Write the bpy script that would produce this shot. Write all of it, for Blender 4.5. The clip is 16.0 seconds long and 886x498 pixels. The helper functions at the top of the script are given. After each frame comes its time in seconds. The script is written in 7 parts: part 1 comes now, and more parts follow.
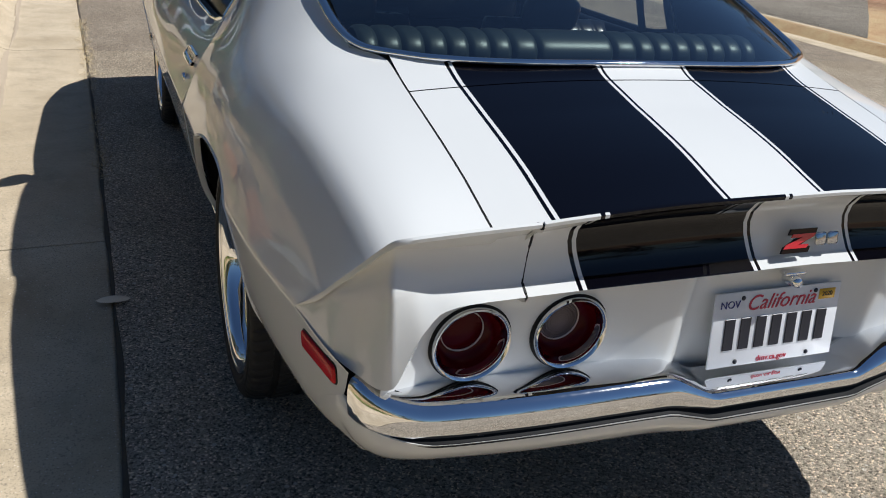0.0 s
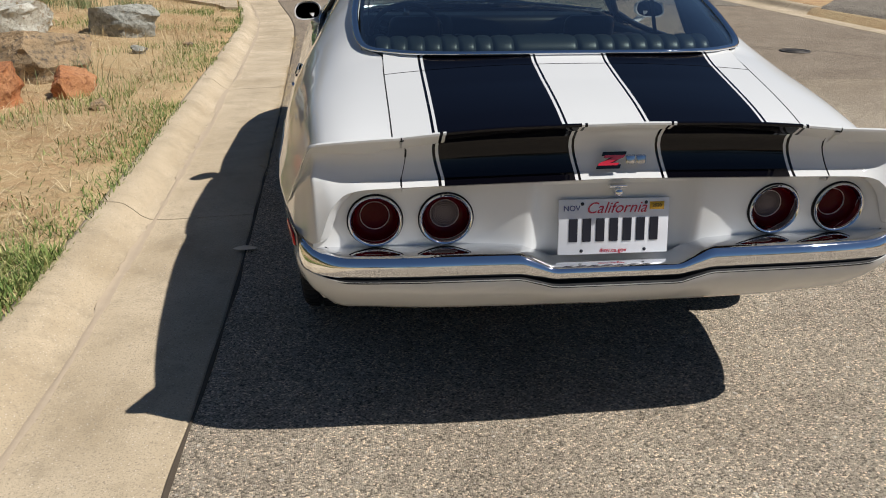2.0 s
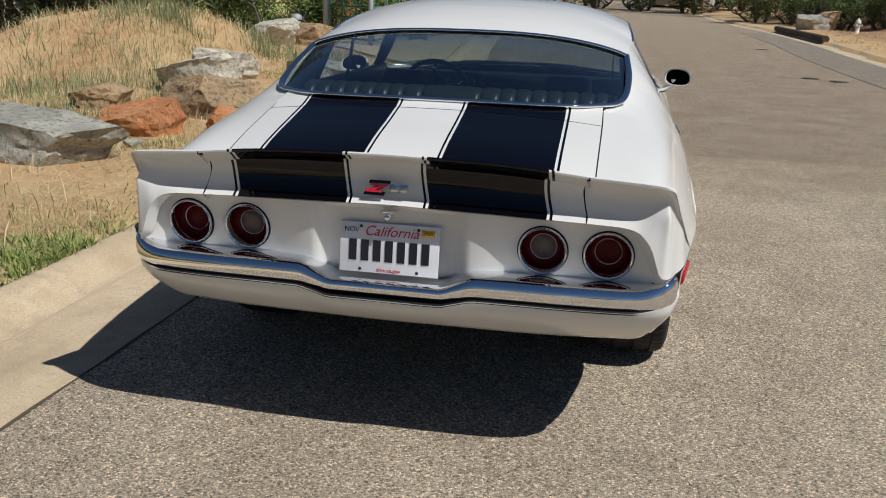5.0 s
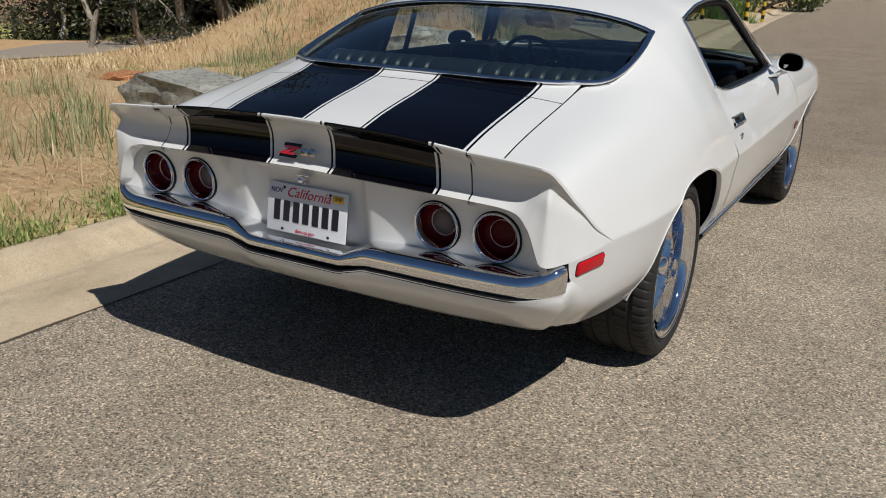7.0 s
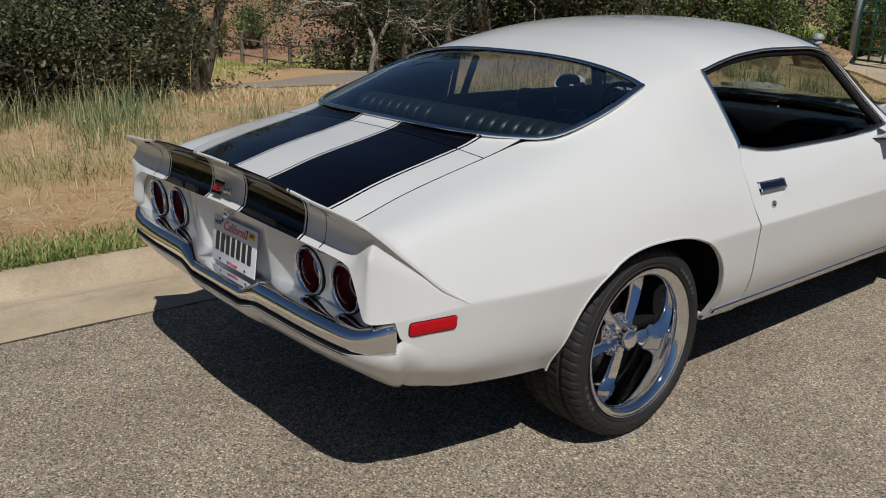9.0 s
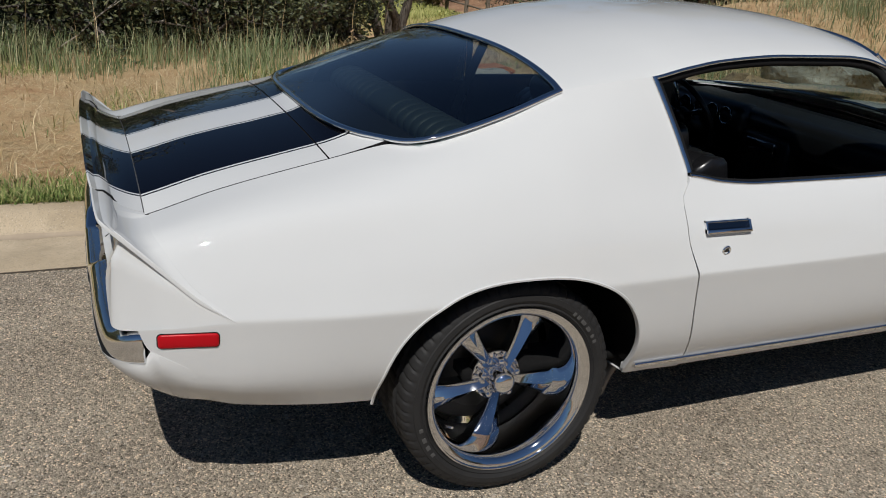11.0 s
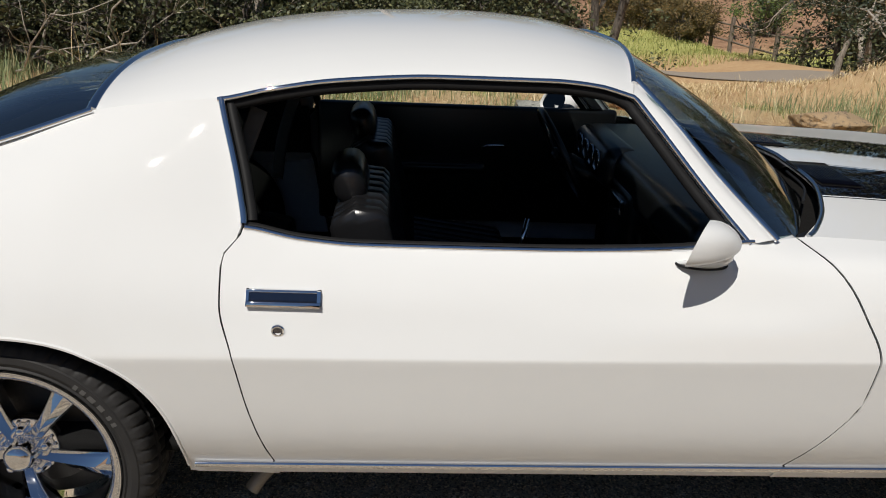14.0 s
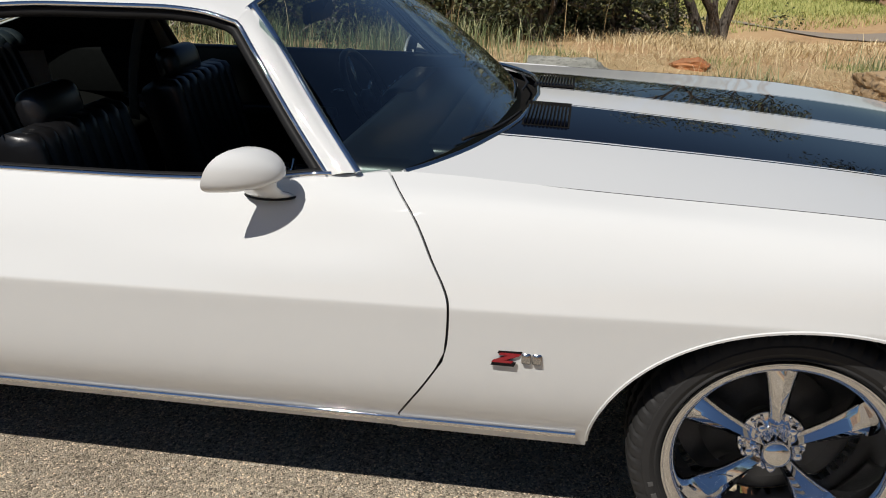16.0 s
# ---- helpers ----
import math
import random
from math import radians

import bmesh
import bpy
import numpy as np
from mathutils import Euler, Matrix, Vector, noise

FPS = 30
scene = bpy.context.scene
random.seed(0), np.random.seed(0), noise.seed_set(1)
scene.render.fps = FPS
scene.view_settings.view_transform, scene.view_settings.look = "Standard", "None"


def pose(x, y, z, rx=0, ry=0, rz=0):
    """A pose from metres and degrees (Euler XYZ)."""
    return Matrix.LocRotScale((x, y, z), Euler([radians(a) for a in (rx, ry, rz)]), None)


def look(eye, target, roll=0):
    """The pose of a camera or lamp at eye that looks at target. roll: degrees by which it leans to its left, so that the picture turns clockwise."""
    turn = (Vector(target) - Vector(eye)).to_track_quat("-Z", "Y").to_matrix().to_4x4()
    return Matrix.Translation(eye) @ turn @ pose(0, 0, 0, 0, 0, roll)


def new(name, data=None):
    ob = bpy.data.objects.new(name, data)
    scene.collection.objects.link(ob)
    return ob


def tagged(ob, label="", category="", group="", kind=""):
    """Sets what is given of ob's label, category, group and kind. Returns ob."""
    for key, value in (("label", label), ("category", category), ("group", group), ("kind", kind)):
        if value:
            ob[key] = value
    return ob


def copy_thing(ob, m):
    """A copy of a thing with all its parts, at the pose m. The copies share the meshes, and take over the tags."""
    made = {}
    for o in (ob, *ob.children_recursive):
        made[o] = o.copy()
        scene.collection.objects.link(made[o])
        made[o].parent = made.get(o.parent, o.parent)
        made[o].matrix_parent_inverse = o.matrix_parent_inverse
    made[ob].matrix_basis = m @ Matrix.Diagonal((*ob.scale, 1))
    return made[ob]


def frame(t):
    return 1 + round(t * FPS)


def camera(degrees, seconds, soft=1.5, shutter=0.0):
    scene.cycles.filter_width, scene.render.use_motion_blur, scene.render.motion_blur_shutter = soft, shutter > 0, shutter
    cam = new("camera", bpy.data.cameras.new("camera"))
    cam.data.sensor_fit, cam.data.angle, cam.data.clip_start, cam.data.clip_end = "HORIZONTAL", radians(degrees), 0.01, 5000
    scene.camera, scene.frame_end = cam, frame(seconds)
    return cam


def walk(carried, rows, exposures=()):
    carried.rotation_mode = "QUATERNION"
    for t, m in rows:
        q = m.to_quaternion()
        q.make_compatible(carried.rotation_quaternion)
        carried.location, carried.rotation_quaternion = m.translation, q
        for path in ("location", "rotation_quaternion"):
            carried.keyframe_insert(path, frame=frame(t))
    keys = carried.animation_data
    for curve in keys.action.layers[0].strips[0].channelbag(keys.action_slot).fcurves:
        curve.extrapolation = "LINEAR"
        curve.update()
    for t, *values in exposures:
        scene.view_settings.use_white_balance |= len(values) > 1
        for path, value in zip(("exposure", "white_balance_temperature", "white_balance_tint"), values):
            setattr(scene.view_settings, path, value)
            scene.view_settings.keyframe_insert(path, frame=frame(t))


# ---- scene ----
cam = camera(55.3, 16.0, soft=1.0)
PATH = [
    (0, (-1.183, -2.110, 1.362), (-0.459, -0.422, 0.571), 5.38),
    (0.5, (-1.113, -2.431, 1.368), (-0.501, -0.683, 0.615), 4.11),
    (1, (-1.004, -2.669, 1.385), (-0.547, -0.867, 0.648), 2.13),
    (1.5, (-0.802, -2.913, 1.384), (-0.544, -1.065, 0.664), 1.08),
    (2, (-0.696, -3.108, 1.394), (-0.490, -1.252, 0.677), 0.27),
    (2.5, (-0.578, -3.279, 1.432), (-0.375, -1.411, 0.745), -0.30),
    (3, (-0.363, -3.382, 1.430), (-0.206, -1.485, 0.817), 0.01),
    (3.5, (-0.135, -3.449, 1.407), (0.014, -1.531, 0.859), 1.30),
    (4, (0.060, -3.366, 1.392), (0.176, -1.443, 0.856), 2.33),
    (4.5, (0.324, -3.357, 1.366), (0.194, -1.441, 0.810), 2.90),
    (4.7, (0.442, -3.365, 1.368), (0.214, -1.461, 0.800), 2.43),
    (6.8, (1.519, -3.029, 1.331), (0.593, -1.362, 0.728), 1.5),
    (7, (1.589, -2.966, 1.348), (0.653, -1.314, 0.721), 1.8),
    (7.5, (1.784, -2.77, 1.369), (0.888, -1.098, 0.736), 3.0),
    (8, (2.018, -2.592, 1.404), (0.98, -1.002, 0.774), 2.3),
    (8.2, (2.135, -2.517, 1.395), (0.96, -1.01, 0.802), 1.3),
    (10.3, (2.64, -1.493, 1.54), (1.019, -0.548, 0.847), 2.8),
    (10.5, (2.663, -1.363, 1.549), (1.013, -0.466, 0.86), 2.9),
    (11, (2.744, -1.081, 1.545), (1.034, -0.312, 0.85), 4.2),
    (11.5, (2.804, -0.758, 1.553), (1.023, -0.17, 0.858), 4.1),
    (12, (2.767, -0.446, 1.54), (0.95, 0.032, 0.854), 3.1),
    (12.5, (2.82, -0.08, 1.50), (0.95, 0.229, 0.868), 3.3),
    (13, (2.82, 0.279, 1.525), (0.936, 0.43, 0.886), 3.0),
    (13.5, (2.703, 0.518, 1.528), (0.819, 0.69, 0.882), 2.65),
    (14, (2.645, 0.894, 1.524), (0.757, 1.008, 0.870), 2.63),
    (14.5, (2.659, 1.263, 1.524), (0.77, 1.297, 0.869), 1.72),
    (15, (2.58, 1.569, 1.479), (0.692, 1.585, 0.817), 1.37),
    (15.5, (2.561, 1.919, 1.466), (0.695, 1.774, 0.761), 1.28),
    (16, (2.556, 2.25, 1.464), (0.72, 1.951, 0.73), 0.76),
]
EXPOSURES = [(0, .42, 6150, 9), (.5, .46, 6400, 12), (1.5, .40, 6500, 11), (2.5, .18, 6500, 10), (3.5, .14, 6500, 10), (4.5, .15, 6500, 10), (7, .04, 6450, 10), (8, -.22, 6450, 10), (10.5, -.22, 6350, 10), (11.5, -.20, 6350, 10), (12.1, -.12, 6350, 10), (12.5, .10, 6600, 10), (14.5, .10, 6650, 10), (16, .14, 6600, 10)]
walk(cam, [(t, look(eye, target, roll)) for t, eye, target, roll in PATH], EXPOSURES)

# ---- light ----
SUN_WAY = Vector((-0.69, 0.32, -1.0)).normalized()
world = bpy.data.worlds.new("sky")
scene.world = world
world.use_nodes = True
wn = world.node_tree.nodes
wn.clear()
sky = wn.new("ShaderNodeTexSky")
sky.sky_type, sky.sun_disc = "NISHITA", False
sky.sun_elevation = math.asin(-SUN_WAY.z)
sky.sun_rotation = math.atan2(-SUN_WAY.x, -SUN_WAY.y)
sky.air_density, sky.dust_density, sky.ozone_density = 1.0, 0.05, 6.0
bg = wn.new("ShaderNodeBackground")
bg.inputs["Strength"].default_value = 0.040
wo = wn.new("ShaderNodeOutputWorld")
world.node_tree.links.new(sky.outputs["Color"], bg.inputs["Color"])
world.node_tree.links.new(bg.outputs["Background"], wo.inputs["Surface"])
sun = new("sun", bpy.data.lights.new("sun", "SUN"))
sun.data.energy, sun.data.angle, sun.data.color = 4.1, radians(0.53), (1.0, 0.965, 0.91)
sun.matrix_world = look((20, -6, 30), Vector((20, -6, 30)) + SUN_WAY)


# ---- materials ----
def mat(name, base=(0.5, 0.5, 0.5), rough=0.5, metal=0.0, coat=0.0, spec=0.5):
    m = bpy.data.materials.new(name)
    m.use_nodes = True
    b = m.node_tree.nodes["Principled BSDF"]
    b.inputs["Base Color"].default_value = (*base, 1)
    b.inputs["Roughness"].default_value = rough
    b.inputs["Metallic"].default_value = metal
    b.inputs["Coat Weight"].default_value = coat
    b.inputs["Coat Roughness"].default_value = 0.03
    b.inputs["Specular IOR Level"].default_value = spec
    return m


class Nodes:
    """Short hand for building a node tree on a material's principled shader."""

    def __init__(self, m):
        self.t = m.node_tree
        self.b = self.t.nodes["Principled BSDF"]
        self.co = self.add("ShaderNodeTexCoord").outputs["Object"]

    def add(self, kind):
        return self.t.nodes.new(kind)

    def link(self, a, b):
        self.t.links.new(a, b)

    def noise(self, scale, detail=4.0, rough=0.55, co=None, distort=0.0):
        n = self.add("ShaderNodeTexNoise")
        n.inputs["Scale"].default_value, n.inputs["Detail"].default_value = scale, detail
        n.inputs["Roughness"].default_value, n.inputs["Distortion"].default_value = rough, distort
        self.link(co or self.co, n.inputs["Vector"])
        return n.outputs["Fac"]

    def voronoi(self, scale, feature="F1", out="Distance", co=None, rand=1.0):
        n = self.add("ShaderNodeTexVoronoi")
        n.feature = feature
        n.inputs["Scale"].default_value = scale
        n.inputs["Randomness"].default_value = rand
        self.link(co or self.co, n.inputs["Vector"])
        return n.outputs[out]

    def ramp(self, fac, stops, interp="LINEAR"):
        n = self.add("ShaderNodeValToRGB")
        r = n.color_ramp
        r.interpolation = interp
        while len(r.elements) < len(stops):
            r.elements.new(0.5)
        for e, (p, c) in zip(r.elements, stops):
            e.position, e.color = p, (*c, 1) if len(c) == 3 else c
        self.link(fac, n.inputs["Fac"])
        return n.outputs["Color"]

    def mix(self, fac, a, b, blend="MIX"):
        n = self.add("ShaderNodeMix")
        n.data_type, n.blend_type = "RGBA", blend
        for v, sock in ((fac, n.inputs[0]), (a, n.inputs[6]), (b, n.inputs[7])):
            if isinstance(v, (int, float)):
                sock.default_value = v
            elif isinstance(v, tuple):
                sock.default_value = (*v, 1)
            else:
                self.link(v, sock)
        return n.outputs[2]

    def math(self, op, a, b=0.5):
        n = self.add("ShaderNodeMath")
        n.operation = op
        for v, sock in ((a, n.inputs[0]), (b, n.inputs[1])):
            if isinstance(v, (int, float)):
                sock.default_value = v
            else:
                self.link(v, sock)
        return n.outputs[0]

    def bump(self, height, strength=0.3, distance=0.01, normal=None):
        n = self.add("ShaderNodeBump")
        n.inputs["Strength"].default_value, n.inputs["Distance"].default_value = strength, distance
        self.link(height, n.inputs["Height"])
        if normal:
            self.link(normal, n.inputs["Normal"])
        self.link(n.outputs["Normal"], self.b.inputs["Normal"])
        return n.outputs["Normal"]

    def color(self, c):
        self.link(c, self.b.inputs["Base Color"])

    def rough(self, r):
        self.link(r, self.b.inputs["Roughness"])

    def random(self):
        return self.add("ShaderNodeObjectInfo").outputs["Random"]

    def island(self):
        return self.add("ShaderNodeNewGeometry").outputs["Random Per Island"]


def paint(name, base, dust=0.0):
    """Car lacquer: a coloured base under a clear coat with faint orange peel."""
    m = mat(name, base, 0.5, 0.0, 1.0, 0.0)
    n = Nodes(m)
    cloud = n.noise(3.0, 3)
    tint = tuple(min(1, c * 0.965 + dust) for c in base)
    n.color(n.mix(cloud, base, tint))
    peel = n.noise(420, 1)
    n.bump(peel, 0.012, 0.001)
    n.b.inputs["Coat Roughness"].default_value = 0.022
    n.rough(n.ramp(n.noise(14, 4), [(0.3, (0.48,) * 3), (0.75, (0.6,) * 3)]))
    return m


def chrome_mat(name, base=(0.80, 0.81, 0.83), rough=0.02):
    m = mat(name, base, rough, 1.0)
    n = Nodes(m)
    n.rough(n.ramp(n.noise(60, 4), [(0.35, (rough,) * 3), (0.8, (rough + 0.035,) * 3)]))
    n.bump(n.noise(9, 2), 0.008, 0.004)
    return m


def glass_mat(name, tint, gloss=0.0):
    m = bpy.data.materials.new(name)
    m.use_nodes = True
    t = m.node_tree
    t.nodes.clear()
    out = t.nodes.new("ShaderNodeOutputMaterial")
    clear = t.nodes.new("ShaderNodeBsdfTransparent")
    clear.inputs["Color"].default_value = (*tint, 1)
    shine = t.nodes.new("ShaderNodeBsdfGlossy")
    shine.inputs["Roughness"].default_value = 0.0
    lw = t.nodes.new("ShaderNodeLayerWeight")
    lw.inputs["Blend"].default_value = 0.5
    power = t.nodes.new("ShaderNodeMath")
    power.operation = "POWER"
    power.inputs[1].default_value = 2.4
    fres = t.nodes.new("ShaderNodeMath")
    fres.operation = "MULTIPLY_ADD"
    fres.inputs[1].default_value, fres.inputs[2].default_value = 0.85, 0.15
    t.links.new(lw.outputs["Facing"], power.inputs[0])
    t.links.new(power.outputs[0], fres.inputs[0])
    mixer = t.nodes.new("ShaderNodeMixShader")
    t.links.new(fres.outputs[0], mixer.inputs[0])
    t.links.new(clear.outputs[0], mixer.inputs[1])
    t.links.new(shine.outputs[0], mixer.inputs[2])
    t.links.new(mixer.outputs[0], out.inputs["Surface"])
    return m


def grained(name, a, b, scale, rough=0.6, bump=0.3, dist=0.004, metal=0.0, fine=None):
    m = mat(name, a, rough, metal)
    n = Nodes(m)
    big, small = n.noise(scale, 5), n.noise((fine or scale * 9), 4)
    n.color(n.mix(n.math("ADD", n.math("MULTIPLY", big, 0.6), n.math("MULTIPLY", small, 0.4)), a, b))
    n.bump(small, bump, dist)
    return m


WHITE = paint("white_lacquer", (0.655, 0.661, 0.652))
BLACK = paint("black_lacquer", (0.002, 0.002, 0.004))
BLACK.node_tree.nodes["Principled BSDF"].inputs["Coat IOR"].default_value = 1.40
CHROME = chrome_mat("chrome")
CHROME_DARK = chrome_mat("aged_chrome", (0.55, 0.56, 0.58), 0.12)
SMOKED = chrome_mat("smoked_chrome", (0.16, 0.16, 0.18), 0.10)
RUBBER = grained("tyre_rubber", (0.016, 0.016, 0.017), (0.032, 0.031, 0.030), 18, 0.62, 0.25, 0.001)
SEAL = grained("black_rubber", (0.008, 0.008, 0.009), (0.02, 0.02, 0.02), 30, 0.5, 0.2, 0.001)
MARK_RUBBER = grained("sidewall_lettering", (0.05, 0.05, 0.05), (0.085, 0.083, 0.08), 30, 0.6, 0.2, 0.001)
BRAKE = grained("brake_iron", (0.02, 0.019, 0.018), (0.05, 0.045, 0.04), 14, 0.55, 0.3, 0.002, 0.5)
UNDER = grained("underseal", (0.006, 0.006, 0.006), (0.014, 0.013, 0.012), 12, 0.9, 0.4, 0.004)
VINYL = grained("black_vinyl", (0.006, 0.006, 0.007), (0.012, 0.012, 0.013), 9, 0.30, 0.15, 0.001, fine=260)
CARPET = grained("black_carpet", (0.006, 0.006, 0.006), (0.014, 0.014, 0.014), 40, 0.95, 0.5, 0.002)
GLASS_REAR = glass_mat("tinted_rear_glass", (0.68, 0.77, 0.75))
GLASS_FRONT = glass_mat("tinted_windscreen", (0.66, 0.76, 0.73))
RED_LENS = mat("red_lens", (0.055, 0.0012, 0.0025), 0.12, 0, 0.0, 0.12)
RED_BRIGHT = mat("red_marker_lens", (0.46, 0.006, 0.012), 0.25, 0, 0.0, 0.18)
CLEAR_LENS = mat("reverse_lens", (0.11, 0.085, 0.085), 0.18, 0, 0.0, 0.3)
PLATE_WHITE = grained("plate_white", (0.72, 0.73, 0.76), (0.64, 0.66, 0.70), 30, 0.38, 0.1, 0.0005)
PLATE_DARK = mat("plate_dark", (0.008, 0.01, 0.02), 0.35)
PLATE_RED = mat("plate_red", (0.45, 0.02, 0.05), 0.4)
PLATE_BLUE = mat("plate_blue", (0.02, 0.03, 0.16), 0.4)
STICKER = mat("sticker_yellow", (0.72, 0.42, 0.03), 0.45)
BADGE_DEEP = mat("badge_deep_red", (0.22, 0.008, 0.014), 0.25, 0, 0.6)
BADGE_RED = mat("badge_red", (0.55, 0.012, 0.03), 0.2, 0, 1.0)
SEAT_TOP = grained("pleated_vinyl", (0.020, 0.028, 0.028), (0.032, 0.038, 0.042), 9, 0.38, 0.25, 0.001, fine=380)
BELT_WEB = grained("belt_webbing", (0.05, 0.05, 0.05), (0.09, 0.09, 0.085), 60, 0.8, 0.2, 0.001)
# the lamps' inner chrome ring, its bright reflection put in as pale colour
RING_SHINE = mat("ring_shine", (0.62, 0.5, 0.48), 0.3)
for m, level in ((UNDER, .08), (CARPET, .08), (RUBBER, .22), (SEAL, .10)):
    m.node_tree.nodes["Principled BSDF"].inputs["Specular IOR Level"].default_value = level


# ---- mesh helpers ----
def part(name, bm, material, parent=None, label=""):
    """Links a bmesh (or verts, faces) as one mesh object under a thing or a part."""
    me = bpy.data.meshes.new(name)
    if isinstance(bm, tuple):
        me.from_pydata(bm[0], [], bm[1])
    else:
        bm.to_mesh(me)
        bm.free()
    for m in material if isinstance(material, (list, tuple)) else [material]:
        me.materials.append(m)
    ob = new(name, me)
    if parent:
        ob.parent = parent
        ob.matrix_parent_inverse = parent.matrix_world.inverted()
    if label:
        tagged(ob, label)
    return ob


def thing(name, at, label, category, group="", kind=""):
    ob = new(name)
    ob.location = at
    ob.empty_display_size = 0.1
    bpy.context.view_layer.update()
    return tagged(ob, label, category, group, kind)


def smooth(ob, angle=40):
    """Smooth shading but for edges sharper than the angle."""
    me = ob.data
    for p in me.polygons:
        p.use_smooth = True
    me.set_sharp_from_angle(angle=radians(angle))
    return ob


def curve1(xs, ys):
    """A smooth, monotone-preserving interpolation through a few control values."""
    xs, ys = np.asarray(xs, float), np.asarray(ys, float)
    h, d = np.diff(xs), np.diff(ys) / np.diff(xs)
    m = np.zeros(len(xs))
    m[0], m[-1] = d[0], d[-1]
    for i in range(1, len(xs) - 1):
        if d[i - 1] * d[i] > 0:
            w1, w2 = 2 * h[i] + h[i - 1], h[i] + 2 * h[i - 1]
            m[i] = (w1 + w2) / (w1 / d[i - 1] + w2 / d[i])

    def at(x):
        i = min(max(int(np.searchsorted(xs, x)) - 1, 0), len(h) - 1)
        t = (x - xs[i]) / h[i]
        if t < 0 or t > 1:
            e = 0 if t < 0 else len(xs) - 1
            return float(ys[e] + m[e] * (x - xs[e]))
        return float(
            (2 * t**3 - 3 * t**2 + 1) * ys[i] + (t**3 - 2 * t**2 + t) * h[i] * m[i]
            + (-2 * t**3 + 3 * t**2) * ys[i + 1] + (t**3 - t**2) * h[i] * m[i + 1]
        )

    return at


def path3(pts, n):
    """n points along a smooth path through a few control points."""
    p = np.array(pts, float)
    u = np.r_[0, np.cumsum(np.linalg.norm(np.diff(p, axis=0), axis=1))]
    f = [curve1(u, p[:, k]) for k in range(3)]
    return [Vector((f[0](s), f[1](s), f[2](s))) for s in np.linspace(0, u[-1], n)]


def grid(bm, rows, flip=False, mats=None):
    """Quads over rows of points; mats gives the material of each column."""
    vs = [[bm.verts.new(p) for p in r] for r in rows]
    for i in range(len(rows) - 1):
        for j in range(len(rows[0]) - 1):
            q = [vs[i][j], vs[i][j + 1], vs[i + 1][j + 1], vs[i + 1][j]]
            try:
                f = bm.faces.new(q[::-1] if flip else q)
            except ValueError:
                continue
            f.smooth = True
            if mats:
                f.material_index = mats[j]
    return vs


def flange(bm, depth, inward):
    """Turns the open edges of a panel inwards by depth, so that it has an edge and the gaps are deep."""
    edges = [e for e in bm.edges if e.is_boundary]
    made = bmesh.ops.duplicate(bm, geom=edges)
    pick = [g for g in made["geom"] if isinstance(g, bmesh.types.BMEdge)]
    ext = bmesh.ops.extrude_edge_only(bm, edges=pick)
    for v in [g for g in ext["geom"] if isinstance(g, bmesh.types.BMVert)]:
        v.co += inward(v.co) * depth


def tube(pts, radius, sides=8, flat=1.0, caps=True, up=None):
    """A round or flattened bar along points."""
    bm = bmesh.new()
    rings = []
    for i, p in enumerate(pts):
        d = (pts[min(i + 1, len(pts) - 1)] - pts[max(i - 1, 0)]).normalized()
        ref = up or (Vector((0, 0, 1)) if abs(d.z) < 0.9 else Vector((1, 0, 0)))
        a = d.cross(ref).normalized()
        b = a.cross(d).normalized()
        r = radius(i / max(1, len(pts) - 1)) if callable(radius) else radius
        rings.append([bm.verts.new(p + a * (r * math.cos(k * math.tau / sides)) + b * (r * flat * math.sin(k * math.tau / sides))) for k in range(sides)])
    for i in range(len(rings) - 1):
        for k in range(sides):
            bm.faces.new((rings[i][k], rings[i][(k + 1) % sides], rings[i + 1][(k + 1) % sides], rings[i + 1][k])).smooth = True
    if caps:
        bm.faces.new(rings[0][::-1])
        bm.faces.new(rings[-1])
    bmesh.ops.recalc_face_normals(bm, faces=bm.faces)
    return bm


def box(size, at=(0, 0, 0), bevel=0.0, segs=2, rot=None):
    bm = bmesh.new()
    bmesh.ops.create_cube(bm, size=1, matrix=Matrix.Diagonal((*size, 1)))
    if bevel:
        bmesh.ops.bevel(bm, geom=bm.edges[:] , offset=bevel, segments=segs, profile=0.5, affect="EDGES")
    bmesh.ops.transform(bm, matrix=Matrix.Translation(at) @ (rot or Matrix()), verts=bm.verts)
    for f in bm.faces:
        f.smooth = segs > 1
    return bm


def lathe(profile, sides, axis="x", a0=0.0, a1=math.tau):
    """Turns (radius, along) pairs about an axis through the origin."""
    bm = bmesh.new()
    whole = abs(a1 - a0 - math.tau) < 1e-6
    n = sides if whole else sides + 1
    rings = []
    for k in range(n):
        a = a0 + (a1 - a0) * k / sides
        c, s = math.cos(a), math.sin(a)
        rings.append([bm.verts.new({"x": (h, r * c, r * s), "y": (r * c, h, r * s), "z": (r * c, r * s, h)}[axis]) for r, h in profile])
    for k in range(sides):
        p, q = rings[k], rings[(k + 1) % n]
        for j in range(len(profile) - 1):
            try:
                bm.faces.new((p[j], p[j + 1], q[j + 1], q[j])).smooth = True
            except ValueError:
                pass
    bmesh.ops.remove_doubles(bm, verts=bm.verts, dist=1e-6)
    bmesh.ops.recalc_face_normals(bm, faces=bm.faces)
    return bm


def moved(bm, m):
    bmesh.ops.transform(bm, matrix=m, verts=bm.verts)
    return bm


def joined(*bms):
    out = bmesh.new()
    for b in bms:
        me = bpy.data.meshes.new("tmp")
        b.to_mesh(me)
        b.free()
        out.from_mesh(me)
        bpy.data.meshes.remove(me)
    return out


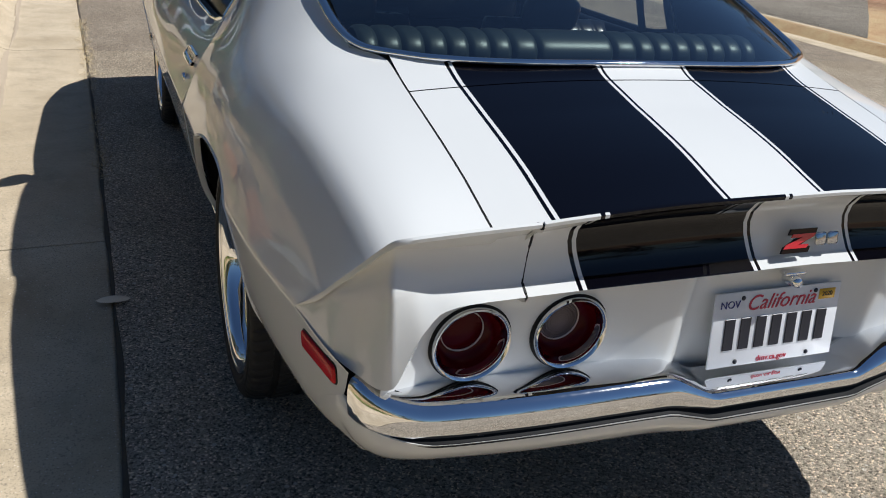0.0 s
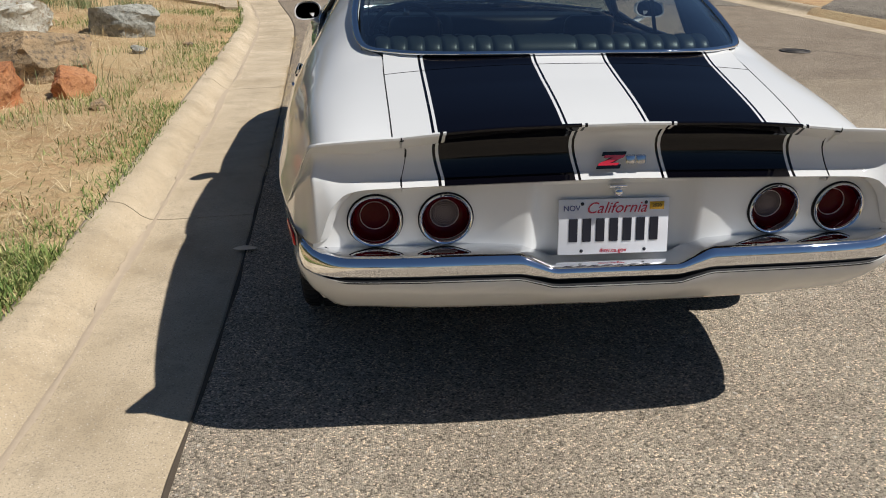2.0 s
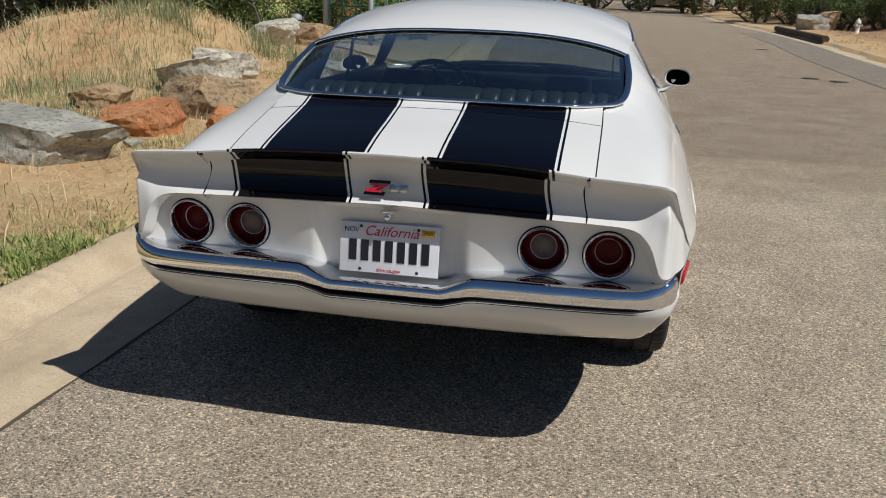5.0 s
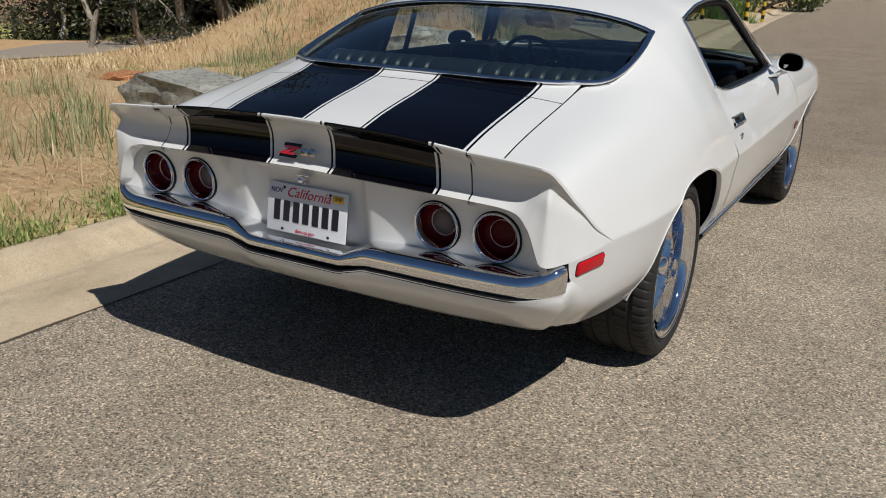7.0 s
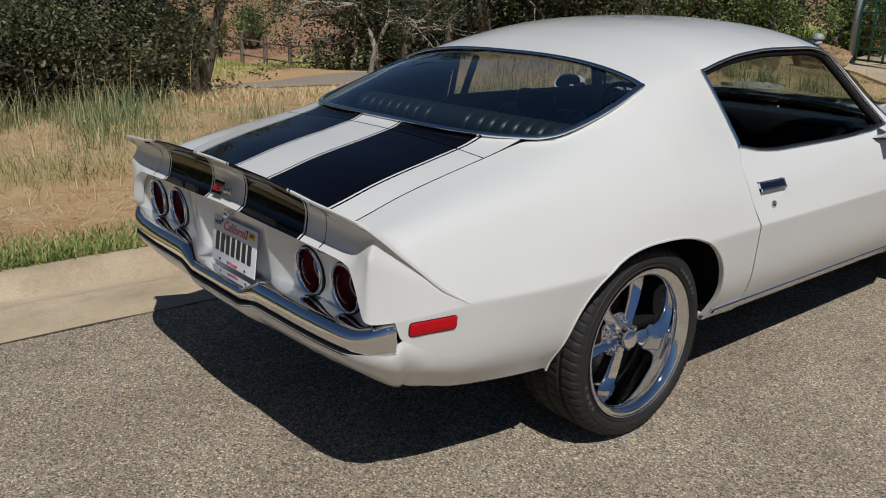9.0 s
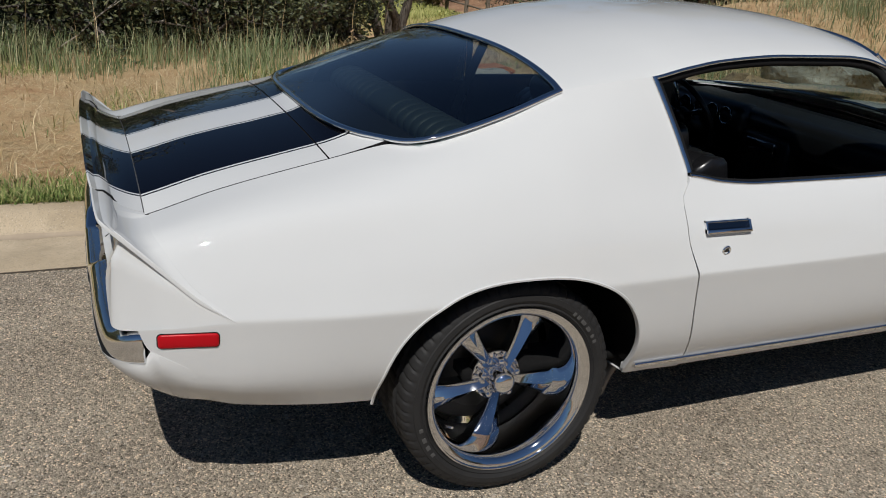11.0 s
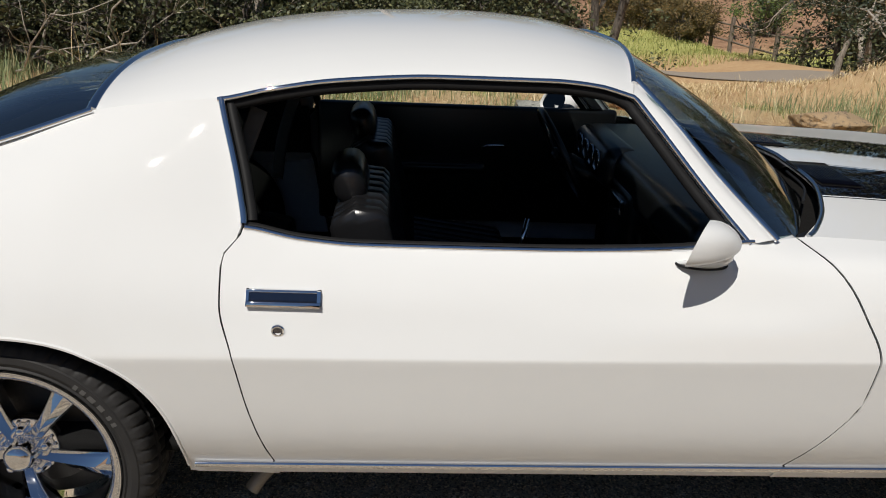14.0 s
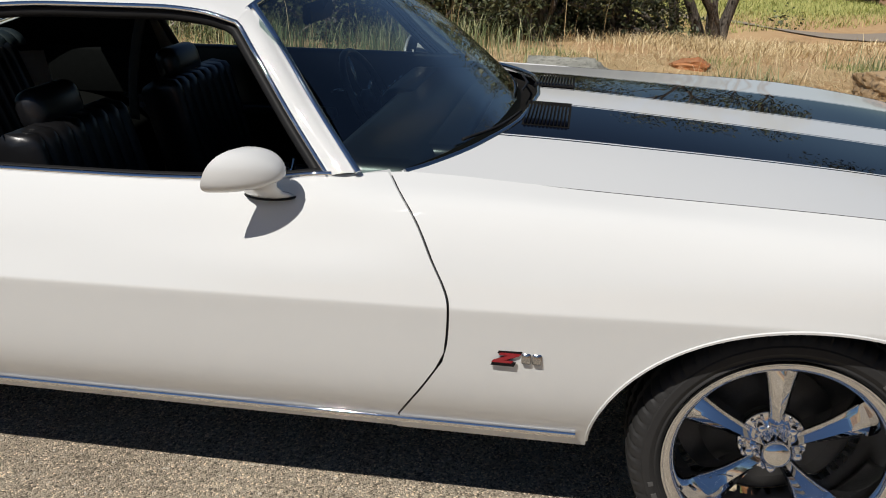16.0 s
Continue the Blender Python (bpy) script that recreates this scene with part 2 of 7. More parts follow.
# ---- the car: its lines, x across, y ahead, z up, rear axle at y = 0 ----
# each line along the side: y, x, z; from the sill up to the edge of the deck, the roof or the window
QUARTER = [
    [(-1.0, .815, .508), (-.95, .802, .446), (-.90, .790, .406), (-.84, .786, .388), (-.75, .800, .367), (-.45, .835, .345), (.0, .842, .325), (.6, .842, .305)],
    [(-1.0, .838, .573), (-.92, .852, .515), (-.84, .860, .478), (-.75, .872, .47), (-.45, .90, .465), (.0, .92, .46), (.6, .918, .46)],
    [(-1.0, .846, .632), (-.9, .868, .637), (-.772, .889, .645), (-.45, .932, .645), (.0, .952, .658), (.6, .957, .672)],
    [(-1.0, .830, .68), (-.772, .850, .742), (-.45, .876, .778), (-.22, .894, .79), (.0, .908, .80), (.188, .914, .802), (.34, .914, .802), (.6, .908, .802)],
    [(-1.0, .772, .788), (-.772, .782, .851), (-.45, .803, .897), (-.22, .818, .914), (.0, .832, .930), (.188, .838, .942), (.34, .836, .942), (.6, .818, .936)],
    [(-1.0, .705, .808), (-.772, .708, .874), (-.45, .712, .938), (-.22, .736, .975), (.0, .752, 1.012), (.188, .760, 1.050), (.34, .760, 1.065), (.6, .745, 1.065)],
    [(-1.0, .586, .812), (-.93, .588, .832), (-.772, .590, .884), (-.45, .592, .963), (-.32, .590, .992), (-.285, .604, .998), (-.25, .632, 1.002), (-.20, .655, 1.010), (-.12, .662, 1.036), (.0, .668, 1.078), (.188, .655, 1.152), (.34, .668, 1.178), (.486, .676, 1.196), (.6, .672, 1.222)],
]
FORE = [
    [(.4, .842, .305), (2.3, .842, .31), (3.2, .80, .32), (3.62, .64, .34)],
    [(.4, .918, .46), (1.2, .925, .465), (2.0, .925, .47), (2.75, .915, .48), (3.3, .855, .48), (3.62, .69, .48)],
    [(.4, .957, .671), (1.19, .965, .681), (2.0, .966, .693), (2.75, .956, .705), (3.3, .90, .69), (3.62, .74, .65)],
    [(.4, .932, .735), (1.2, .942, .745), (2.0, .951, .76), (2.75, .945, .775), (3.3, .89, .75), (3.62, .735, .70)],
    [(.4, .908, .802), (1.2, .918, .80), (1.7, .92, .81), (2.0, .928, .83), (2.75, .925, .83), (3.3, .87, .795), (3.62, .725, .735)],
    [(.4, .868, .872), (.9, .878, .858), (1.5, .884, .865), (1.8, .880, .895), (2.0, .878, .902), (2.75, .882, .876), (3.3, .838, .83), (3.62, .71, .76)],
    [(.4, .826, .938), (.56, .828, .930), (.68, .834, .908), (.82, .838, .898), (1.2, .842, .899), (1.55, .845, .912), (1.70, .838, .930), (1.887, .785, .934), (2.3, .800, .919), (2.88, .812, .899), (3.3, .79, .852), (3.62, .69, .768)],
]
DOOR_BACK = curve1([.30, .343, .40, .55, .672, .784, .87, .93, 1.0, 1.19, 1.25], [.628, .622, .605, .566, .543, .513, .512, .553, .54, .486, .47])
DOOR_FRONT = curve1([.30, .34, .41, .50, .58, .693, .80, .86, .90, .93, .96], [1.86, 1.865, 1.90, 1.955, 1.995, 2.003, 1.958, 1.925, 1.890, 1.845, 1.80])


class Side:
    """One flank of the body as a surface over y and s, s counted from line to line."""

    def __init__(self, lines):
        self.x = [curve1([p[0] for p in l], [p[1] for p in l]) for l in lines]
        self.z = [curve1([p[0] for p in l], [p[2] for p in l]) for l in lines]

    def at(self, y, s):
        """Half width and height of a row; the crease at row 2 is rounded."""
        d = .045 * max(0.0, 1 - abs(s - 2) / .14)
        a, b, c = self.sharp(y, s - d), self.sharp(y, s), self.sharp(y, s + d)
        return (a[0] + b[0] + c[0]) / 3, (a[1] + b[1] + c[1]) / 3

    def sharp(self, y, s):
        if s <= 2:
            i = (0, 1, 2)
            f = s
        else:
            i = (2, 3, 4, 5, 6)
            f = s - 2
        k = list(range(len(i)))
        return curve1(k, [self.x[j](y) for j in i])(f), curve1(k, [self.z[j](y) for j in i])(f)

    def point(self, y, s):
        x, z = self.at(y, s)
        return Vector((x, y, z))

    def across(self, y, z):
        """The half width at a height."""
        lo, hi = 0.0, 6.0
        for _ in range(24):
            mid = (lo + hi) / 2
            lo, hi = (mid, hi) if self.at(y, mid)[1] < z else (lo, mid)
        return self.at(y, lo)[0]

    def meet(self, s, edge):
        """The y at which row s meets an upright edge y = edge(z)."""
        y = edge(0.6)
        for _ in range(8):
            y = edge(self.at(y, s)[1])
        return y


REAR, FRONT = Side(QUARTER), Side(FORE)
GAP = 0.0019
REAR_ARCH = (0.004, 0.407, 0.33, 0.373, 2.5)   # centre y, half length, height of centre, rise, squareness
FRONT_ARCH = (2.765, 0.450, 0.33, 0.374, 2.06)


def arch_at(a, ang):
    """A point (y, z) of a wheel opening; ang from 0 (front foot) to pi (rear foot)."""
    cy, rx, z0, rz, n = a
    c, s = math.cos(ang), math.sin(ang)
    return cy + rx * math.copysign(abs(c) ** (2 / n), c), z0 + rz * abs(s) ** (2 / n)


def inside_arch(a, y, z, grow=0.0):
    cy, rx, z0, rz, n = a
    dy, dz = (y - cy) / (rx + grow), max(0.0, z - z0) / (rz + grow)
    return abs(dy) ** n + dz**n


def cut_arch(bm, a, side):
    """Takes the wheel opening out of a flank and draws its rim onto the arch."""
    cy, rx, z0, rz, n = a
    inside = {v for v in bm.verts if inside_arch(a, v.co.y, v.co.z) < 1}
    bmesh.ops.delete(bm, geom=[f for f in bm.faces if all(v in inside for v in f.verts)], context="FACES")
    for v in bm.verts:
        if v not in inside or not v.is_valid:
            continue
        y, z = v.co.y, v.co.z
        if z <= z0:
            y = cy + math.copysign(rx, y - cy)
        else:
            k = inside_arch(a, y, z) ** (-1 / n)
            y, z = cy + (y - cy) * k, z0 + (z - z0) * k
        v.co = (side.across(y, z), y, z)


def flank(side, back, front, s_values, n):
    """Rows of points of a flank between two edges, each a function of s."""
    rows = []
    for s in s_values:
        a, b = back(s), front(s)
        rows.append([side.point(a + (b - a) * k / n, s) for k in range(n + 1)])
    return rows


def rear_edge(s):
    return curve1([2, 3, 4, 5, 6], [-.772, -.86, -.925, -.94, -.936])(s)


car = thing("car", (0, 1.3, 0), "white classic two-door coupe with black stripes parked by the kerb", "car")


def mirrored(name, make, material, parent, label="", angle=35):
    """A part for the right flank and its twin for the left."""
    obs = []
    for sign in (1, -1):
        bm = make()
        if sign < 0:
            bmesh.ops.scale(bm, vec=(-1, 1, 1), verts=bm.verts)
            bmesh.ops.reverse_faces(bm, faces=bm.faces)
        obs.append(smooth(part(name, bm, material, parent, label), angle))
    return obs


# roof lines
RAIL = [(.188, .655, 1.152), (.34, .668, 1.178), (.486, .676, 1.196), (.6, .672, 1.222), (.75, .662, 1.246), (1.0, .655, 1.262), (1.25, .650, 1.262), (1.36, .648, 1.254), (1.45, .652, 1.232)]
RAIL_X, RAIL_Z = curve1([p[0] for p in RAIL], [p[1] for p in RAIL]), curve1([p[0] for p in RAIL], [p[2] for p in RAIL])
CROWN = curve1([.15, .20, .35, .55, .80, 1.10, 1.32, 1.45, 1.53], [1.216, 1.237, 1.287, 1.330, 1.357, 1.366, 1.353, 1.328, 1.308])


def roof_point(y, u):
    """u from 0 at the middle to 1 at the rail; the front edge bows ahead, the rear edge a little back."""
    f = max(0.0, (y - 1.1) / 0.35)
    yy = y + 0.075 * (1 - u * u) * f * f - 0.012 * (1 - u * u) * max(0.0, 1 - (y - .188) / .2)
    xr, zr, zc = RAIL_X(y), RAIL_Z(y), CROWN(yy)
    return Vector((xr * u, yy, zr + (zc - zr) * (1 - u**2.6) ** 0.86))


def make_shell():
    """Quarters, sails and roof: one welded skin."""
    bm = bmesh.new()
    lower = [0, .25, .5, .75, 1.0, 1.2, 1.4, 1.6, 1.75, 1.88, 1.94, 1.98, 2.0]
    upper = [2.0, 2.02, 2.06, 2.12, 2.25, 2.4, 2.6, 2.8, 3.0, 3.2, 3.4, 3.6, 3.8, 4.0, 4.2, 4.4, 4.6, 4.8, 5.0, 5.2, 5.4, 5.6, 5.8, 6.0]
    front = lambda s: REAR.meet(s, DOOR_BACK) - GAP
    n = 110
    up = flank(REAR, rear_edge, front, upper, n)
    grid(bm, up, True)
    cut_arch(bm, REAR_ARCH, REAR)
    other = bm.copy()
    bmesh.ops.scale(other, vec=(-1, 1, 1), verts=other.verts)
    bmesh.ops.reverse_faces(other, faces=other.faces)
    top = [p.y for p in up[-1] if p.y >= .188]
    ys = [.188] + top + list(np.linspace(top[-1], 1.45, 40)[1:])
    us = sorted({*np.linspace(0, .8, 13), *np.linspace(.8, 1, 10)})
    rows = [[roof_point(y, u) for u in us] for y in ys]
    rows = [[Vector((-p.x, p.y, p.z)) for p in r[:0:-1]] + r for r in rows]
    for k, y in enumerate(ys):
        if .188 <= y <= top[-1] + 1e-6:
            e = REAR.point(y, 6)
            rows[k][-1], rows[k][0] = e, Vector((-e.x, e.y, e.z))
    r = bmesh.new()
    grid(r, rows)
    whole = joined(bm, other, r)
    bmesh.ops.remove_doubles(whole, verts=whole.verts, dist=0.0012)
    flange(whole, 0.014, lambda c: Vector((-math.copysign(.8, c.x) * (abs(c.x) > .2), 0, -.6)))
    return whole


def make_lower_quarter(ahead):
    """The flank below the crease: behind the wheel opening, or between it and the door."""
    bm = bmesh.new()
    lower = [0, .25, .5, .75, 1.0, 1.2, 1.4, 1.6, 1.75, 1.88, 1.94, 1.98, 2.0]
    front = lambda s: REAR.meet(s, DOOR_BACK) - GAP
    grid(bm, flank(REAR, curve1([0, .9, 1.3, 2], [-.90, -.90, -.97, -.993]), front, lower, 120), True)
    cut_arch(bm, REAR_ARCH, REAR)
    bmesh.ops.delete(bm, geom=[f for f in bm.faces if f.calc_area() < 1e-9 or (f.calc_center_median().y > 0) != ahead], context="FACES")
    return bm


shell = smooth(part("body_shell", make_shell(), WHITE, car, "glossy white quarters, sail panels and roof"), 50)
mirrored("quarter_panel", lambda: make_lower_quarter(False), WHITE, car, "white lower quarter panel", 50)
mirrored("dogleg_panel", lambda: make_lower_quarter(True), WHITE, car, "white panel between wheel and door", 50)


def make_door():
    bm = bmesh.new()
    rows = [0.35, .5, .7, .9, 1.1, 1.3, 1.5, 1.7, 1.85, 1.92, 1.97, 2.0, 2.03, 2.08, 2.15, 2.3, 2.5, 2.8, 3.1, 3.4, 3.7, 4.0, 4.3, 4.6, 4.9, 5.2, 5.5, 5.8, 6.0]
    grid(bm, flank(FRONT, lambda s: FRONT.meet(s, DOOR_BACK) + GAP, lambda s: FRONT.meet(s, DOOR_FRONT) - GAP * 1.5, rows, 60), True)
    flange(bm, 0.02, lambda c: Vector((-1, 0, 0)))
    return bm


def make_rocker():
    """The sill under the door, behind its bright moulding."""
    bm = bmesh.new()
    rows = [[FRONT.point(y, s) + Vector((-0.004, 0, 0)) for y in np.linspace(.425, 2.29, 40)] for s in (0, .1, .2, .3, .36)]
    rows.insert(0, [p + Vector((-.10, 0, -.01)) for p in rows[0]])
    grid(bm, rows, True)
    return bm


def make_fender():
    bm = bmesh.new()
    rows = [0, .2, .4, .6, .8, 1.0, 1.2, 1.4, 1.6, 1.75, 1.88, 1.94, 1.98, 2.0, 2.02, 2.06, 2.12, 2.22, 2.35, 2.5, 2.7, 2.9, 3.2, 3.5, 3.8, 4.1, 4.4, 4.7, 5.0, 5.25, 5.5, 5.75, 6.0]
    grid(bm, flank(FRONT, lambda s: FRONT.meet(s, DOOR_FRONT) + GAP * 1.5, lambda s: 3.60, rows, 110), True)
    cut_arch(bm, FRONT_ARCH, FRONT)
    flange(bm, 0.02, lambda c: Vector((-1, 0, -.3)))
    return bm


for edge in (DOOR_FRONT, DOOR_BACK):
    mirrored("door_channel", lambda: tube([FRONT.point(FRONT.meet(s, edge), s) + Vector((-.0125, 0, -.005)) for s in np.linspace(.3, 5.8, 40)], .0078, 6), SEAL, car)
doors = mirrored("door", make_door, WHITE, car, "white door with a soft crease along it")
mirrored("sill", make_rocker, WHITE, car)
mirrored("front_fender", make_fender, WHITE, car)


def arch_lip(a, side):
    def make():
        bm = bmesh.new()
        rows = []
        for k in range(61):
            y, z = arch_at(a, math.pi * (0.0 + k / 60))
            x = side.across(y, z)
            cy, z0 = a[0], a[2]
            out = Vector((0, y - cy, z - z0)).normalized()
            rows.append([Vector((x + dx, y, z)) + out * d for dx, d in ((-.001, .004), (.003, .001), (.002, -.004), (-.004, -.006), (-.016, -.005))])
        grid(bm, rows)
        return bm
    return make


mirrored("arch_lip", arch_lip(REAR_ARCH, REAR), WHITE, car)
mirrored("arch_lip", arch_lip(FRONT_ARCH, FRONT), WHITE, car)


def wheel_well(a):
    def make():
        bm = bmesh.new()
        rows = []
        for k in range(41):
            y, z = arch_at((a[0], a[1] + .012, a[2], a[3] + .02, a[4]), math.pi * k / 40)
            if k in (0, 40):
                z = .345
            edge = min(.90, (REAR if a is REAR_ARCH else FRONT).across(y, max(z, .36)) - .018)
            rows.append([Vector((x, y, z + .02 * (k not in (0, 40)))) for x in (edge, .8, .7, .5)])
        grid(bm, rows)
        mid = [r[-1] for r in rows]
        bm.faces.new([bm.verts.new(p) for p in mid])
        return bm
    return make


mirrored("wheel_well", wheel_well(REAR_ARCH), UNDER, car)
mirrored("wheel_well", wheel_well(FRONT_ARCH), UNDER, car)
part("underbody", joined(box((1.0, .85, .22), (0, -.5, .50)), box((1.62, 1.85, .10), (0, 1.36, .34)), box((1.0, 1.2, .34), (0, 2.9, .50)), box((1.4, .45, .06), (0, -.68, .43)), box((1.2, .12, .03), (0, -.92, .45)), box((.9, .08, .02), (0, -.965, .475))), UNDER, car)

# exhaust: a turned-down tail pipe ahead of the rear axle, and the sill's jacking bracket
RUSTY = grained("weathered_pipe", (0.20, 0.17, 0.14), (0.42, 0.38, 0.32), 30, 0.6, 0.4, 0.001, 0.4)
for sign in (1, -1):
    pipe = [Vector((sign * x, y, z)) for x, y, z in ((.36, 1.0, .22), (.44, .80, .20), (.52, .64, .17), (.575, .55, .135), (.600, .51, .085))]
    bm = tube(path3(pipe, 22), .021, 16, caps=False)
    smooth(part("exhaust_pipe", joined(bm, tube(path3(pipe, 22), .018, 16, caps=False)), RUSTY, car, "weathered turned-down exhaust pipe"), 60)
    part("pipe_hanger", joined(box((.08, .022, .004), (sign * .53, .655, .19), .001), box((.008, .020, .12), (sign * .565, .655, .245), .001)), RUSTY, car)
    part("sill_bracket", box((.020, .030, .036), (sign * .822, .438, .318), .007, 2), WHITE, car)

# ---- deck: stripes are painted on hood, lid and spoiler ----
STRIPES = [(0, .108, 0), (.108, .115, 1), (.115, .123, 0), (.123, .463, 1), (.463, .471, 0), (.471, .479, 1)]


def stripe_columns(edge, between=3):
    """Column places from the middle to an edge, with the paint of each; then mirrored."""
    xs, ms = [0.0], []
    for a, b, m in STRIPES + [(.479, edge, 0)]:
        n = max(1, int((b - a) / .04)) if b - a > .02 else 1
        for k in range(n):
            xs.append(a + (b - a) * (k + 1) / n)
            ms.append(m)
    return [-x for x in xs[:0:-1]] + xs, ms[::-1] + ms


DECK_EDGE_X = curve1([-1.0, -.93, -.772, -.45, -.32], [.586, .588, .590, .592, .590])
DECK_EDGE_Z = curve1([-1.0, -.93, -.772, -.45, -.32], [.812, .832, .884, .963, .992])


def deck_z(x, y):
    e = DECK_EDGE_Z(y)
    return e + (.028 + .008 * (y + 1) + .014 * min(1, max(0, (-.6 - y) / .33))) * (1 - min(1, abs(x) / DECK_EDGE_X(y)) ** 2.2)


def seam_y(x):
    return -.468 - .012 * (1 - (x / .6) ** 2)


def glass_foot(u):
    """Foot of the rear window; u from -1 to 1."""
    a = abs(u)
    x = math.copysign(.662 * (1 - (1 - a) ** 1.25 * 1.0) if a > .0 else 0, u)
    t = abs(x) / .662
    return Vector((x, -.425 + .20 * t**4.2, 1.012 - .010 * t**2))


def make_lid():
    bm = bmesh.new()
    xs, ms = stripe_columns(.6)
    rows = []
    for k in range(25):
        t = k / 24
        row = []
        for x in xs:
            y = -.945 + (seam_y(x) - .0022 + .945) * t
            e = (DECK_EDGE_X(y) - .0045) / .6
            xx = x if abs(x) < .48 else math.copysign(.48 + (abs(x) - .48) * (e * .6 - .48) / .12, x)
            row.append(Vector((xx, y, deck_z(xx, y))))
        rows.append(row)
    grid(bm, rows, False, ms)
    skin = set(bm.faces)
    flange(bm, .014, lambda c: Vector((0, 0, -1)))
    for f in bm.faces:
        if f not in skin:
            f.material_index = 1
    return bm


def make_filler():
    """The panel between the lid and the rear window."""
    bm = bmesh.new()
    xs, ms = stripe_columns(.6)
    rows = []
    for k in range(7):
        t = k / 6
        row = []
        for x in xs:
            y0, y1 = seam_y(x) + .0022, glass_foot(0).y + .20 * (abs(x) / .662) ** 4.2
            y = y0 + (y1 - y0) * t
            e = DECK_EDGE_X(min(y, -.32)) - .0045
            xx = x if abs(x) < .48 else math.copysign(.48 + (abs(x) - .48) * (e - .48) / .12, x)
            row.append(Vector((xx, y, deck_z(xx, y) + .010 * t**2)))
        rows.append(row)
    grid(bm, rows, False, ms)
    skin = set(bm.faces)
    flange(bm, .014, lambda c: Vector((0, 0, -1)))
    for f in bm.faces:
        if f not in skin:
            f.material_index = 1
    return bm


for sign in (1, -1):
    part("lid_channel", tube([Vector((sign * DECK_EDGE_X(y), y, DECK_EDGE_Z(y) - .0035)) - Vector((sign * .0022, 0, 0)) for y in np.linspace(-.935, -.33, 20)], .0036, 6), SEAL, car)
part("lid_channel", tube([Vector((x, seam_y(x), deck_z(x, seam_y(x)) - .006)) for x in np.linspace(-.58, .58, 24)], .0045, 6), SEAL, car)
lid = smooth(part("trunk_lid", make_lid(), [WHITE, BLACK], car, "white trunk lid with two glossy black stripes"), 40)
smooth(part("filler_panel", make_filler(), [WHITE, BLACK], car), 40)

# ---- spoiler ----
TOP_Y = curve1([0, .3, .5, .58, .72, .82], [-1.076, -1.074, -1.070, -1.065, -1.060, -1.046])
TOP_Z = curve1([0, .3, .5, .58, .72, .82], [.934, .928, .914, .905, .891, .868])
FOOT_Y = curve1([0, .3, .5, .58, .72], [-1.052, -1.050, -1.048, -1.048, -1.046])
FOOT_Z = curve1([0, .3, .5, .58, .72], [.780, .774, .770, .768, .760])


def hermite(a, b, da, db, t):
    return (2 * t**3 - 3 * t**2 + 1) * a + (t**3 - 2 * t**2 + t) * da + (-2 * t**3 + 3 * t**2) * b + (t**3 - t**2) * db


def spoiler_row(front, way, top, hollow, foot, tail=0):
    """A section: from the deck over the top to the lip, round it, down the hollow face and on to the foot."""
    r = []
    span = (top - front).length
    up = (top - front).normalized() + Vector((0, 0, .30 * min(1, span / .1)))
    for t in (0, .12, .25, .4, .55, .7, .85, 1):
        r.append(hermite(front, top, way * span, up * span, t))
    k = min(1, span / .06)
    r.append(top + Vector((0, -.004, -.003)) * k)
    r.append(top + Vector((0, -.003, -.009)) * k)
    drop = (top - hollow).length
    for t in (.12, .25, .4, .55, .7, .85, 1):
        p = top.lerp(hollow, t)
        p += Vector((-.35, .94, 0)) * (.30 * drop * math.sin(math.pi * t**.8))
        r.append(p)
    for t in (.12, .25, .4, .6, .8, 1):
        r.append(hollow.lerp(foot, t))
    return r


def deck_way(x):
    return Vector((0, -1, .22))


def middle_row(x):
    a = abs(x)
    foot = Vector((x, FOOT_Y(a), FOOT_Z(a)))
    top = Vector((x, TOP_Y(a), TOP_Z(a)))
    r = spoiler_row(Vector((x, -.948, deck_z(x, -.948) + .002)), deck_way(x), top, foot + Vector((0, .022, .016)), foot)
    return r + [foot + Vector((0, .012, -.006)), foot + Vector((0, .04, -.012))]


def make_spoiler_middle():
    bm = bmesh.new()
    xs, ms = stripe_columns(.572)
    cols = list(zip(*[middle_row(x) for x in xs]))
    grid(bm, cols, True, ms)
    flange(bm, .012, lambda c: Vector((0, .5, -1)))
    return bm


# columns of the spoiler's end: along the deck (x) or the flank (s), then lip, hollow and foot
END_COLUMNS = [
    (.576, 6, (.576, -1.065, .905), (.576, -1.026, .784), (.576, -1.048, .768)),
    (.590, 6, (.66, -1.064, .901), (.66, -1.026, .783), (.66, -1.047, .765)),
    (.632, 5.4, (.735, -1.062, .896), (.725, -1.028, .786), (.712, -1.045, .755)),
    (.632, 4.6, (.780, -1.058, .891), (.772, -1.034, .795), (.752, -1.052, .718)),
    (.632, 4.0, (.803, -1.046, .882), (.797, -1.038, .796), (.790, -1.048, .628)),
    (.632, 3.6, (.818, -1.008, .848), (.812, -1.004, .780), (.812, -1.030, .621)),
    (.632, 3.2, (.832, -.962, .805), (.829, -.962, .756), (.834, -.978, .622)),
    (.632, 2.7, (.850, -.908, .755), (.849, -.912, .728), (.860, -.918, .629)),
    (.632, 2.3, (.868, -.850, .702), (.866, -.852, .686), (.874, -.85, .636)),
    (.632, 2.0, (.889, -.772, .645), (.888, -.773, .644), (.887, -.774, .643)),
]


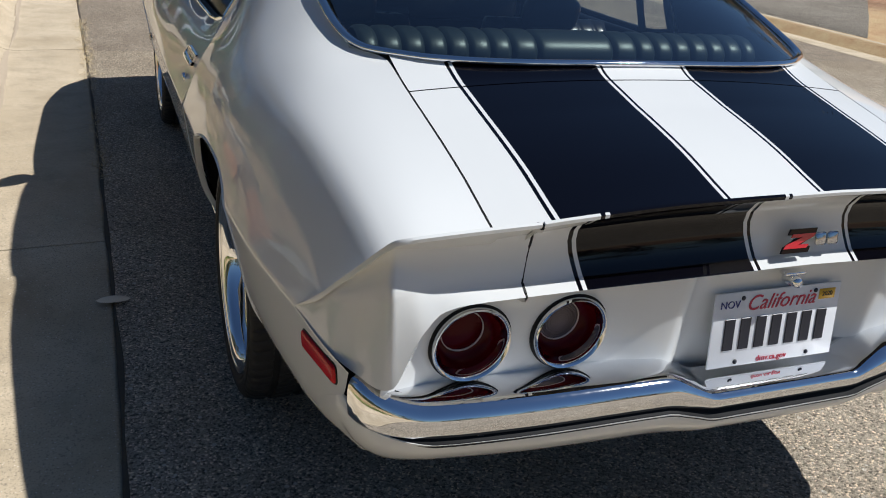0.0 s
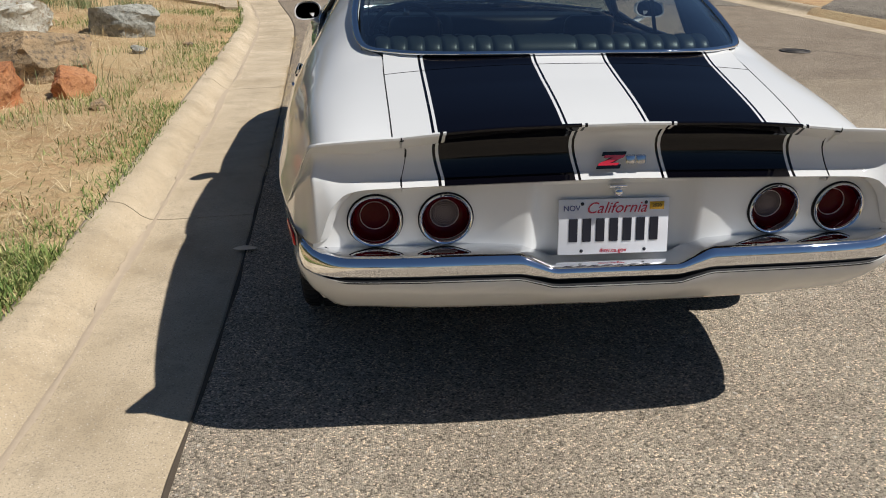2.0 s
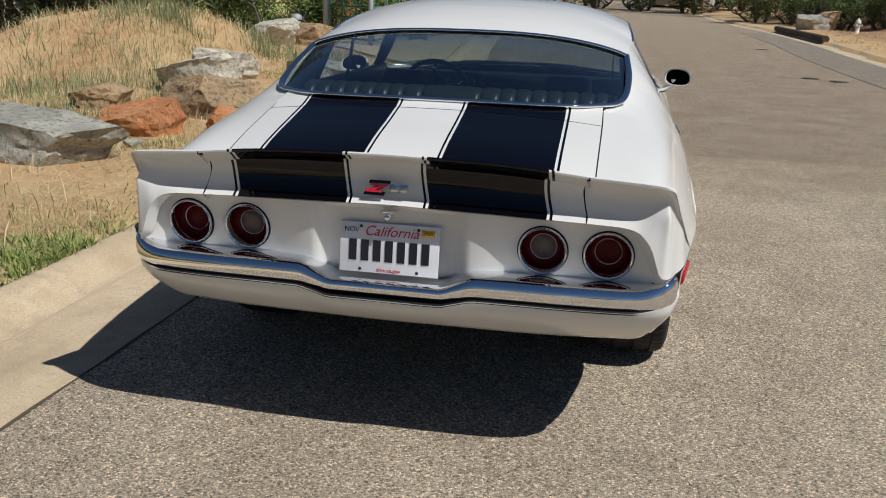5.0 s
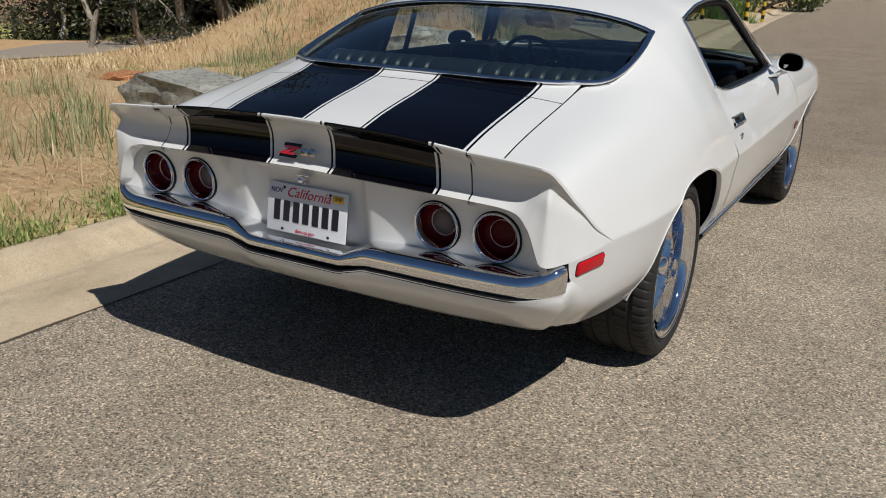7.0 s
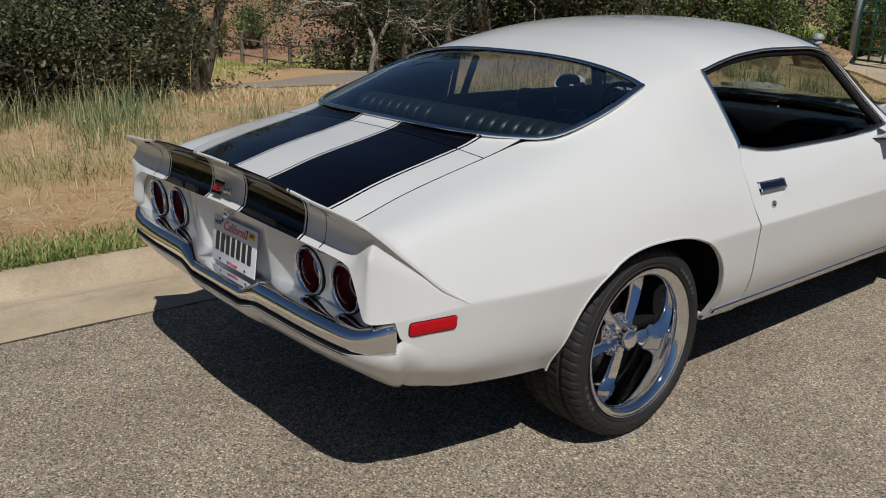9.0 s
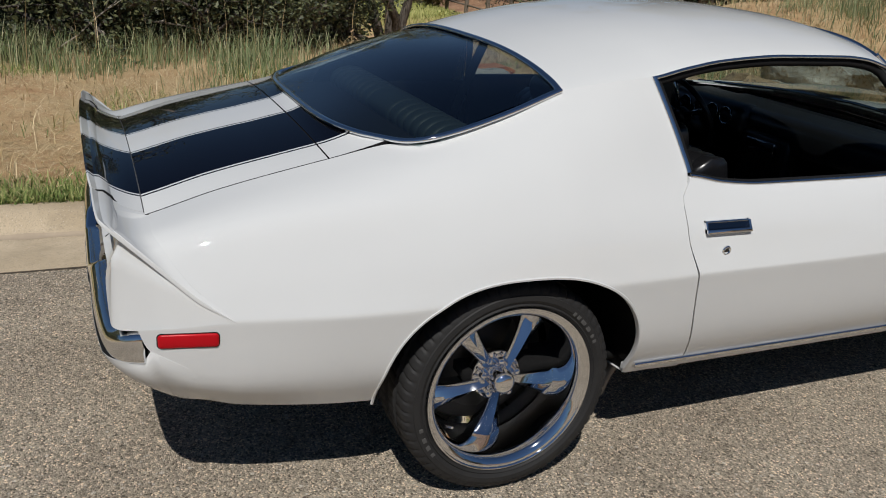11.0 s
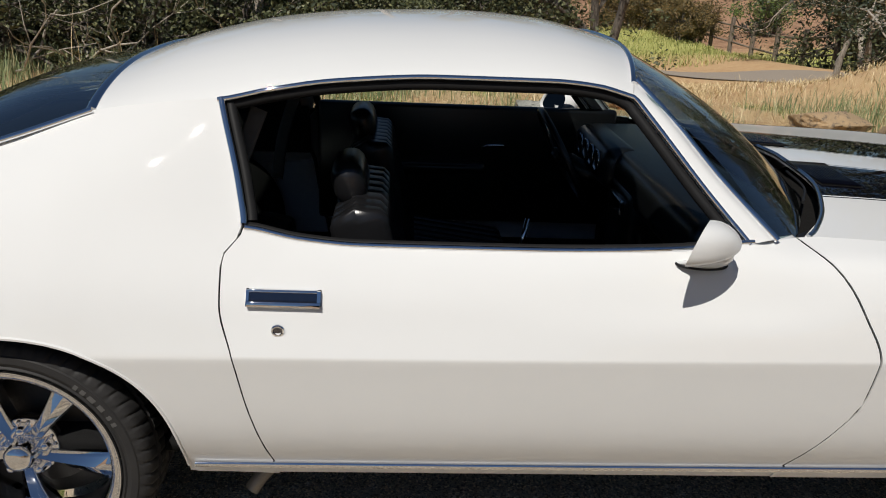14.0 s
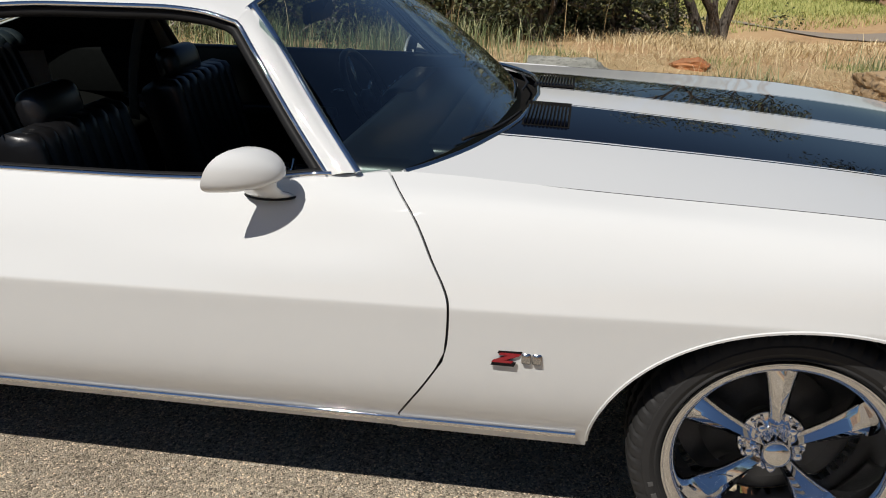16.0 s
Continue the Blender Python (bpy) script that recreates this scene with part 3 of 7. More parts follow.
def make_spoiler_end():
    bm = bmesh.new()
    k = list(range(len(END_COLUMNS)))
    line = lambda pick: [curve1(k, [pick(c)[j] for c in END_COLUMNS]) for j in range(3)]
    tops, hollows, foots = line(lambda c: c[2]), line(lambda c: c[3]), line(lambda c: c[4])
    fx, fs = curve1(k, [c[0] for c in END_COLUMNS]), curve1(k, [c[1] for c in END_COLUMNS])
    rows = []
    for u in np.linspace(0, len(k) - 1, 46):
        if u <= 1:
            front, way = Vector((fx(u), -.945, deck_z(fx(u), -.945) + .001)), deck_way(0)
        else:
            s = fs(u)
            e = rear_edge(s)
            front = REAR.point(e, s)
            way = (front - REAR.point(e + .03, s)).normalized()
        top, hollow, foot = (Vector([g(u) for g in q]) for q in (tops, hollows, foots))
        rows.append(spoiler_row(front, way, top, hollow, foot) + [foot + Vector((-.006, .010, -.003)), foot + Vector((-.02, .03, -.005))])
    grid(bm, rows, False)
    return bm


spoiler = smooth(part("spoiler", make_spoiler_middle(), [WHITE, BLACK], car, "white duck-tail spoiler crossed by the black stripes"), 50)
mirrored("spoiler_end", make_spoiler_end, WHITE, car, "white spoiler end running down the flank", 60)
def make_cap_seam():
    """Black filler behind the seam under the spoiler's end."""
    k = list(range(len(END_COLUMNS)))
    g = [curve1(k, [c[4][j] for c in END_COLUMNS]) for j in range(3)]
    bm = bmesh.new()
    grid(bm, [[Vector((g[0](u) - .020, g[1](u) + .016, g[2](u) + d)) for d in (.03, -.005, -.035)] for u in np.linspace(5.2, len(k) - 1, 24)], False)
    return bm


mirrored("cap_seam", make_cap_seam, SEAL, car)
mirrored("spoiler_seam", lambda: tube([p + Vector((0, .0030, -.0015)) for p in middle_row(.574)[8:-3]], .0041, 6), SEAL, car)


# ---- tail panel, with its hollow for the plate ----
LAMP_X, LAMP_Z = (-.642, -.455, .455, .642), .667


def tail_y(x, z):
    a = abs(x)
    y = curve1([0, .16, .20, .235, .28, .36, .45, .70, .75, .80], [-.985, -.985, -.996, -1.018, -1.014, -1.000, -.996, -.996, -1.012, -1.034])(a)
    return y - (z - .66) * .12


TAIL_TOP = curve1([0, .3, .5, .68, .74, .805], [.768, .766, .764, .758, .730, .630])


def make_tail():
    bm = bmesh.new()
    xs = sorted({*np.linspace(0, .16, 5), *np.linspace(.16, .38, 16), *np.linspace(.38, .72, 44), *np.linspace(.72, .805, 8)})
    cols = [[Vector((x, tail_y(x, z), z)) for z in np.linspace(.53, TAIL_TOP(x), 40)] for x in xs]
    cols = [c + [c[-1] + Vector((0, .03, .006))] for c in cols]
    both = [[Vector((-p.x, p.y, p.z)) for p in c] for c in cols[:0:-1]] + cols
    grid(bm, both, True)
    for cx in LAMP_X:
        inside = {v for v in bm.verts if math.hypot(v.co.x - cx, v.co.z - LAMP_Z) < .065}
        bmesh.ops.delete(bm, geom=[f for f in bm.faces if all(v in inside for v in f.verts)], context="FACES")
        for v in bm.verts:
            if v in inside and v.is_valid:
                d = Vector((v.co.x - cx, 0, v.co.z - LAMP_Z)).normalized() * .065
                v.co = (cx + d.x, tail_y(cx + d.x, LAMP_Z + d.z), LAMP_Z + d.z)
    return bm


tail = smooth(part("tail_panel", make_tail(), WHITE, car, "white tail panel hollowed for the number plate"), 50)


# ---- rear bumper and valance ----
BUMP_X = [0, .165, .215, .27, .50, .65, .74, .785, .818, .836, .844]
BUMP_Y = [-1.090, -1.090, -1.088, -1.086, -1.083, -1.075, -1.064, -1.050, -1.030, -1.007, -.983]
BUMP_Z = [.546, .546, .562, .579, .580, .580, .581, .584, .588, .590, .590]


def bank_step(x):
    t = max(0.0, min(1.0, (abs(x) - .165) / .105))
    return t * t * (3 - 2 * t)


def bumper_frames(fine):
    """Along half the bumper: a point of its crest, the way out, how far the end is reached, its height."""
    u = np.r_[0, np.cumsum(np.hypot(np.diff(BUMP_X), np.diff(BUMP_Y)))]
    fx, fy, fz = curve1(u, BUMP_X), curve1(u, BUMP_Y), curve1(u, BUMP_Z)
    for s in np.linspace(0, u[-1], fine):
        d = Vector((fx(s + .004) - fx(s - .004), fy(s + .004) - fy(s - .004), 0)).normalized()
        end = min(1, max(0, (s - u[-1] + .16) / .16))
        yield Vector((fx(s), fy(s), fz(s))), Vector((d.y, -d.x, 0)), end, .035 + .019 * bank_step(fx(s))


BUMPER_SECTION = [(-.092, .010), (-.068, .012), (-.044, .012), (-.026, .009), (-.012, .002), (-.003, -.008), (0, -.018), (.001, -.032), (-.002, -.046), (-.009, -.053), (-.03, -.053)]
BUMPER_END = [(-.030, .027), (-.014, .027), (-.007, .025), (-.003, .021), (0, .014), (.001, .002), (.001, -.014), (0, -.030), (-.002, -.044), (-.006, -.051), (-.020, -.052)]


def make_bumper():
    bm = bmesh.new()
    half = []
    for c, out, end, tall in bumper_frames(70):
        flat = .12 + .88 * bank_step(c.x)
        wrap = end * end * (3 - 2 * end)
        row = []
        for (a, b), (ea, eb) in zip(BUMPER_SECTION, BUMPER_END):
            p = (a, b * flat if b > 0 else b * tall / .053)
            row.append(c + out * (p[0] + (ea - p[0]) * wrap) + Vector((0, 0, p[1] + (eb - p[1]) * wrap)))
        half.append(row)
    grid(bm, [[Vector((-p.x, p.y, p.z)) for p in r] for r in half[:0:-1]] + half)
    flange(bm, .006, lambda c: Vector((-math.copysign(.5, c.x), .8, 0)))
    return bm


def make_bumper_gap():
    """Black filler behind and below the bumper, round its ends."""
    bm = bmesh.new()
    half = []
    for c, out, end, tall in bumper_frames(50):
        base = c - out * (.024 + .02 * (1 - end))
        gap = .004 + .010 * (1 - bank_step(c.x))
        ledge = Vector((0, 0, -tall - gap + .003 + .012 * end))
        rim_ = c + out * (.0025 - .022 * end) + ledge
        half.append([base + Vector((0, 0, .044 * end)), base + ledge, rim_, rim_ + Vector((0, 0, -.008))])
    for out in (Vector((.012, .012, 0)), Vector((.002, .05, 0))):
        half.append([p + out for p in half[-1]])
    grid(bm, [[Vector((-p.x, p.y, p.z)) for p in r] for r in half[:0:-1]] + half)
    return bm


def make_valance():
    bm = bmesh.new()
    cols = []
    lx = curve1([0, .5, .70, .79, .844], [0, .48, .665, .730, .760])
    ly = curve1([0, .5, .70, .79, .844], [-.985, -.962, -.935, -.925, -.912])
    lz = curve1([0, .5, .70, .79, .844], [.394, .391, .390, .390, .393])

    def column(top, low, out, bulge):
        c = [top.lerp(low, t) + out * (bulge * math.sin(math.pi * t**.8)) for t in np.linspace(0, 1, 10)]
        return [c[0] - out * .02] + c + [low - out * .04]

    for c, out, end, tall in bumper_frames(50):
        gap = .004 + .010 * (1 - bank_step(c.x))
        cols.append(column(c + out * (.003 - .015 * end) + Vector((0, 0, -tall - gap + .012 * end)), Vector((lx(c.x), ly(c.x), lz(c.x))), out, .020 + .006 * end))
    last = Vector((lx(.844), ly(.844), lz(.844)))
    for k, y in enumerate((-.965, -.945, -.92, -.90, -.88, -.86)):
        t = (k + 1) / 6
        high = 1.35 - .15 * t
        skin = [REAR.point(y, s) + Vector((.0012 - .002 * t**4, 0, 0)) for s in np.linspace(high, 0, 10)]
        low = last.lerp(REAR.point(-.86, 0), t)
        c = column(skin[0], low, Vector((.9, -.43 * (1 - t), 0)).normalized(), .026)
        w = min(1, 1.25 * t)
        w = w * w * (3 - 2 * w)
        c[1:-1] = [p.lerp(q, w) for p, q in zip(c[1:-1], skin)]
        c[0] = skin[0] - Vector((.004, 0, 0))
        cols.append(c)
    grid(bm, [[Vector((-p.x, p.y, p.z)) for p in c] for c in cols[:0:-1]] + cols)
    return bm


bumper = smooth(part("rear_bumper", make_bumper(), CHROME, car, "chrome rear bumper dipping under the plate"), 60)
part("bumper_filler", make_bumper_gap(), SEAL, car, "black rubber filler round the bumper")
smooth(part("rear_valance", make_valance(), WHITE, car), 60)
for bx, by, bz in ((.635, -1.062, .520), (.455, -1.066, .518), (.826, -1.0, .55)):
    mirrored("bumper_bolt", lambda: moved(lathe([(0, .006), (.007, .005), (.010, 0)], 14, "y"), pose(bx, by, bz, 0, 0, 180)), CHROME_DARK, bumper)


# ---- tail lamps, reflectors, side markers ----
def tail_lamp(x, centre):
    """A deep bowl: chrome bezel, dark red wall, a circle painted pale for its shine and a round lens at the bottom."""
    base = pose(x, tail_y(x, LAMP_Z) - .004, LAMP_Z, 3, 0, 0)
    ring = moved(lathe([(.064, .014), (.0695, .002), (.0712, -.006), (.0705, -.011), (.0680, -.0135), (.0650, -.012), (.0625, -.006), (.0612, .003), (.0605, .012)], 56, "y"), base)
    lamp = smooth(part("tail_lamp", ring, CHROME, car, "round tail lamp in a chrome bezel"), 60)
    smooth(part("gasket", moved(lathe([(.070, .010), (.0742, .004), (.0745, -.001), (.0700, -.002)], 56, "y"), base), SEAL, lamp), 60)
    smooth(part("lens", moved(lathe([(.0385, .038), (.044, .037), (.051, .033), (.057, .023), (.0615, .010)], 48, "y"), base), RED_LENS, lamp, "dark red bowl-shaped lens"), 60)
    smooth(part("lens_ring", moved(lathe([(.0396, .038), (.0396, .0352), (.0389, .0345), (.0381, .0352), (.0379, .038)], 48, "y"), base), RING_SHINE, lamp), 60)
    smooth(part("centre_lens", moved(lathe([(0, .034), (.012, .0345), (.026, .036), (.038, .039)], 40, "y"), base), CLEAR_LENS if centre else RED_LENS, lamp, "grey reversing lens" if centre else ""), 60)
    if centre:
        for r in (.008, .013, .018, .023, .028, .033):
            smooth(part("lens_rib", moved(lathe([(r - .0012, .036), (r, .0338 + r * .04), (r + .0012, .037)], 32, "y"), base), CLEAR_LENS, lamp), 30)


for sx in LAMP_X:
    tail_lamp(sx, abs(sx) < .5)


def patch(y0, y1, z0, z1, side, lift, thick, n=10, m=4, inset=0.0):
    """A plate that follows the flank."""
    bm = bmesh.new()
    ys, zs = np.linspace(y0, y1, n), np.linspace(z0, z1, m)
    rows = []
    for k, (dy, d) in enumerate(((0, 0), (0, thick), (inset, thick + inset * .5))):
        ring = [(y, z0) for y in ys] + [(y1, z) for z in zs[1:]] + [(y, z1) for y in ys[::-1][1:]] + [(y0, z) for z in zs[::-1][1:-1]]
        cy, cz = (y0 + y1) / 2, (z0 + z1) / 2
        out = []
        for y, z in ring:
            y2, z2 = y - math.copysign(dy, y - cy) * (abs(y - cy) > 1e-6), z - math.copysign(dy, z - cz) * (abs(z - cz) > 1e-6)
            out.append(bm.verts.new((side.across(y2, z2) + lift + d, y2, z2)))
        rows.append(out)
    for a, b in zip(rows, rows[1:]):
        for k in range(len(a)):
            bm.faces.new((a[k], a[(k + 1) % len(a)], b[(k + 1) % len(a)], b[k])).smooth = True
    bm.faces.new(rows[-1])
    bmesh.ops.recalc_face_normals(bm, faces=bm.faces)
    return bm




def make_marker(grow, lift):
    """A lens with rounded corners that follows the flank."""
    bm = bmesh.new()
    y0, y1, z0, z1, r = -.950 - grow, -.812 + grow, .583 - grow, .620 + grow, .009 + grow
    rows = []
    for inset, high in ((0, -.004), (0, lift * .6), (.0025, lift), (.006, lift + .001)):
        ring = []
        for cy, cz, a0 in ((y1 - r, z1 - r, 0), (y0 + r, z1 - r, 90), (y0 + r, z0 + r, 180), (y1 - r, z0 + r, 270)):
            for k in range(6):
                a = radians(a0 + 18 * k)
                y, z = cy + (r - inset) * math.cos(a), cz + (r - inset) * math.sin(a)
                ring.append(Vector((REAR.across(y, z) + high, y, z)))
        rows.append(ring + [ring[0]])
    grid(bm, rows)
    bm.faces.new([bm.verts.new(p) for p in rows[-1][:-1]])
    bmesh.ops.remove_doubles(bm, verts=bm.verts, dist=1e-5)
    bmesh.ops.recalc_face_normals(bm, faces=bm.faces)
    return bm


mirrored("side_marker", lambda: make_marker(0, .006), RED_BRIGHT, car, "bright red oblong side marker", 50)
mirrored("marker_bezel", lambda: make_marker(.0025, .002), SEAL, car, "", 50)

# ---- number plate ----
plate = part("number_plate", moved(box((.305, .004, .152), (0, 0, 0), .0015, 2), pose(0, -1.0135, .634, -7.5, 0, 0)), PLATE_WHITE, car, "white number plate with dark bars for its number")
PM = pose(0, -1.0160, .634, 82.5, 0, 0)


def raised(name, bm, material, parent, m, label=""):
    return part(name, moved(bm, m), material, parent, label)


def lettering(name, text, size, x, z, material, parent, m, shear=0.0):
    c = bpy.data.curves.new(name, "FONT")
    c.body, c.size, c.extrude, c.shear, c.align_x, c.align_y = text, size, .0006, shear, "CENTER", "CENTER"
    tmp = bpy.data.objects.new(name, c)
    scene.collection.objects.link(tmp)
    bpy.context.view_layer.update()
    me = bpy.data.meshes.new_from_object(tmp.evaluated_get(bpy.context.evaluated_depsgraph_get()))
    bpy.data.objects.remove(tmp)
    me.transform(m @ Matrix.Translation((x, z, .0004)))
    me.materials.clear()
    me.materials.append(material)
    ob = new(name, me)
    ob.parent, ob.matrix_parent_inverse = parent, parent.matrix_world.inverted()
    return ob


bpy.context.view_layer.update()
for k in range(7):
    x = -.112 + k * .0373
    raised("number_bar", box((.024, .064, .0022), (x, -.008, .0008), .0008, 1), PLATE_DARK, plate, PM)
lettering("state_name", "California", .043, .005, .051, PLATE_RED, plate, PM, .35)
lettering("month", "NOV", .021, -.117, .052, PLATE_BLUE, plate, PM)
lettering("web_address", "dmv.ca.gov", .017, 0, -.0655, PLATE_RED, plate, PM)
sticker = raised("sticker", box((.040, .021, .001), (.118, .055, .0004)), STICKER, plate, PM, "yellow year sticker")
lettering("year", "2020", .013, .118, .055, PLATE_DARK, sticker, PM @ Matrix.Translation((0, 0, .0008)))
for bx, bz in ((-.088, -.0655), (.088, -.0655), (-.088, .064), (.088, .064)):
    raised("plate_screw", moved(lathe([(0, .003), (.004, .002), (.005, 0)], 12, "z"), pose(bx, bz, 0)), PLATE_DARK, plate, PM)
part("plate_lamp", joined(moved(lathe([(0, -.016), (.009, -.014), (.012, -.004), (.012, .02)], 20, "y"), pose(0, -1.03, .737)), box((.05, .02, .008), (0, -1.022, .751), .003)), CHROME, car, "chrome plate lamp")


# ---- badge: plain shapes, red and chrome ----
def badge(m, parent_label, red=None):
    """A slanted red mark beside two small chrome blocks, on a chrome backing."""
    def slab(pts, z0, z1, inset=0.0):
        bm = bmesh.new()
        lo, hi = [bm.verts.new((x, y, z0)) for x, y in pts], [bm.verts.new((x, y, z1)) for x, y in pts]
        bm.faces.new(hi)
        for k in range(len(pts)):
            bm.faces.new((lo[k], lo[(k + 1) % len(pts)], hi[(k + 1) % len(pts)], hi[k]))
        bmesh.ops.recalc_face_normals(bm, faces=bm.faces)
        return bm
    zed = [(-.060, .020), (.002, .020), (.002, .010), (-.030, -.010), (.000, -.010), (.000, -.020), (-.062, -.020), (-.062, -.010), (-.030, .010), (-.060, .010)]
    zed = [(x * (1.0 if red is None else .82) + .42 * y, y * (1.1 if red is None else .95)) for x, y in zed]
    back = part("badge", moved(slab(zed, 0, .004), m), BLACK, car, parent_label)
    inner = [(x * .86 - .005 + .1 * y, y * .60) for x, y in zed]
    part("badge_mark", moved(slab(inner, .004, .0055), m), red or BADGE_RED, back, "red enamel mark")
    k = 1.0 if red is None else .82
    for x0 in (.008, .036):
        part("badge_block", moved(box((.025 * k, .024, .005), ((x0 + .013) * k, .001, .0025), .004, 2), m), CHROME_DARK, back)


badge(pose(0, -1.042, .826, 78, 0, 0), "chrome and red badge on the spoiler")
badge(Matrix.Translation((FRONT.across(2.155, .582) + .001, 2.155, .582)) @ pose(0, 0, 0, 90, 0, 90) @ pose(0, 0, 0, -8, 0, 0), "chrome and red badge on the fender", BADGE_DEEP)
badge(Matrix.Translation((-FRONT.across(2.155, .582) - .001, 2.155, .582)) @ pose(0, 0, 0, 90, 0, -90) @ pose(0, 0, 0, -8, 0, 0), "chrome and red badge on the fender", BADGE_DEEP)


# ---- glass ----
def make_backlight():
    """Rear window: from its foot up to the roof's rear edge, bowed across."""
    bm = bmesh.new()
    rows = []
    for k in range(15):
        t = k / 14
        row = []
        for j in range(41):
            u = -1 + 2 * j / 40
            x0 = .655 * u
            tt = abs(x0) / .662
            foot = Vector((x0, -.425 + .20 * tt**4.2, 1.010 - .008 * tt**2))
            head = roof_point(.188, abs(u) * .985)
            head = Vector((math.copysign(head.x, u), head.y - .002, head.z - .006))
            p = foot.lerp(head, t)
            p.z += (.006 + .036 * (1 - u * u)) * math.sin(math.pi * t)
            row.append(p)
        rows.append(row)
    grid(bm, rows)
    return bm


SCREEN_FOOT = curve1([0, .3, .55, .70, .79, .825], [2.090, 2.065, 1.985, 1.905, 1.835, 1.775])
SCREEN_FOOT_Z = curve1([0, .3, .55, .70, .79, .825], [.960, .957, .949, .942, .937, .936])


def make_screen():
    bm = bmesh.new()
    rows = []
    for k in range(15):
        t = k / 14
        row = []
        for j in range(41):
            u = -1 + 2 * j / 40
            x0 = .822 * u
            foot = Vector((x0, SCREEN_FOOT(abs(x0)) - .035 * (1 - abs(u) ** 4), SCREEN_FOOT_Z(abs(x0)) - .012))
            h = roof_point(1.45, min(1, abs(u) * .945))
            head = Vector((math.copysign(h.x, u), h.y + .004, h.z - .006))
            p = foot.lerp(head, t)
            p += Vector((0, .02, .022)) * math.sin(math.pi * t)
            row.append(p)
        rows.append(row)
    grid(bm, rows, True)
    return bm


smooth(part("rear_window", make_backlight(), GLASS_REAR, car, "tinted rear window"), 60)
smooth(part("windscreen", make_screen(), GLASS_FRONT, car, "tinted windscreen"), 60)

A_IN = path3([(.652, 1.45, 1.232), (.700, 1.515, 1.155), (.770, 1.615, 1.035), (.836, 1.712, .928)], 24)
A_OUT = path3([(.588, 1.4635, 1.2605), (.616, 1.503, 1.222), (.655, 1.554, 1.170), (.728, 1.650, 1.060), (.826, 1.772, .937)], 24)


def make_pillar():
    bm = bmesh.new()
    rows = []
    for i, (a, b) in enumerate(zip(A_IN, A_OUT)):
        out = Vector((.8, .35, .5)).normalized() * min(1, .25 + i / 6)
        rows.append([a + Vector((-.03, -.004, -.02))] + [a.lerp(b, t) + out * (.012 * math.sin(math.pi * t)) for t in np.linspace(0, 1, 9)] + [b + Vector((-.02, .0, -.02))])
    grid(bm, rows)
    return bm


mirrored("windscreen_pillar", make_pillar, WHITE, car)


# ---- bright trim ----
def trim(name, pts, r, label="", material=CHROME, flat=1.0, sides=8):
    for sign in (1, -1):
        smooth(part(name, tube([Vector((sign * p.x, p.y, p.z)) for p in pts], r, sides, flat), material, car, label), 60)


def rail_line(y0, y1, n, lift=Vector((0, 0, 0))):
    return [Vector((RAIL_X(y), y, RAIL_Z(y))) + lift for y in np.linspace(y0, y1, n)]


DRIP = rail_line(.480, 1.45, 40, Vector((.004, 0, -.004)))
trim("drip_moulding", DRIP + A_IN[1:], .0065, "thin chrome drip moulding")
trim("window_seal", [p + Vector((-.012, 0, -.022)) for p in rail_line(.50, 1.42, 40)] + [p + Vector((-.016, -.018, -.012)) for p in A_IN[1:-1]], .014, "", SEAL)
SAIL_EDGE = [REAR.point(REAR.meet(s, DOOR_BACK), s) for s in np.linspace(4.02, 6, 24)]
trim("window_moulding", [p + Vector((.002, .003, 0)) for p in SAIL_EDGE], .0085, "chrome moulding at the window's rear edge")
trim("window_channel", [p + Vector((-.018, .018, 0)) for p in SAIL_EDGE], .014, "", SEAL)
BELT = [FRONT.point(y, 6) for y in np.linspace(.558, 1.72, 50)]
trim("belt_moulding", [p + Vector((-.002, 0, .003)) for p in BELT], .0065, "chrome belt moulding")
trim("belt_seal", [p + Vector((-.018, 0, .0)) for p in BELT], .012, "", SEAL)
BACK_EDGE = [Vector((x, -.425 + .20 * (x / .662) ** 4.2, 1.014 - .008 * (x / .662) ** 2)) for x in np.linspace(0, .52, 22)]
UP_EDGE = path3([tuple(BACK_EDGE[-1]), (.575, -.310, 1.009), (.618, -.272, 1.010), (.645, -.228, 1.017), (.660, -.170, 1.032), (.668, -.09, 1.056), (.670, .0, 1.086), (.655, .188, 1.154)], 40)[1:]
HEAD = [roof_point(.188, u) + Vector((0, -.004, .001)) for u in np.linspace(0, 1, 24)]
for sign in (1, -1):
    f = lambda q: [Vector((sign * p.x, p.y, p.z)) for p in q]
    smooth(part("rear_window_moulding", tube(f(BACK_EDGE + UP_EDGE), .0125, 10, .62), CHROME, car, "chrome rear window surround"), 60)
    smooth(part("rear_window_moulding", tube(f(HEAD), .0125, 10, .62), CHROME, car), 60)
trim("windscreen_moulding", [p + Vector((.002, .006, 0)) for p in A_OUT], .008, "chrome windscreen moulding")
smooth(part("windscreen_moulding", tube([roof_point(1.45, abs(u)) * 1 if u >= 0 else Vector((-roof_point(1.45, -u).x, roof_point(1.45, -u).y, roof_point(1.45, -u).z)) for u in np.linspace(-.93, .93, 40)], .008, 8), CHROME, car), 60)
SILL = [FRONT.point(y, .30) + Vector((.002, 0, 0)) for y in np.linspace(.43, 2.29, 50)]
trim("sill_moulding", SILL, .013, "bright sill moulding", CHROME, .75)

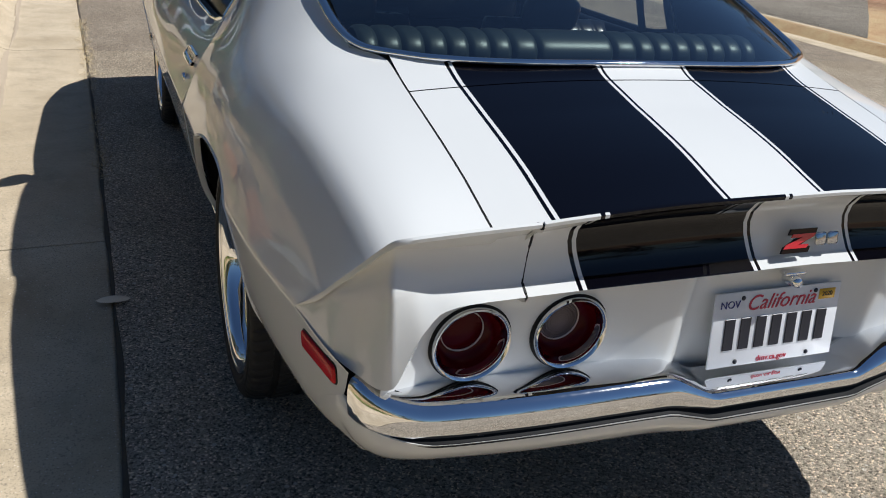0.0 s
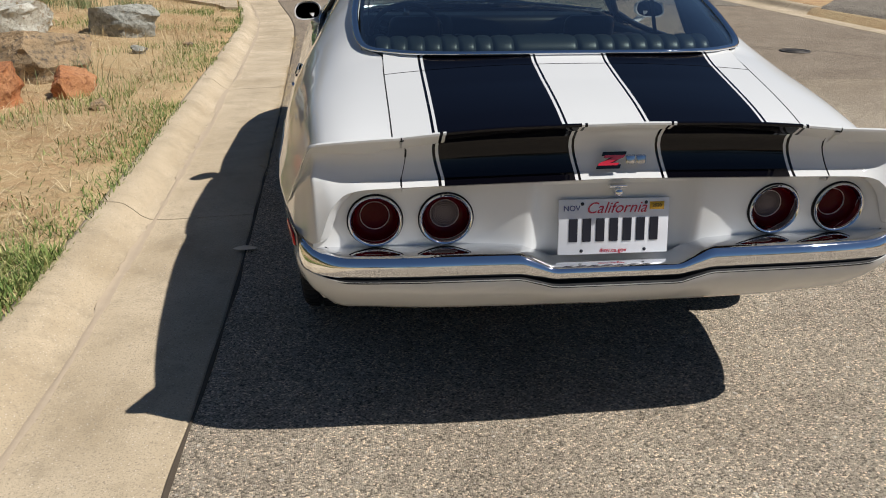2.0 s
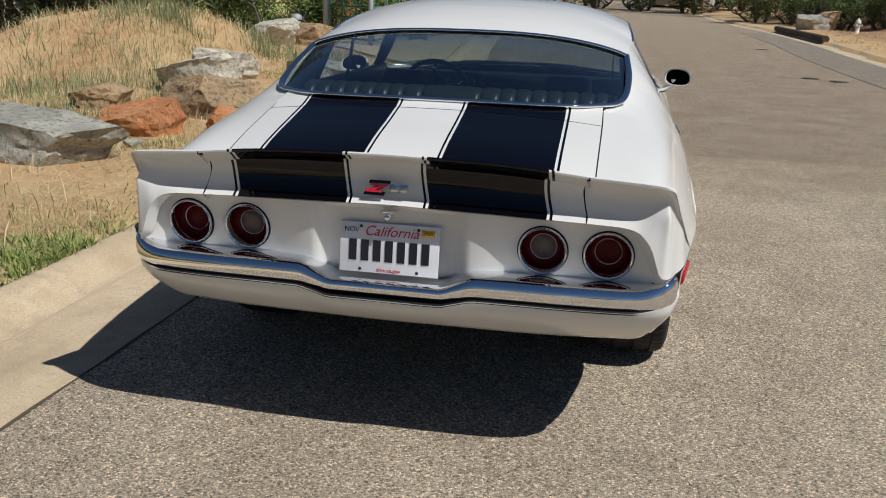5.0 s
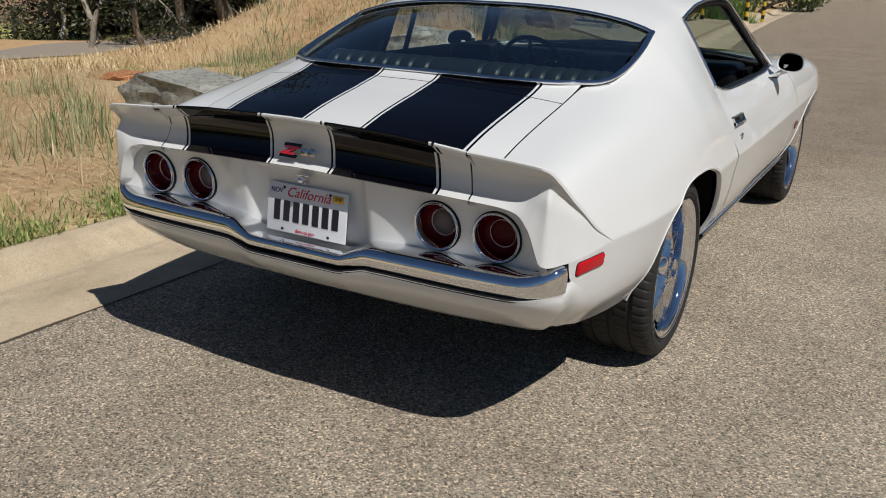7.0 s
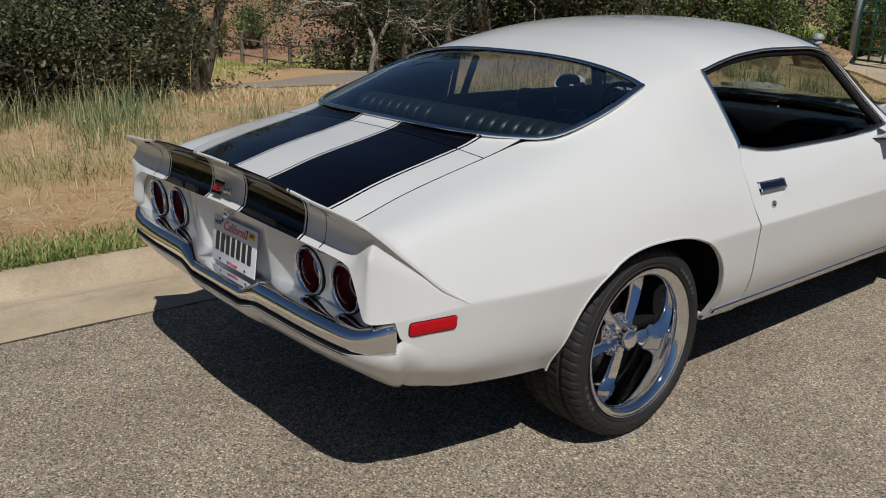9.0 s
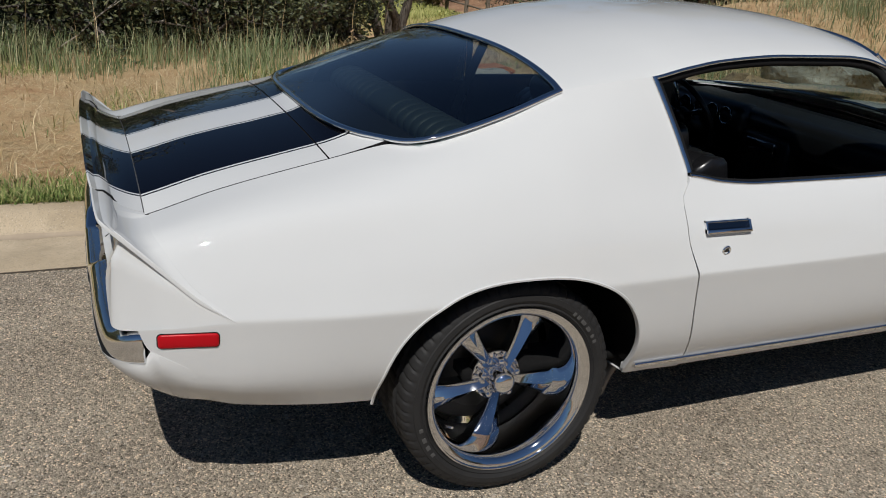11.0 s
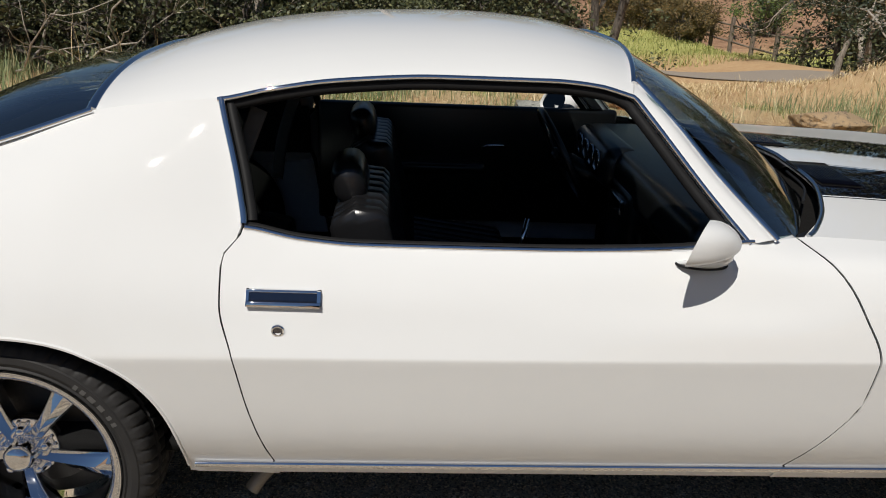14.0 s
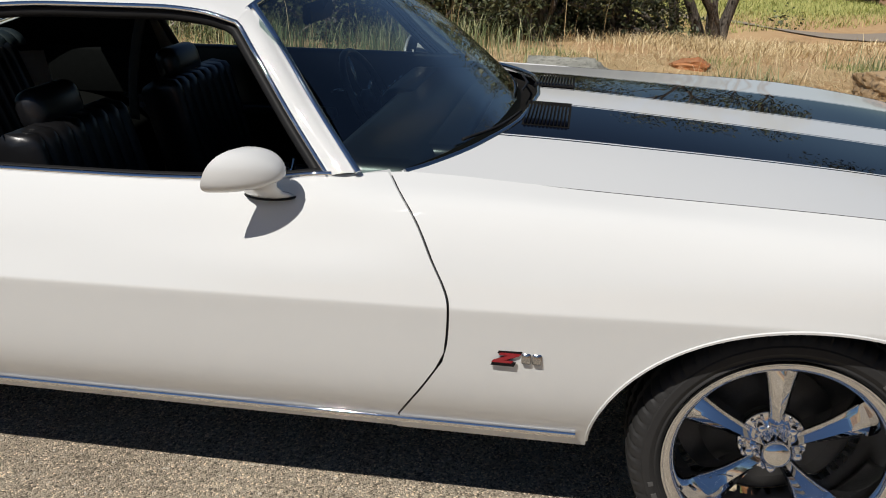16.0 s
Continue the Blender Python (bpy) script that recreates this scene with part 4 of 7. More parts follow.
# ---- hood ----
HOOD_EDGE_X = curve1([1.887, 2.3, 2.88, 3.3, 3.62], [.783, .798, .810, .788, .688])
HOOD_EDGE_Z = curve1([1.887, 2.3, 2.88, 3.3, 3.62], [.934, .919, .899, .852, .768])
HOOD_MID_Z = curve1([1.9, 2.12, 2.5, 3.0, 3.4, 3.64], [.972, .967, .942, .897, .850, .780])


def hood_z(x, y):
    e, m = HOOD_EDGE_Z(y), HOOD_MID_Z(y)
    t = min(1, abs(x) / HOOD_EDGE_X(y))
    return e + (m - e) * (1 - t ** 1.5) + .003 * math.sin(math.pi * t) ** 2


LOUVRES = [(-.370, -.128), (.128, .370)]


def make_hood():
    bm = bmesh.new()
    xs, ms = stripe_columns(.8)
    rows = []
    for k in range(45):
        t = k / 44
        row = []
        for x in xs:
            e = abs(x) / .8
            y0 = SCREEN_FOOT(min(.79, abs(x))) + .03
            y = y0 + (3.62 - .05 * e * e - y0) * t
            w = HOOD_EDGE_X(max(y, 1.887)) - .003
            xx = x if abs(x) < .48 else math.copysign(.48 + (abs(x) - .48) * (w - .48) / .32, x)
            row.append(Vector((xx, y, hood_z(xx, max(y, 1.887)))))
        rows.append(row)
    grid(bm, rows, False, ms)
    flange(bm, .016, lambda c: Vector((0, 0, -1)))
    return bm


hood = smooth(part("hood", make_hood(), [WHITE, BLACK], car, "white hood with two glossy black stripes"), 40)
for x0, x1 in LOUVRES:
    smooth(part("vent_tray", moved(box((x1 - x0, .125, .004)), Matrix.Translation(((x0 + x1) / 2, 2.16, hood_z((x0 + x1) / 2, 2.16) + .001)) @ pose(0, 0, 0, -2.0, 3.4 * (1 if x0 > 0 else -1), 0)), UNDER, hood, "black hood vent"), 30)
    for k in range(12):
        y = 2.106 + k * .0098
        part("vent_slat", tube([Vector((x, y, hood_z(x, y) + .005)) for x in np.linspace(x0 + .003, x1 - .003, 6)], .0034, 6, .6), BLACK, hood)


trim("hood_gap", [Vector((HOOD_EDGE_X(y) + .0005, y, HOOD_EDGE_Z(y) - .0016)) for y in np.linspace(1.93, 3.55, 50)], .0024, "", SEAL, 1.0, 6)
HOOD_REAR = [Vector((x, SCREEN_FOOT(abs(x)) + .029, hood_z(x, max(1.887, SCREEN_FOOT(abs(x)) + .03)) - .002)) for x in np.linspace(-.782, .782, 70)]
smooth(part("hood_moulding", tube(HOOD_REAR, .0075, 8), CHROME_DARK, car, "bright moulding on the hood's rear edge"), 60)


def make_cowl():
    """Dark hollow between hood and windscreen."""
    bm = bmesh.new()
    rows = []
    for x in np.linspace(-.70, .70, 50):
        a = abs(x)
        y, z = SCREEN_FOOT(a), SCREEN_FOOT_Z(a) - .014
        rows.append([Vector((x, y - .05, z - .012)), Vector((x, y - .02, z - .03)), Vector((x, y + .02, z - .034)), Vector((x, y + .036, z - .026))])
    grid(bm, rows, True)
    return bm


smooth(part("cowl", make_cowl(), UNDER, car, "black cowl below the windscreen"))
for x in (-.42, .18):
    pts = path3([(x, SCREEN_FOOT(abs(x)) + .004, SCREEN_FOOT_Z(abs(x)) - .008), (x + .20, SCREEN_FOOT(abs(x + .2)) - .006, SCREEN_FOOT_Z(abs(x + .2)) - .002), (x + .36, SCREEN_FOOT(abs(x + .36)) - .022, SCREEN_FOOT_Z(abs(x + .36)) + .002)], 14)
    part("wiper", tube(pts, .004, 6), SEAL, car, "black wiper")

# ---- nose, seen from behind only ----
def make_nose():
    bm = bmesh.new()
    rows = []
    for u in np.linspace(-1, 1, 31):
        a = abs(u)
        x = .70 * u
        y = 3.60 + .10 * (1 - a**2.5)
        rows.append([Vector((x * .98, y - .12, .34)), Vector((x, y - .02, .44)), Vector((x, y, .56)), Vector((x, y, .68)), Vector((x * .99, y - .03, .76)), Vector((x * .98, y - .09, .79))])
    grid(bm, rows, True)
    return bm


smooth(part("nose_panel", make_nose(), WHITE, car), 50)


# ---- handles, locks, mirrors ----
def make_handle():
    y0, y1, z = .572, .735, .802
    bm = joined(patch(y0, y1, z + .011, z + .016, FRONT, .001, .006, inset=.001), patch(y0, y1, z - .017, z - .006, FRONT, .001, .013, inset=.003),
                patch(y0, y0 + .006, z - .017, z + .016, FRONT, .001, .008), patch(y1 - .008, y1, z - .017, z + .016, FRONT, .001, .011))
    return bm


mirrored("door_handle", make_handle, CHROME, car, "chrome flush door handle")
mirrored("handle_paddle", lambda: patch(.577, .729, .796, .813, FRONT, -.002, .004), SMOKED, car, "dark glossy recessed handle paddle")


def make_lock():
    x = FRONT.across(.643, .734)
    return moved(lathe([(.015, 0), (.0155, .005), (.0135, .008), (.0105, .008), (.009, .005)], 28, "x"), pose(x - .001, .643, .734, 0, 8, 0))


mirrored("door_lock", make_lock, CHROME, car, "round chrome door lock")
mirrored("lock_barrel", lambda: moved(joined(lathe([(0, .0045), (.0100, .0045)], 24, "x"), moved(box((.002, .0016, .009)), pose(.005, 0, 0))), pose(FRONT.across(.643, .734) - .001, .643, .734, 0, 8, 0)), SMOKED, car, "dark lock barrel")


def squared(v):
    return math.copysign(abs(v) ** .78, v)


def make_mirror():
    """A bullet: pointed ahead, cut off behind with the cut turned in towards the driver."""
    bm = bmesh.new()
    rows = []
    for k in range(15):
        t = k / 14
        r = (1 - t**2.2) ** .62
        cx, cz = .957 - .026 * t, .961 - .004 * t
        row = []
        for a in np.linspace(0, math.tau, 33):
            dx, dz = .066 * squared(math.cos(a)), .053 * squared(math.sin(a)) * (1.0 if math.sin(a) > 0 else .72)
            row.append(Vector((cx + dx * r, 1.540 + .110 * t + (1 - t) * (-.55 * dx + .34 * dz), cz + dz * r)))
        rows.append(row)
    grid(bm, rows, True)
    lip = [Vector((.957 + (p.x - .957) * .93, p.y + .004, .961 + (p.z - .961) * .93)) for p in rows[0]]
    deep = [p + Vector((0, .008, 0)) for p in lip]
    grid(bm, [rows[0], lip, deep], False)
    bm.faces.new([bm.verts.new(p) for p in deep[:-1]])
    bmesh.ops.remove_doubles(bm, verts=bm.verts, dist=1e-5)
    bmesh.ops.recalc_face_normals(bm, faces=bm.faces)
    return bm


def make_mirror_glass():
    bm = bmesh.new()
    ring = []
    for a in np.linspace(0, math.tau, 33)[:-1]:
        dx, dz = .060 * squared(math.cos(a)), .045 * squared(math.sin(a)) * (1.0 if math.sin(a) > 0 else .72)
        ring.append(bm.verts.new((.957 + dx, 1.547 - .55 * dx + .34 * dz, .961 + dz)))
    bm.faces.new(ring)
    return bm


def make_mirror_foot():
    bm = bmesh.new()
    rows = []
    for z, w, l, cx, cy in ((.888, .032, .056, .866, 1.591), (.894, .029, .052, .880, 1.591), (.908, .025, .043, .912, 1.591), (.928, .027, .040, .938, 1.591), (.955, .028, .042, .945, 1.591)):
        rows.append([Vector((cx + w * math.cos(a), cy + l * math.sin(a), z)) for a in np.linspace(0, math.tau, 29)])
    grid(bm, rows)
    return bm


def left_set_in(pair):
    """The driver's mirror stands closer to the glass."""
    for v in pair[1].data.vertices:
        v.co.x += .055


left_set_in(mirrored("door_mirror", make_mirror, WHITE, car, "white bullet-shaped door mirror"))
left_set_in(mirrored("mirror_foot", make_mirror_foot, WHITE, car))
left_set_in(mirrored("mirror_glass", make_mirror_glass, mat("mirror_face", (.03, .032, .036), .04, 1.0), car, "mirror glass"))
left_set_in(mirrored("mirror_gasket", lambda: tube([Vector((.868 + .034 * math.cos(a), 1.591 + .058 * math.sin(a), .888)) for a in np.linspace(0, math.tau, 33)], .003, 6), SEAL, car))


# ---- wheels ----
def wheel(x, y, sign, width, spin=0.0, name="wheel"):
    """Tyre, dished chrome rim, five tapered spokes, hub and nuts. The outer face looks along sign."""
    R, lip = .335, .258
    hw = width / 2
    m = Matrix.Translation((x, y, R)) @ Matrix.Diagonal((sign, 1, 1, 1))
    w = thing(name, (x, y, R), "wheel", "wheel")
    w.parent = car
    w.matrix_parent_inverse = car.matrix_world.inverted()
    for key in ("label", "category"):
        del w[key]
    bpy.context.view_layer.update()
    # tyre: sidewalls turned, tread in blocks that run over the shoulder
    prof = [(lip - .006, hw - .030), (lip + .002, hw - .012), (lip + .006, hw - .004), (lip + .009, hw - .002), (lip + .012, hw + .002), (lip + .016, hw - .001), (.285, hw + .005), (.300, hw + .004), (.303, hw + .001)]
    side_o = lathe(prof, 96, "x")
    side_i = lathe([(r, -h) for r, h in prof], 64, "x")
    tread = bmesh.new()
    n = 62
    cols = [(hw + .001, .303), (hw - .001, .313), (hw - .009, .324), (hw - .024, .331), (hw * .60, .334), (hw * .58, .326), (hw * .47, .326), (hw * .45, .335), (.014, .335), (.011, .326)]
    cols = [(-h, r) for h, r in cols] + cols[::-1]
    cut = {k for k in range(len(cols)) if cols[k][1] > .305 and abs(cols[k][1] - .326) > .0005}
    rings = []
    for k in range(n * 5):
        groove = k % 5 == 4
        ring = []
        for j, (h, r) in enumerate(cols):
            rr = r - (.0035 if groove and j in cut else 0)
            a = math.tau * (k + .9 * abs(h) / hw * 5) / (n * 5)
            ring.append(tread.verts.new((h - math.copysign(.0022 if groove and .305 < r < .33 else 0, h), rr * math.cos(a), rr * math.sin(a))))
        rings.append(ring)
    for k in range(len(rings)):
        p, q = rings[k], rings[(k + 1) % len(rings)]
        for j in range(len(cols) - 1):
            tread.faces.new((p[j], q[j], q[j + 1], p[j + 1]))
    bm = moved(joined(side_o, side_i, tread), m)
    bmesh.ops.recalc_face_normals(bm, faces=bm.faces)
    tyre = smooth(part("tyre", bm, RUBBER, w, "black low-profile tyre with a grooved shoulder"), 30)
    # plain raised marks on the sidewall
    for ang, wide in ((27, .010), (31, .010), (37, .017), (43, .019), (48, .012), (52, .010), (196, .012), (203, .016), (209, .016), (215, .012)):
        a = radians(ang)
        mk = moved(box((.0016, wide, .012), (0, 0, 0), .0004, 1), m @ Matrix.Translation((hw + .0046, .286 * math.cos(a), .286 * math.sin(a))) @ Matrix.Rotation(a + math.pi / 2, 4, "X"))
        part("sidewall_mark", mk, MARK_RUBBER, tyre)
    # rim: rolled edge, wide sloping lip, deep barrel
    dish = hw - .105
    rim = lathe([(lip - .014, hw - .022), (lip + .001, hw - .010), (lip + .003, hw - .004), (lip + .001, hw), (lip - .003, hw - .001), (lip - .005, hw - .004), (lip - .007, hw - .0035), (lip - .013, hw - .006), (lip - .020, hw - .011), (lip - .026, hw - .018), (lip - .030, hw - .027), (lip - .033, hw - .042), (lip - .036, dish + .03), (lip - .040, dish), (lip - .044, dish - .03), (lip - .046, -hw + .03), (lip - .030, -hw + .02)], 112, "x")
    rimo = smooth(part("rim", moved(rim, m), CHROME, w, "polished deep-dish chrome rim"), 60)
    part("brake_disc", moved(joined(lathe([(.05, -.062), (.155, -.062), (.155, -.078), (.05, -.078)], 48, "x"), lathe([(.0, -.095), (.212, -.095)], 48, "x")), m), BRAKE, w, "dark brake behind the spokes")
    for k in range(5):
        a = math.tau * k / 5 + math.pi + spin
        sp = bmesh.new()
        rows = []
        for t in np.linspace(0, 1, 16):
            r = .034 + (.219 - .034) * t
            half = .016 + .012 * t + .022 * t**2.4
            top = dish + .030 - .030 * t**1.2 - .012 * t**4
            crest = .010 * (1 - .35 * t)
            rows.append([Vector((top - .06, -half * 1.04, r)), Vector((top - .026, -half * 1.02, r)), Vector((top - .017, -half * .95, r)), Vector((top - .010, -half * .62, r)), Vector((top - .002, -half * .26, r)),
                         Vector((top + crest * .4, 0, r)), Vector((top - .002, half * .26, r)), Vector((top - .010, half * .62, r)), Vector((top - .017, half * .95, r)), Vector((top - .026, half * 1.02, r)), Vector((top - .06, half * 1.04, r))])
        grid(sp, rows, True)
        smooth(part("spoke", moved(sp, m @ Matrix.Rotation(a, 4, "X")), CHROME, rimo), 50)
    hub = joined(lathe([(.079, dish - .03), (.079, dish - .003), (.076, dish + .001), (.058, dish + .004), (.047, dish + .010), (.040, dish + .022), (.037, dish + .030)], 60, "x"),
                 lathe([(.037, dish + .028), (.0365, dish + .046), (.034, dish + .058), (.028, dish + .066), (.018, dish + .071), (0, dish + .073)], 40, "x"))
    hubo = smooth(part("hub_cap", moved(hub, m), CHROME, rimo, "chrome hub cap"), 40)
    for k in range(5):
        a = math.tau * k / 5 + radians(-90 + 36) + spin
        seat_ = m @ Matrix.Translation((dish + .001, .057 * math.cos(a), .057 * math.sin(a)))
        part("wheel_nut", moved(lathe([(.0155, 0), (.0155, .006), (.0125, .008), (.0120, .026), (.0105, .031), (.006, .035), (0, .036)], 6, "x"), seat_), CHROME, hubo)
    for ring, count, out, size in ((.0715, 20, -.001, .0050), (.0440, 12, .012, .0056)):
        for k in range(count):
            a = math.tau * (k + .5) / count
            stud = moved(lathe([(size, 0), (size, .007), (size * .7, .011), (0, .0122)], 6, "x"), m @ Matrix.Translation((dish + out, ring * math.cos(a), ring * math.sin(a))))
            part("hub_stud", stud, CHROME, hubo)
    valve = tube([Vector((hw - .062, -.176, -.118)), Vector((hw - .032, -.163, -.110))], .004, 8)
    part("valve", moved(valve, m), CHROME_DARK, rimo)
    return w


for sign in (1, -1):
    wheel(sign * .760, 0, sign, .262)
    wheel(sign * .765, 2.743, sign, .242, math.pi / 5)


# ---- inside the car ----
def cushion(rows, top, width, depth, bulge=.012, pleats=0):
    """A padded slab that stands up: width along x, height along z, thickness along y, with upright pleats."""
    bm = bmesh.new()
    w, h, d = width / 2, top / 2, depth / 2
    n, m = 65, 29
    for face in (-1, 1):
        g = []
        for j in range(m):
            z = -h + 2 * h * j / (m - 1)
            r = []
            for i in range(n):
                x = -w + 2 * w * i / (n - 1)
                ex, ez = min(1, (1 - abs(x) / w) / .12), min(1, (1 - abs(z) / h) / .16)
                t = math.sqrt(max(0, 1 - (1 - ex) ** 2)) * math.sqrt(max(0, 1 - (1 - ez) ** 2))
                groove = (abs(math.sin(math.pi * (x / width + .5) * pleats)) ** .35) if pleats else 1
                r.append(Vector((x, face * (d * t * (.8 + .2 * groove)), z)))
            g.append(r)
        grid(bm, g, face > 0)
    bmesh.ops.remove_doubles(bm, verts=bm.verts, dist=1e-4)
    return bm


def bucket_seat(x):
    seat = part("front_seat", moved(cushion(0, .56, .50, .15, pleats=8), pose(x, .86, .655, 14, 0, 0)), VINYL, car, "black vinyl bucket seat")
    smooth(seat, 170)
    smooth(part("seat_cushion", moved(cushion(0, .50, .52, .16, pleats=8), pose(x, 1.08, .44, 82, 0, 0)), VINYL, seat), 170)
    smooth(part("headrest", moved(box((.23, .09, .12), (0, 0, 0), .042, 4), pose(x, .770, .952, 14, 0, 0)), VINYL, seat, "black padded headrest"), 60)
    for dx in (-.05, .05):
        part("headrest_post", tube([Vector((x + dx, .79, .86)), Vector((x + dx, .775, .94))], .006, 8), CHROME_DARK, seat)


bucket_seat(.40)
bucket_seat(-.40)
bench = smooth(part("rear_seat", moved(cushion(0, .50, 1.10, .20, pleats=21), pose(0, .02, .74, 20, 0, 0)), VINYL, car, "black pleated rear bench"), 60)
smooth(part("seat_cushion", moved(cushion(0, .42, 1.16, .16, pleats=14), pose(0, .30, .50, 80, 0, 0)), VINYL, bench), 60)

def make_seat_roll():
    """The rounded top of the bench: pleats to either side of a plain middle."""
    bm = bmesh.new()
    rows = []
    marks = [.19, .25, .31, .37, .43, .49, .55, .60]
    for x in np.linspace(-.60, .60, 241):
        near = min([abs(abs(x) - q) for q in marks] + [abs(abs(x) - .115)])
        groove = 1 - math.exp(-(near / .006) ** 2) * .5 - .5 * math.exp(-near / .012)
        r = .056 * (.84 + .16 * groove)
        rows.append([Vector((x, -.055 - r * 1.5 * math.cos(a), .970 + r * math.sin(a))) for a in np.linspace(-.35, 3.3, 17)])
    grid(bm, rows, True)
    return bm


smooth(part("seat_roll", make_seat_roll(), SEAT_TOP, bench, "pleated top of the rear bench"), 60)
part("parcel_shelf", box((1.24, .34, .02), (0, -.21, .945), .004), CARPET, car, "black parcel shelf")
part("cabin_floor", joined(box((1.56, 2.2, .03), (0, 1.0, .34)), box((.24, 1.5, .20), (0, 1.25, .45), .06, 3), box((.98, .04, .55), (0, -.30, .66)), box((1.52, .04, .52), (0, 1.965, .64))), CARPET, car, "black carpet and console")
for sign in (1, -1):
    part("door_card", moved(box((.04, 1.22, .50), (0, 0, 0), .015, 2), pose(sign * .80, 1.18, .645 + .065 * (sign < 0), 0, sign * -4, 0)), VINYL, car, "black door panel")
    part("armrest", box((.06, .42, .05), (sign * .765, 1.05, .70), .02, 3), VINYL, car)
    part("door_pull", tube([Vector((sign * .765, 1.24, .79)), Vector((sign * .755, 1.27, .80)), Vector((sign * .755, 1.33, .80))], .008, 8), CHROME, car)
    part("rear_side_trim", moved(box((.03, .56, .20), (0, 0, 0), .012, 2), pose(sign * .785, .26, .835, 0, sign * -10, 0)), CARPET, car)


def make_headliner():
    bm = bmesh.new()
    rows = []
    for y in np.linspace(.22, 1.44, 26):
        r = [roof_point(y, u) + Vector((-.012 * u, 0, -.024)) for u in np.linspace(0, .97, 12)]
        rows.append([Vector((-p.x, p.y, p.z)) for p in r[:0:-1]] + r)
    grid(bm, rows, True)
    return bm


smooth(part("headliner", make_headliner(), CARPET, car, "dark headliner"))


def make_sail_inner():
    bm = bmesh.new()
    rows = [[REAR.point(y, s) + Vector((-.03, 0, -.012)) for y in np.linspace(-.16, .50, 14)] for s in np.linspace(3.9, 5.97, 10)]
    grid(bm, rows)
    return bm


mirrored("sail_lining", make_sail_inner, CARPET, car)
for sign in (1, -1):
    part("kick_panel", box((.04, .24, .54), (sign * .775, 1.875, .635), .006, 1), CARPET, car, "black kick panel")
# dash, wheel, inside mirror
dash = smooth(part("dashboard", joined(box((1.40, .27, .15), (0, 1.765, .852), .05, 4), box((1.02, .12, .10), (0, 1.90, .872), .03, 3), box((1.44, .22, .07), (0, 1.86, .865), .01, 1), box((.52, .14, .15), (-.38, 1.66, .86), .05, 4), box((.30, .16, .26), (0, 1.70, .72), .03, 3)), VINYL, car, "black padded dashboard"), 50)
for gx in (-.50, -.40, -.31, -.22):
    part("gauge", moved(lathe([(.038, 0), (.040, -.006), (.036, -.008), (.034, -.002), (0, -.001)], 28, "y"), pose(gx, 1.592, .875)), CHROME_DARK, dash, "round gauge")
part("radio", box((.17, .02, .05), (.0, 1.615, .79), .005), CHROME_DARK, dash)
wheel_m = Matrix.Translation((-.39, 1.50, .845)) @ Matrix.Rotation(radians(-62), 4, "X")
ring = [Vector((.185 * math.cos(a), .185 * math.sin(a), 0)) for a in np.linspace(0, math.tau, 49)]
steer = smooth(part("steering_wheel", moved(tube(ring, .013, 10, caps=False), wheel_m), VINYL, car, "black steering wheel with bright spokes"), 60)
for a in (200, 340, 270):
    c, s_ = math.cos(radians(a)), math.sin(radians(a))
    part("wheel_spoke", moved(tube([Vector((.03 * c, .03 * s_, -.02)), Vector((.18 * c, .18 * s_, 0))], .014, 8, .35), wheel_m), CHROME_DARK, steer)
part("wheel_boss", moved(lathe([(0, .012), (.035, .010), (.045, -.01), (.03, -.03)], 24, "z"), wheel_m), VINYL, steer)
part("steering_column", tube([Vector((-.39, 1.52, .83)), Vector((-.39, 1.75, .71))], .035, 12), VINYL, car)
part("gear_lever", tube([Vector((.0, 1.30, .54)), Vector((-.01, 1.33, .72))], .009, 8), CHROME, car)
part("inner_mirror", joined(box((.24, .025, .06), (0, 1.44, 1.19), .012, 3), tube([Vector((0, 1.455, 1.20)), Vector((0, 1.50, 1.265))], .006, 6)), SEAL, car, "black inside mirror")

for sign in (1, -1):
    part("seat_belt", tube(path3([(sign * .60, .56, 1.16), (sign * .61, .50, 1.0), (sign * .64, .44, .80), (sign * .66, .42, .66)], 16), .022, 8, .12), BELT_WEB, car, "grey seat belt strap")


# ---- ground, road and kerbs ----
def lane(y):
    """The left edge of the asphalt."""
    return ROAD_LEFT(max(-60.0, min(100.0, y)))


ROAD_LEFT = curve1([-60, -20, -1.5, 0, 2, 5, 9, 14, 22, 55, 100], [-1.0, -1.1, -1.215, -1.19, -1.215, -1.285, -1.42, -2.0, -2.95, -5.6, -9.0])
ROAD_RIGHT = curve1([-60, 0, 8, 16, 22, 30, 40, 55, 100], [6.4, 6.55, 6.66, 6.75, 6.95, 7.4, 7.6, 6.5, 3.0])
RISE = curve1([-60, -10, 4, 8, 14, 22, 35, 46, 60, 100, 200], [-.6, -.05, 0, 0, .01, .02, .04, .10, .40, 1.7, 5.0])


def bank(a, b, v):
    t = max(0.0, min(1.0, (v - a) / (b - a)))
    return t * t * (3 - 2 * t)


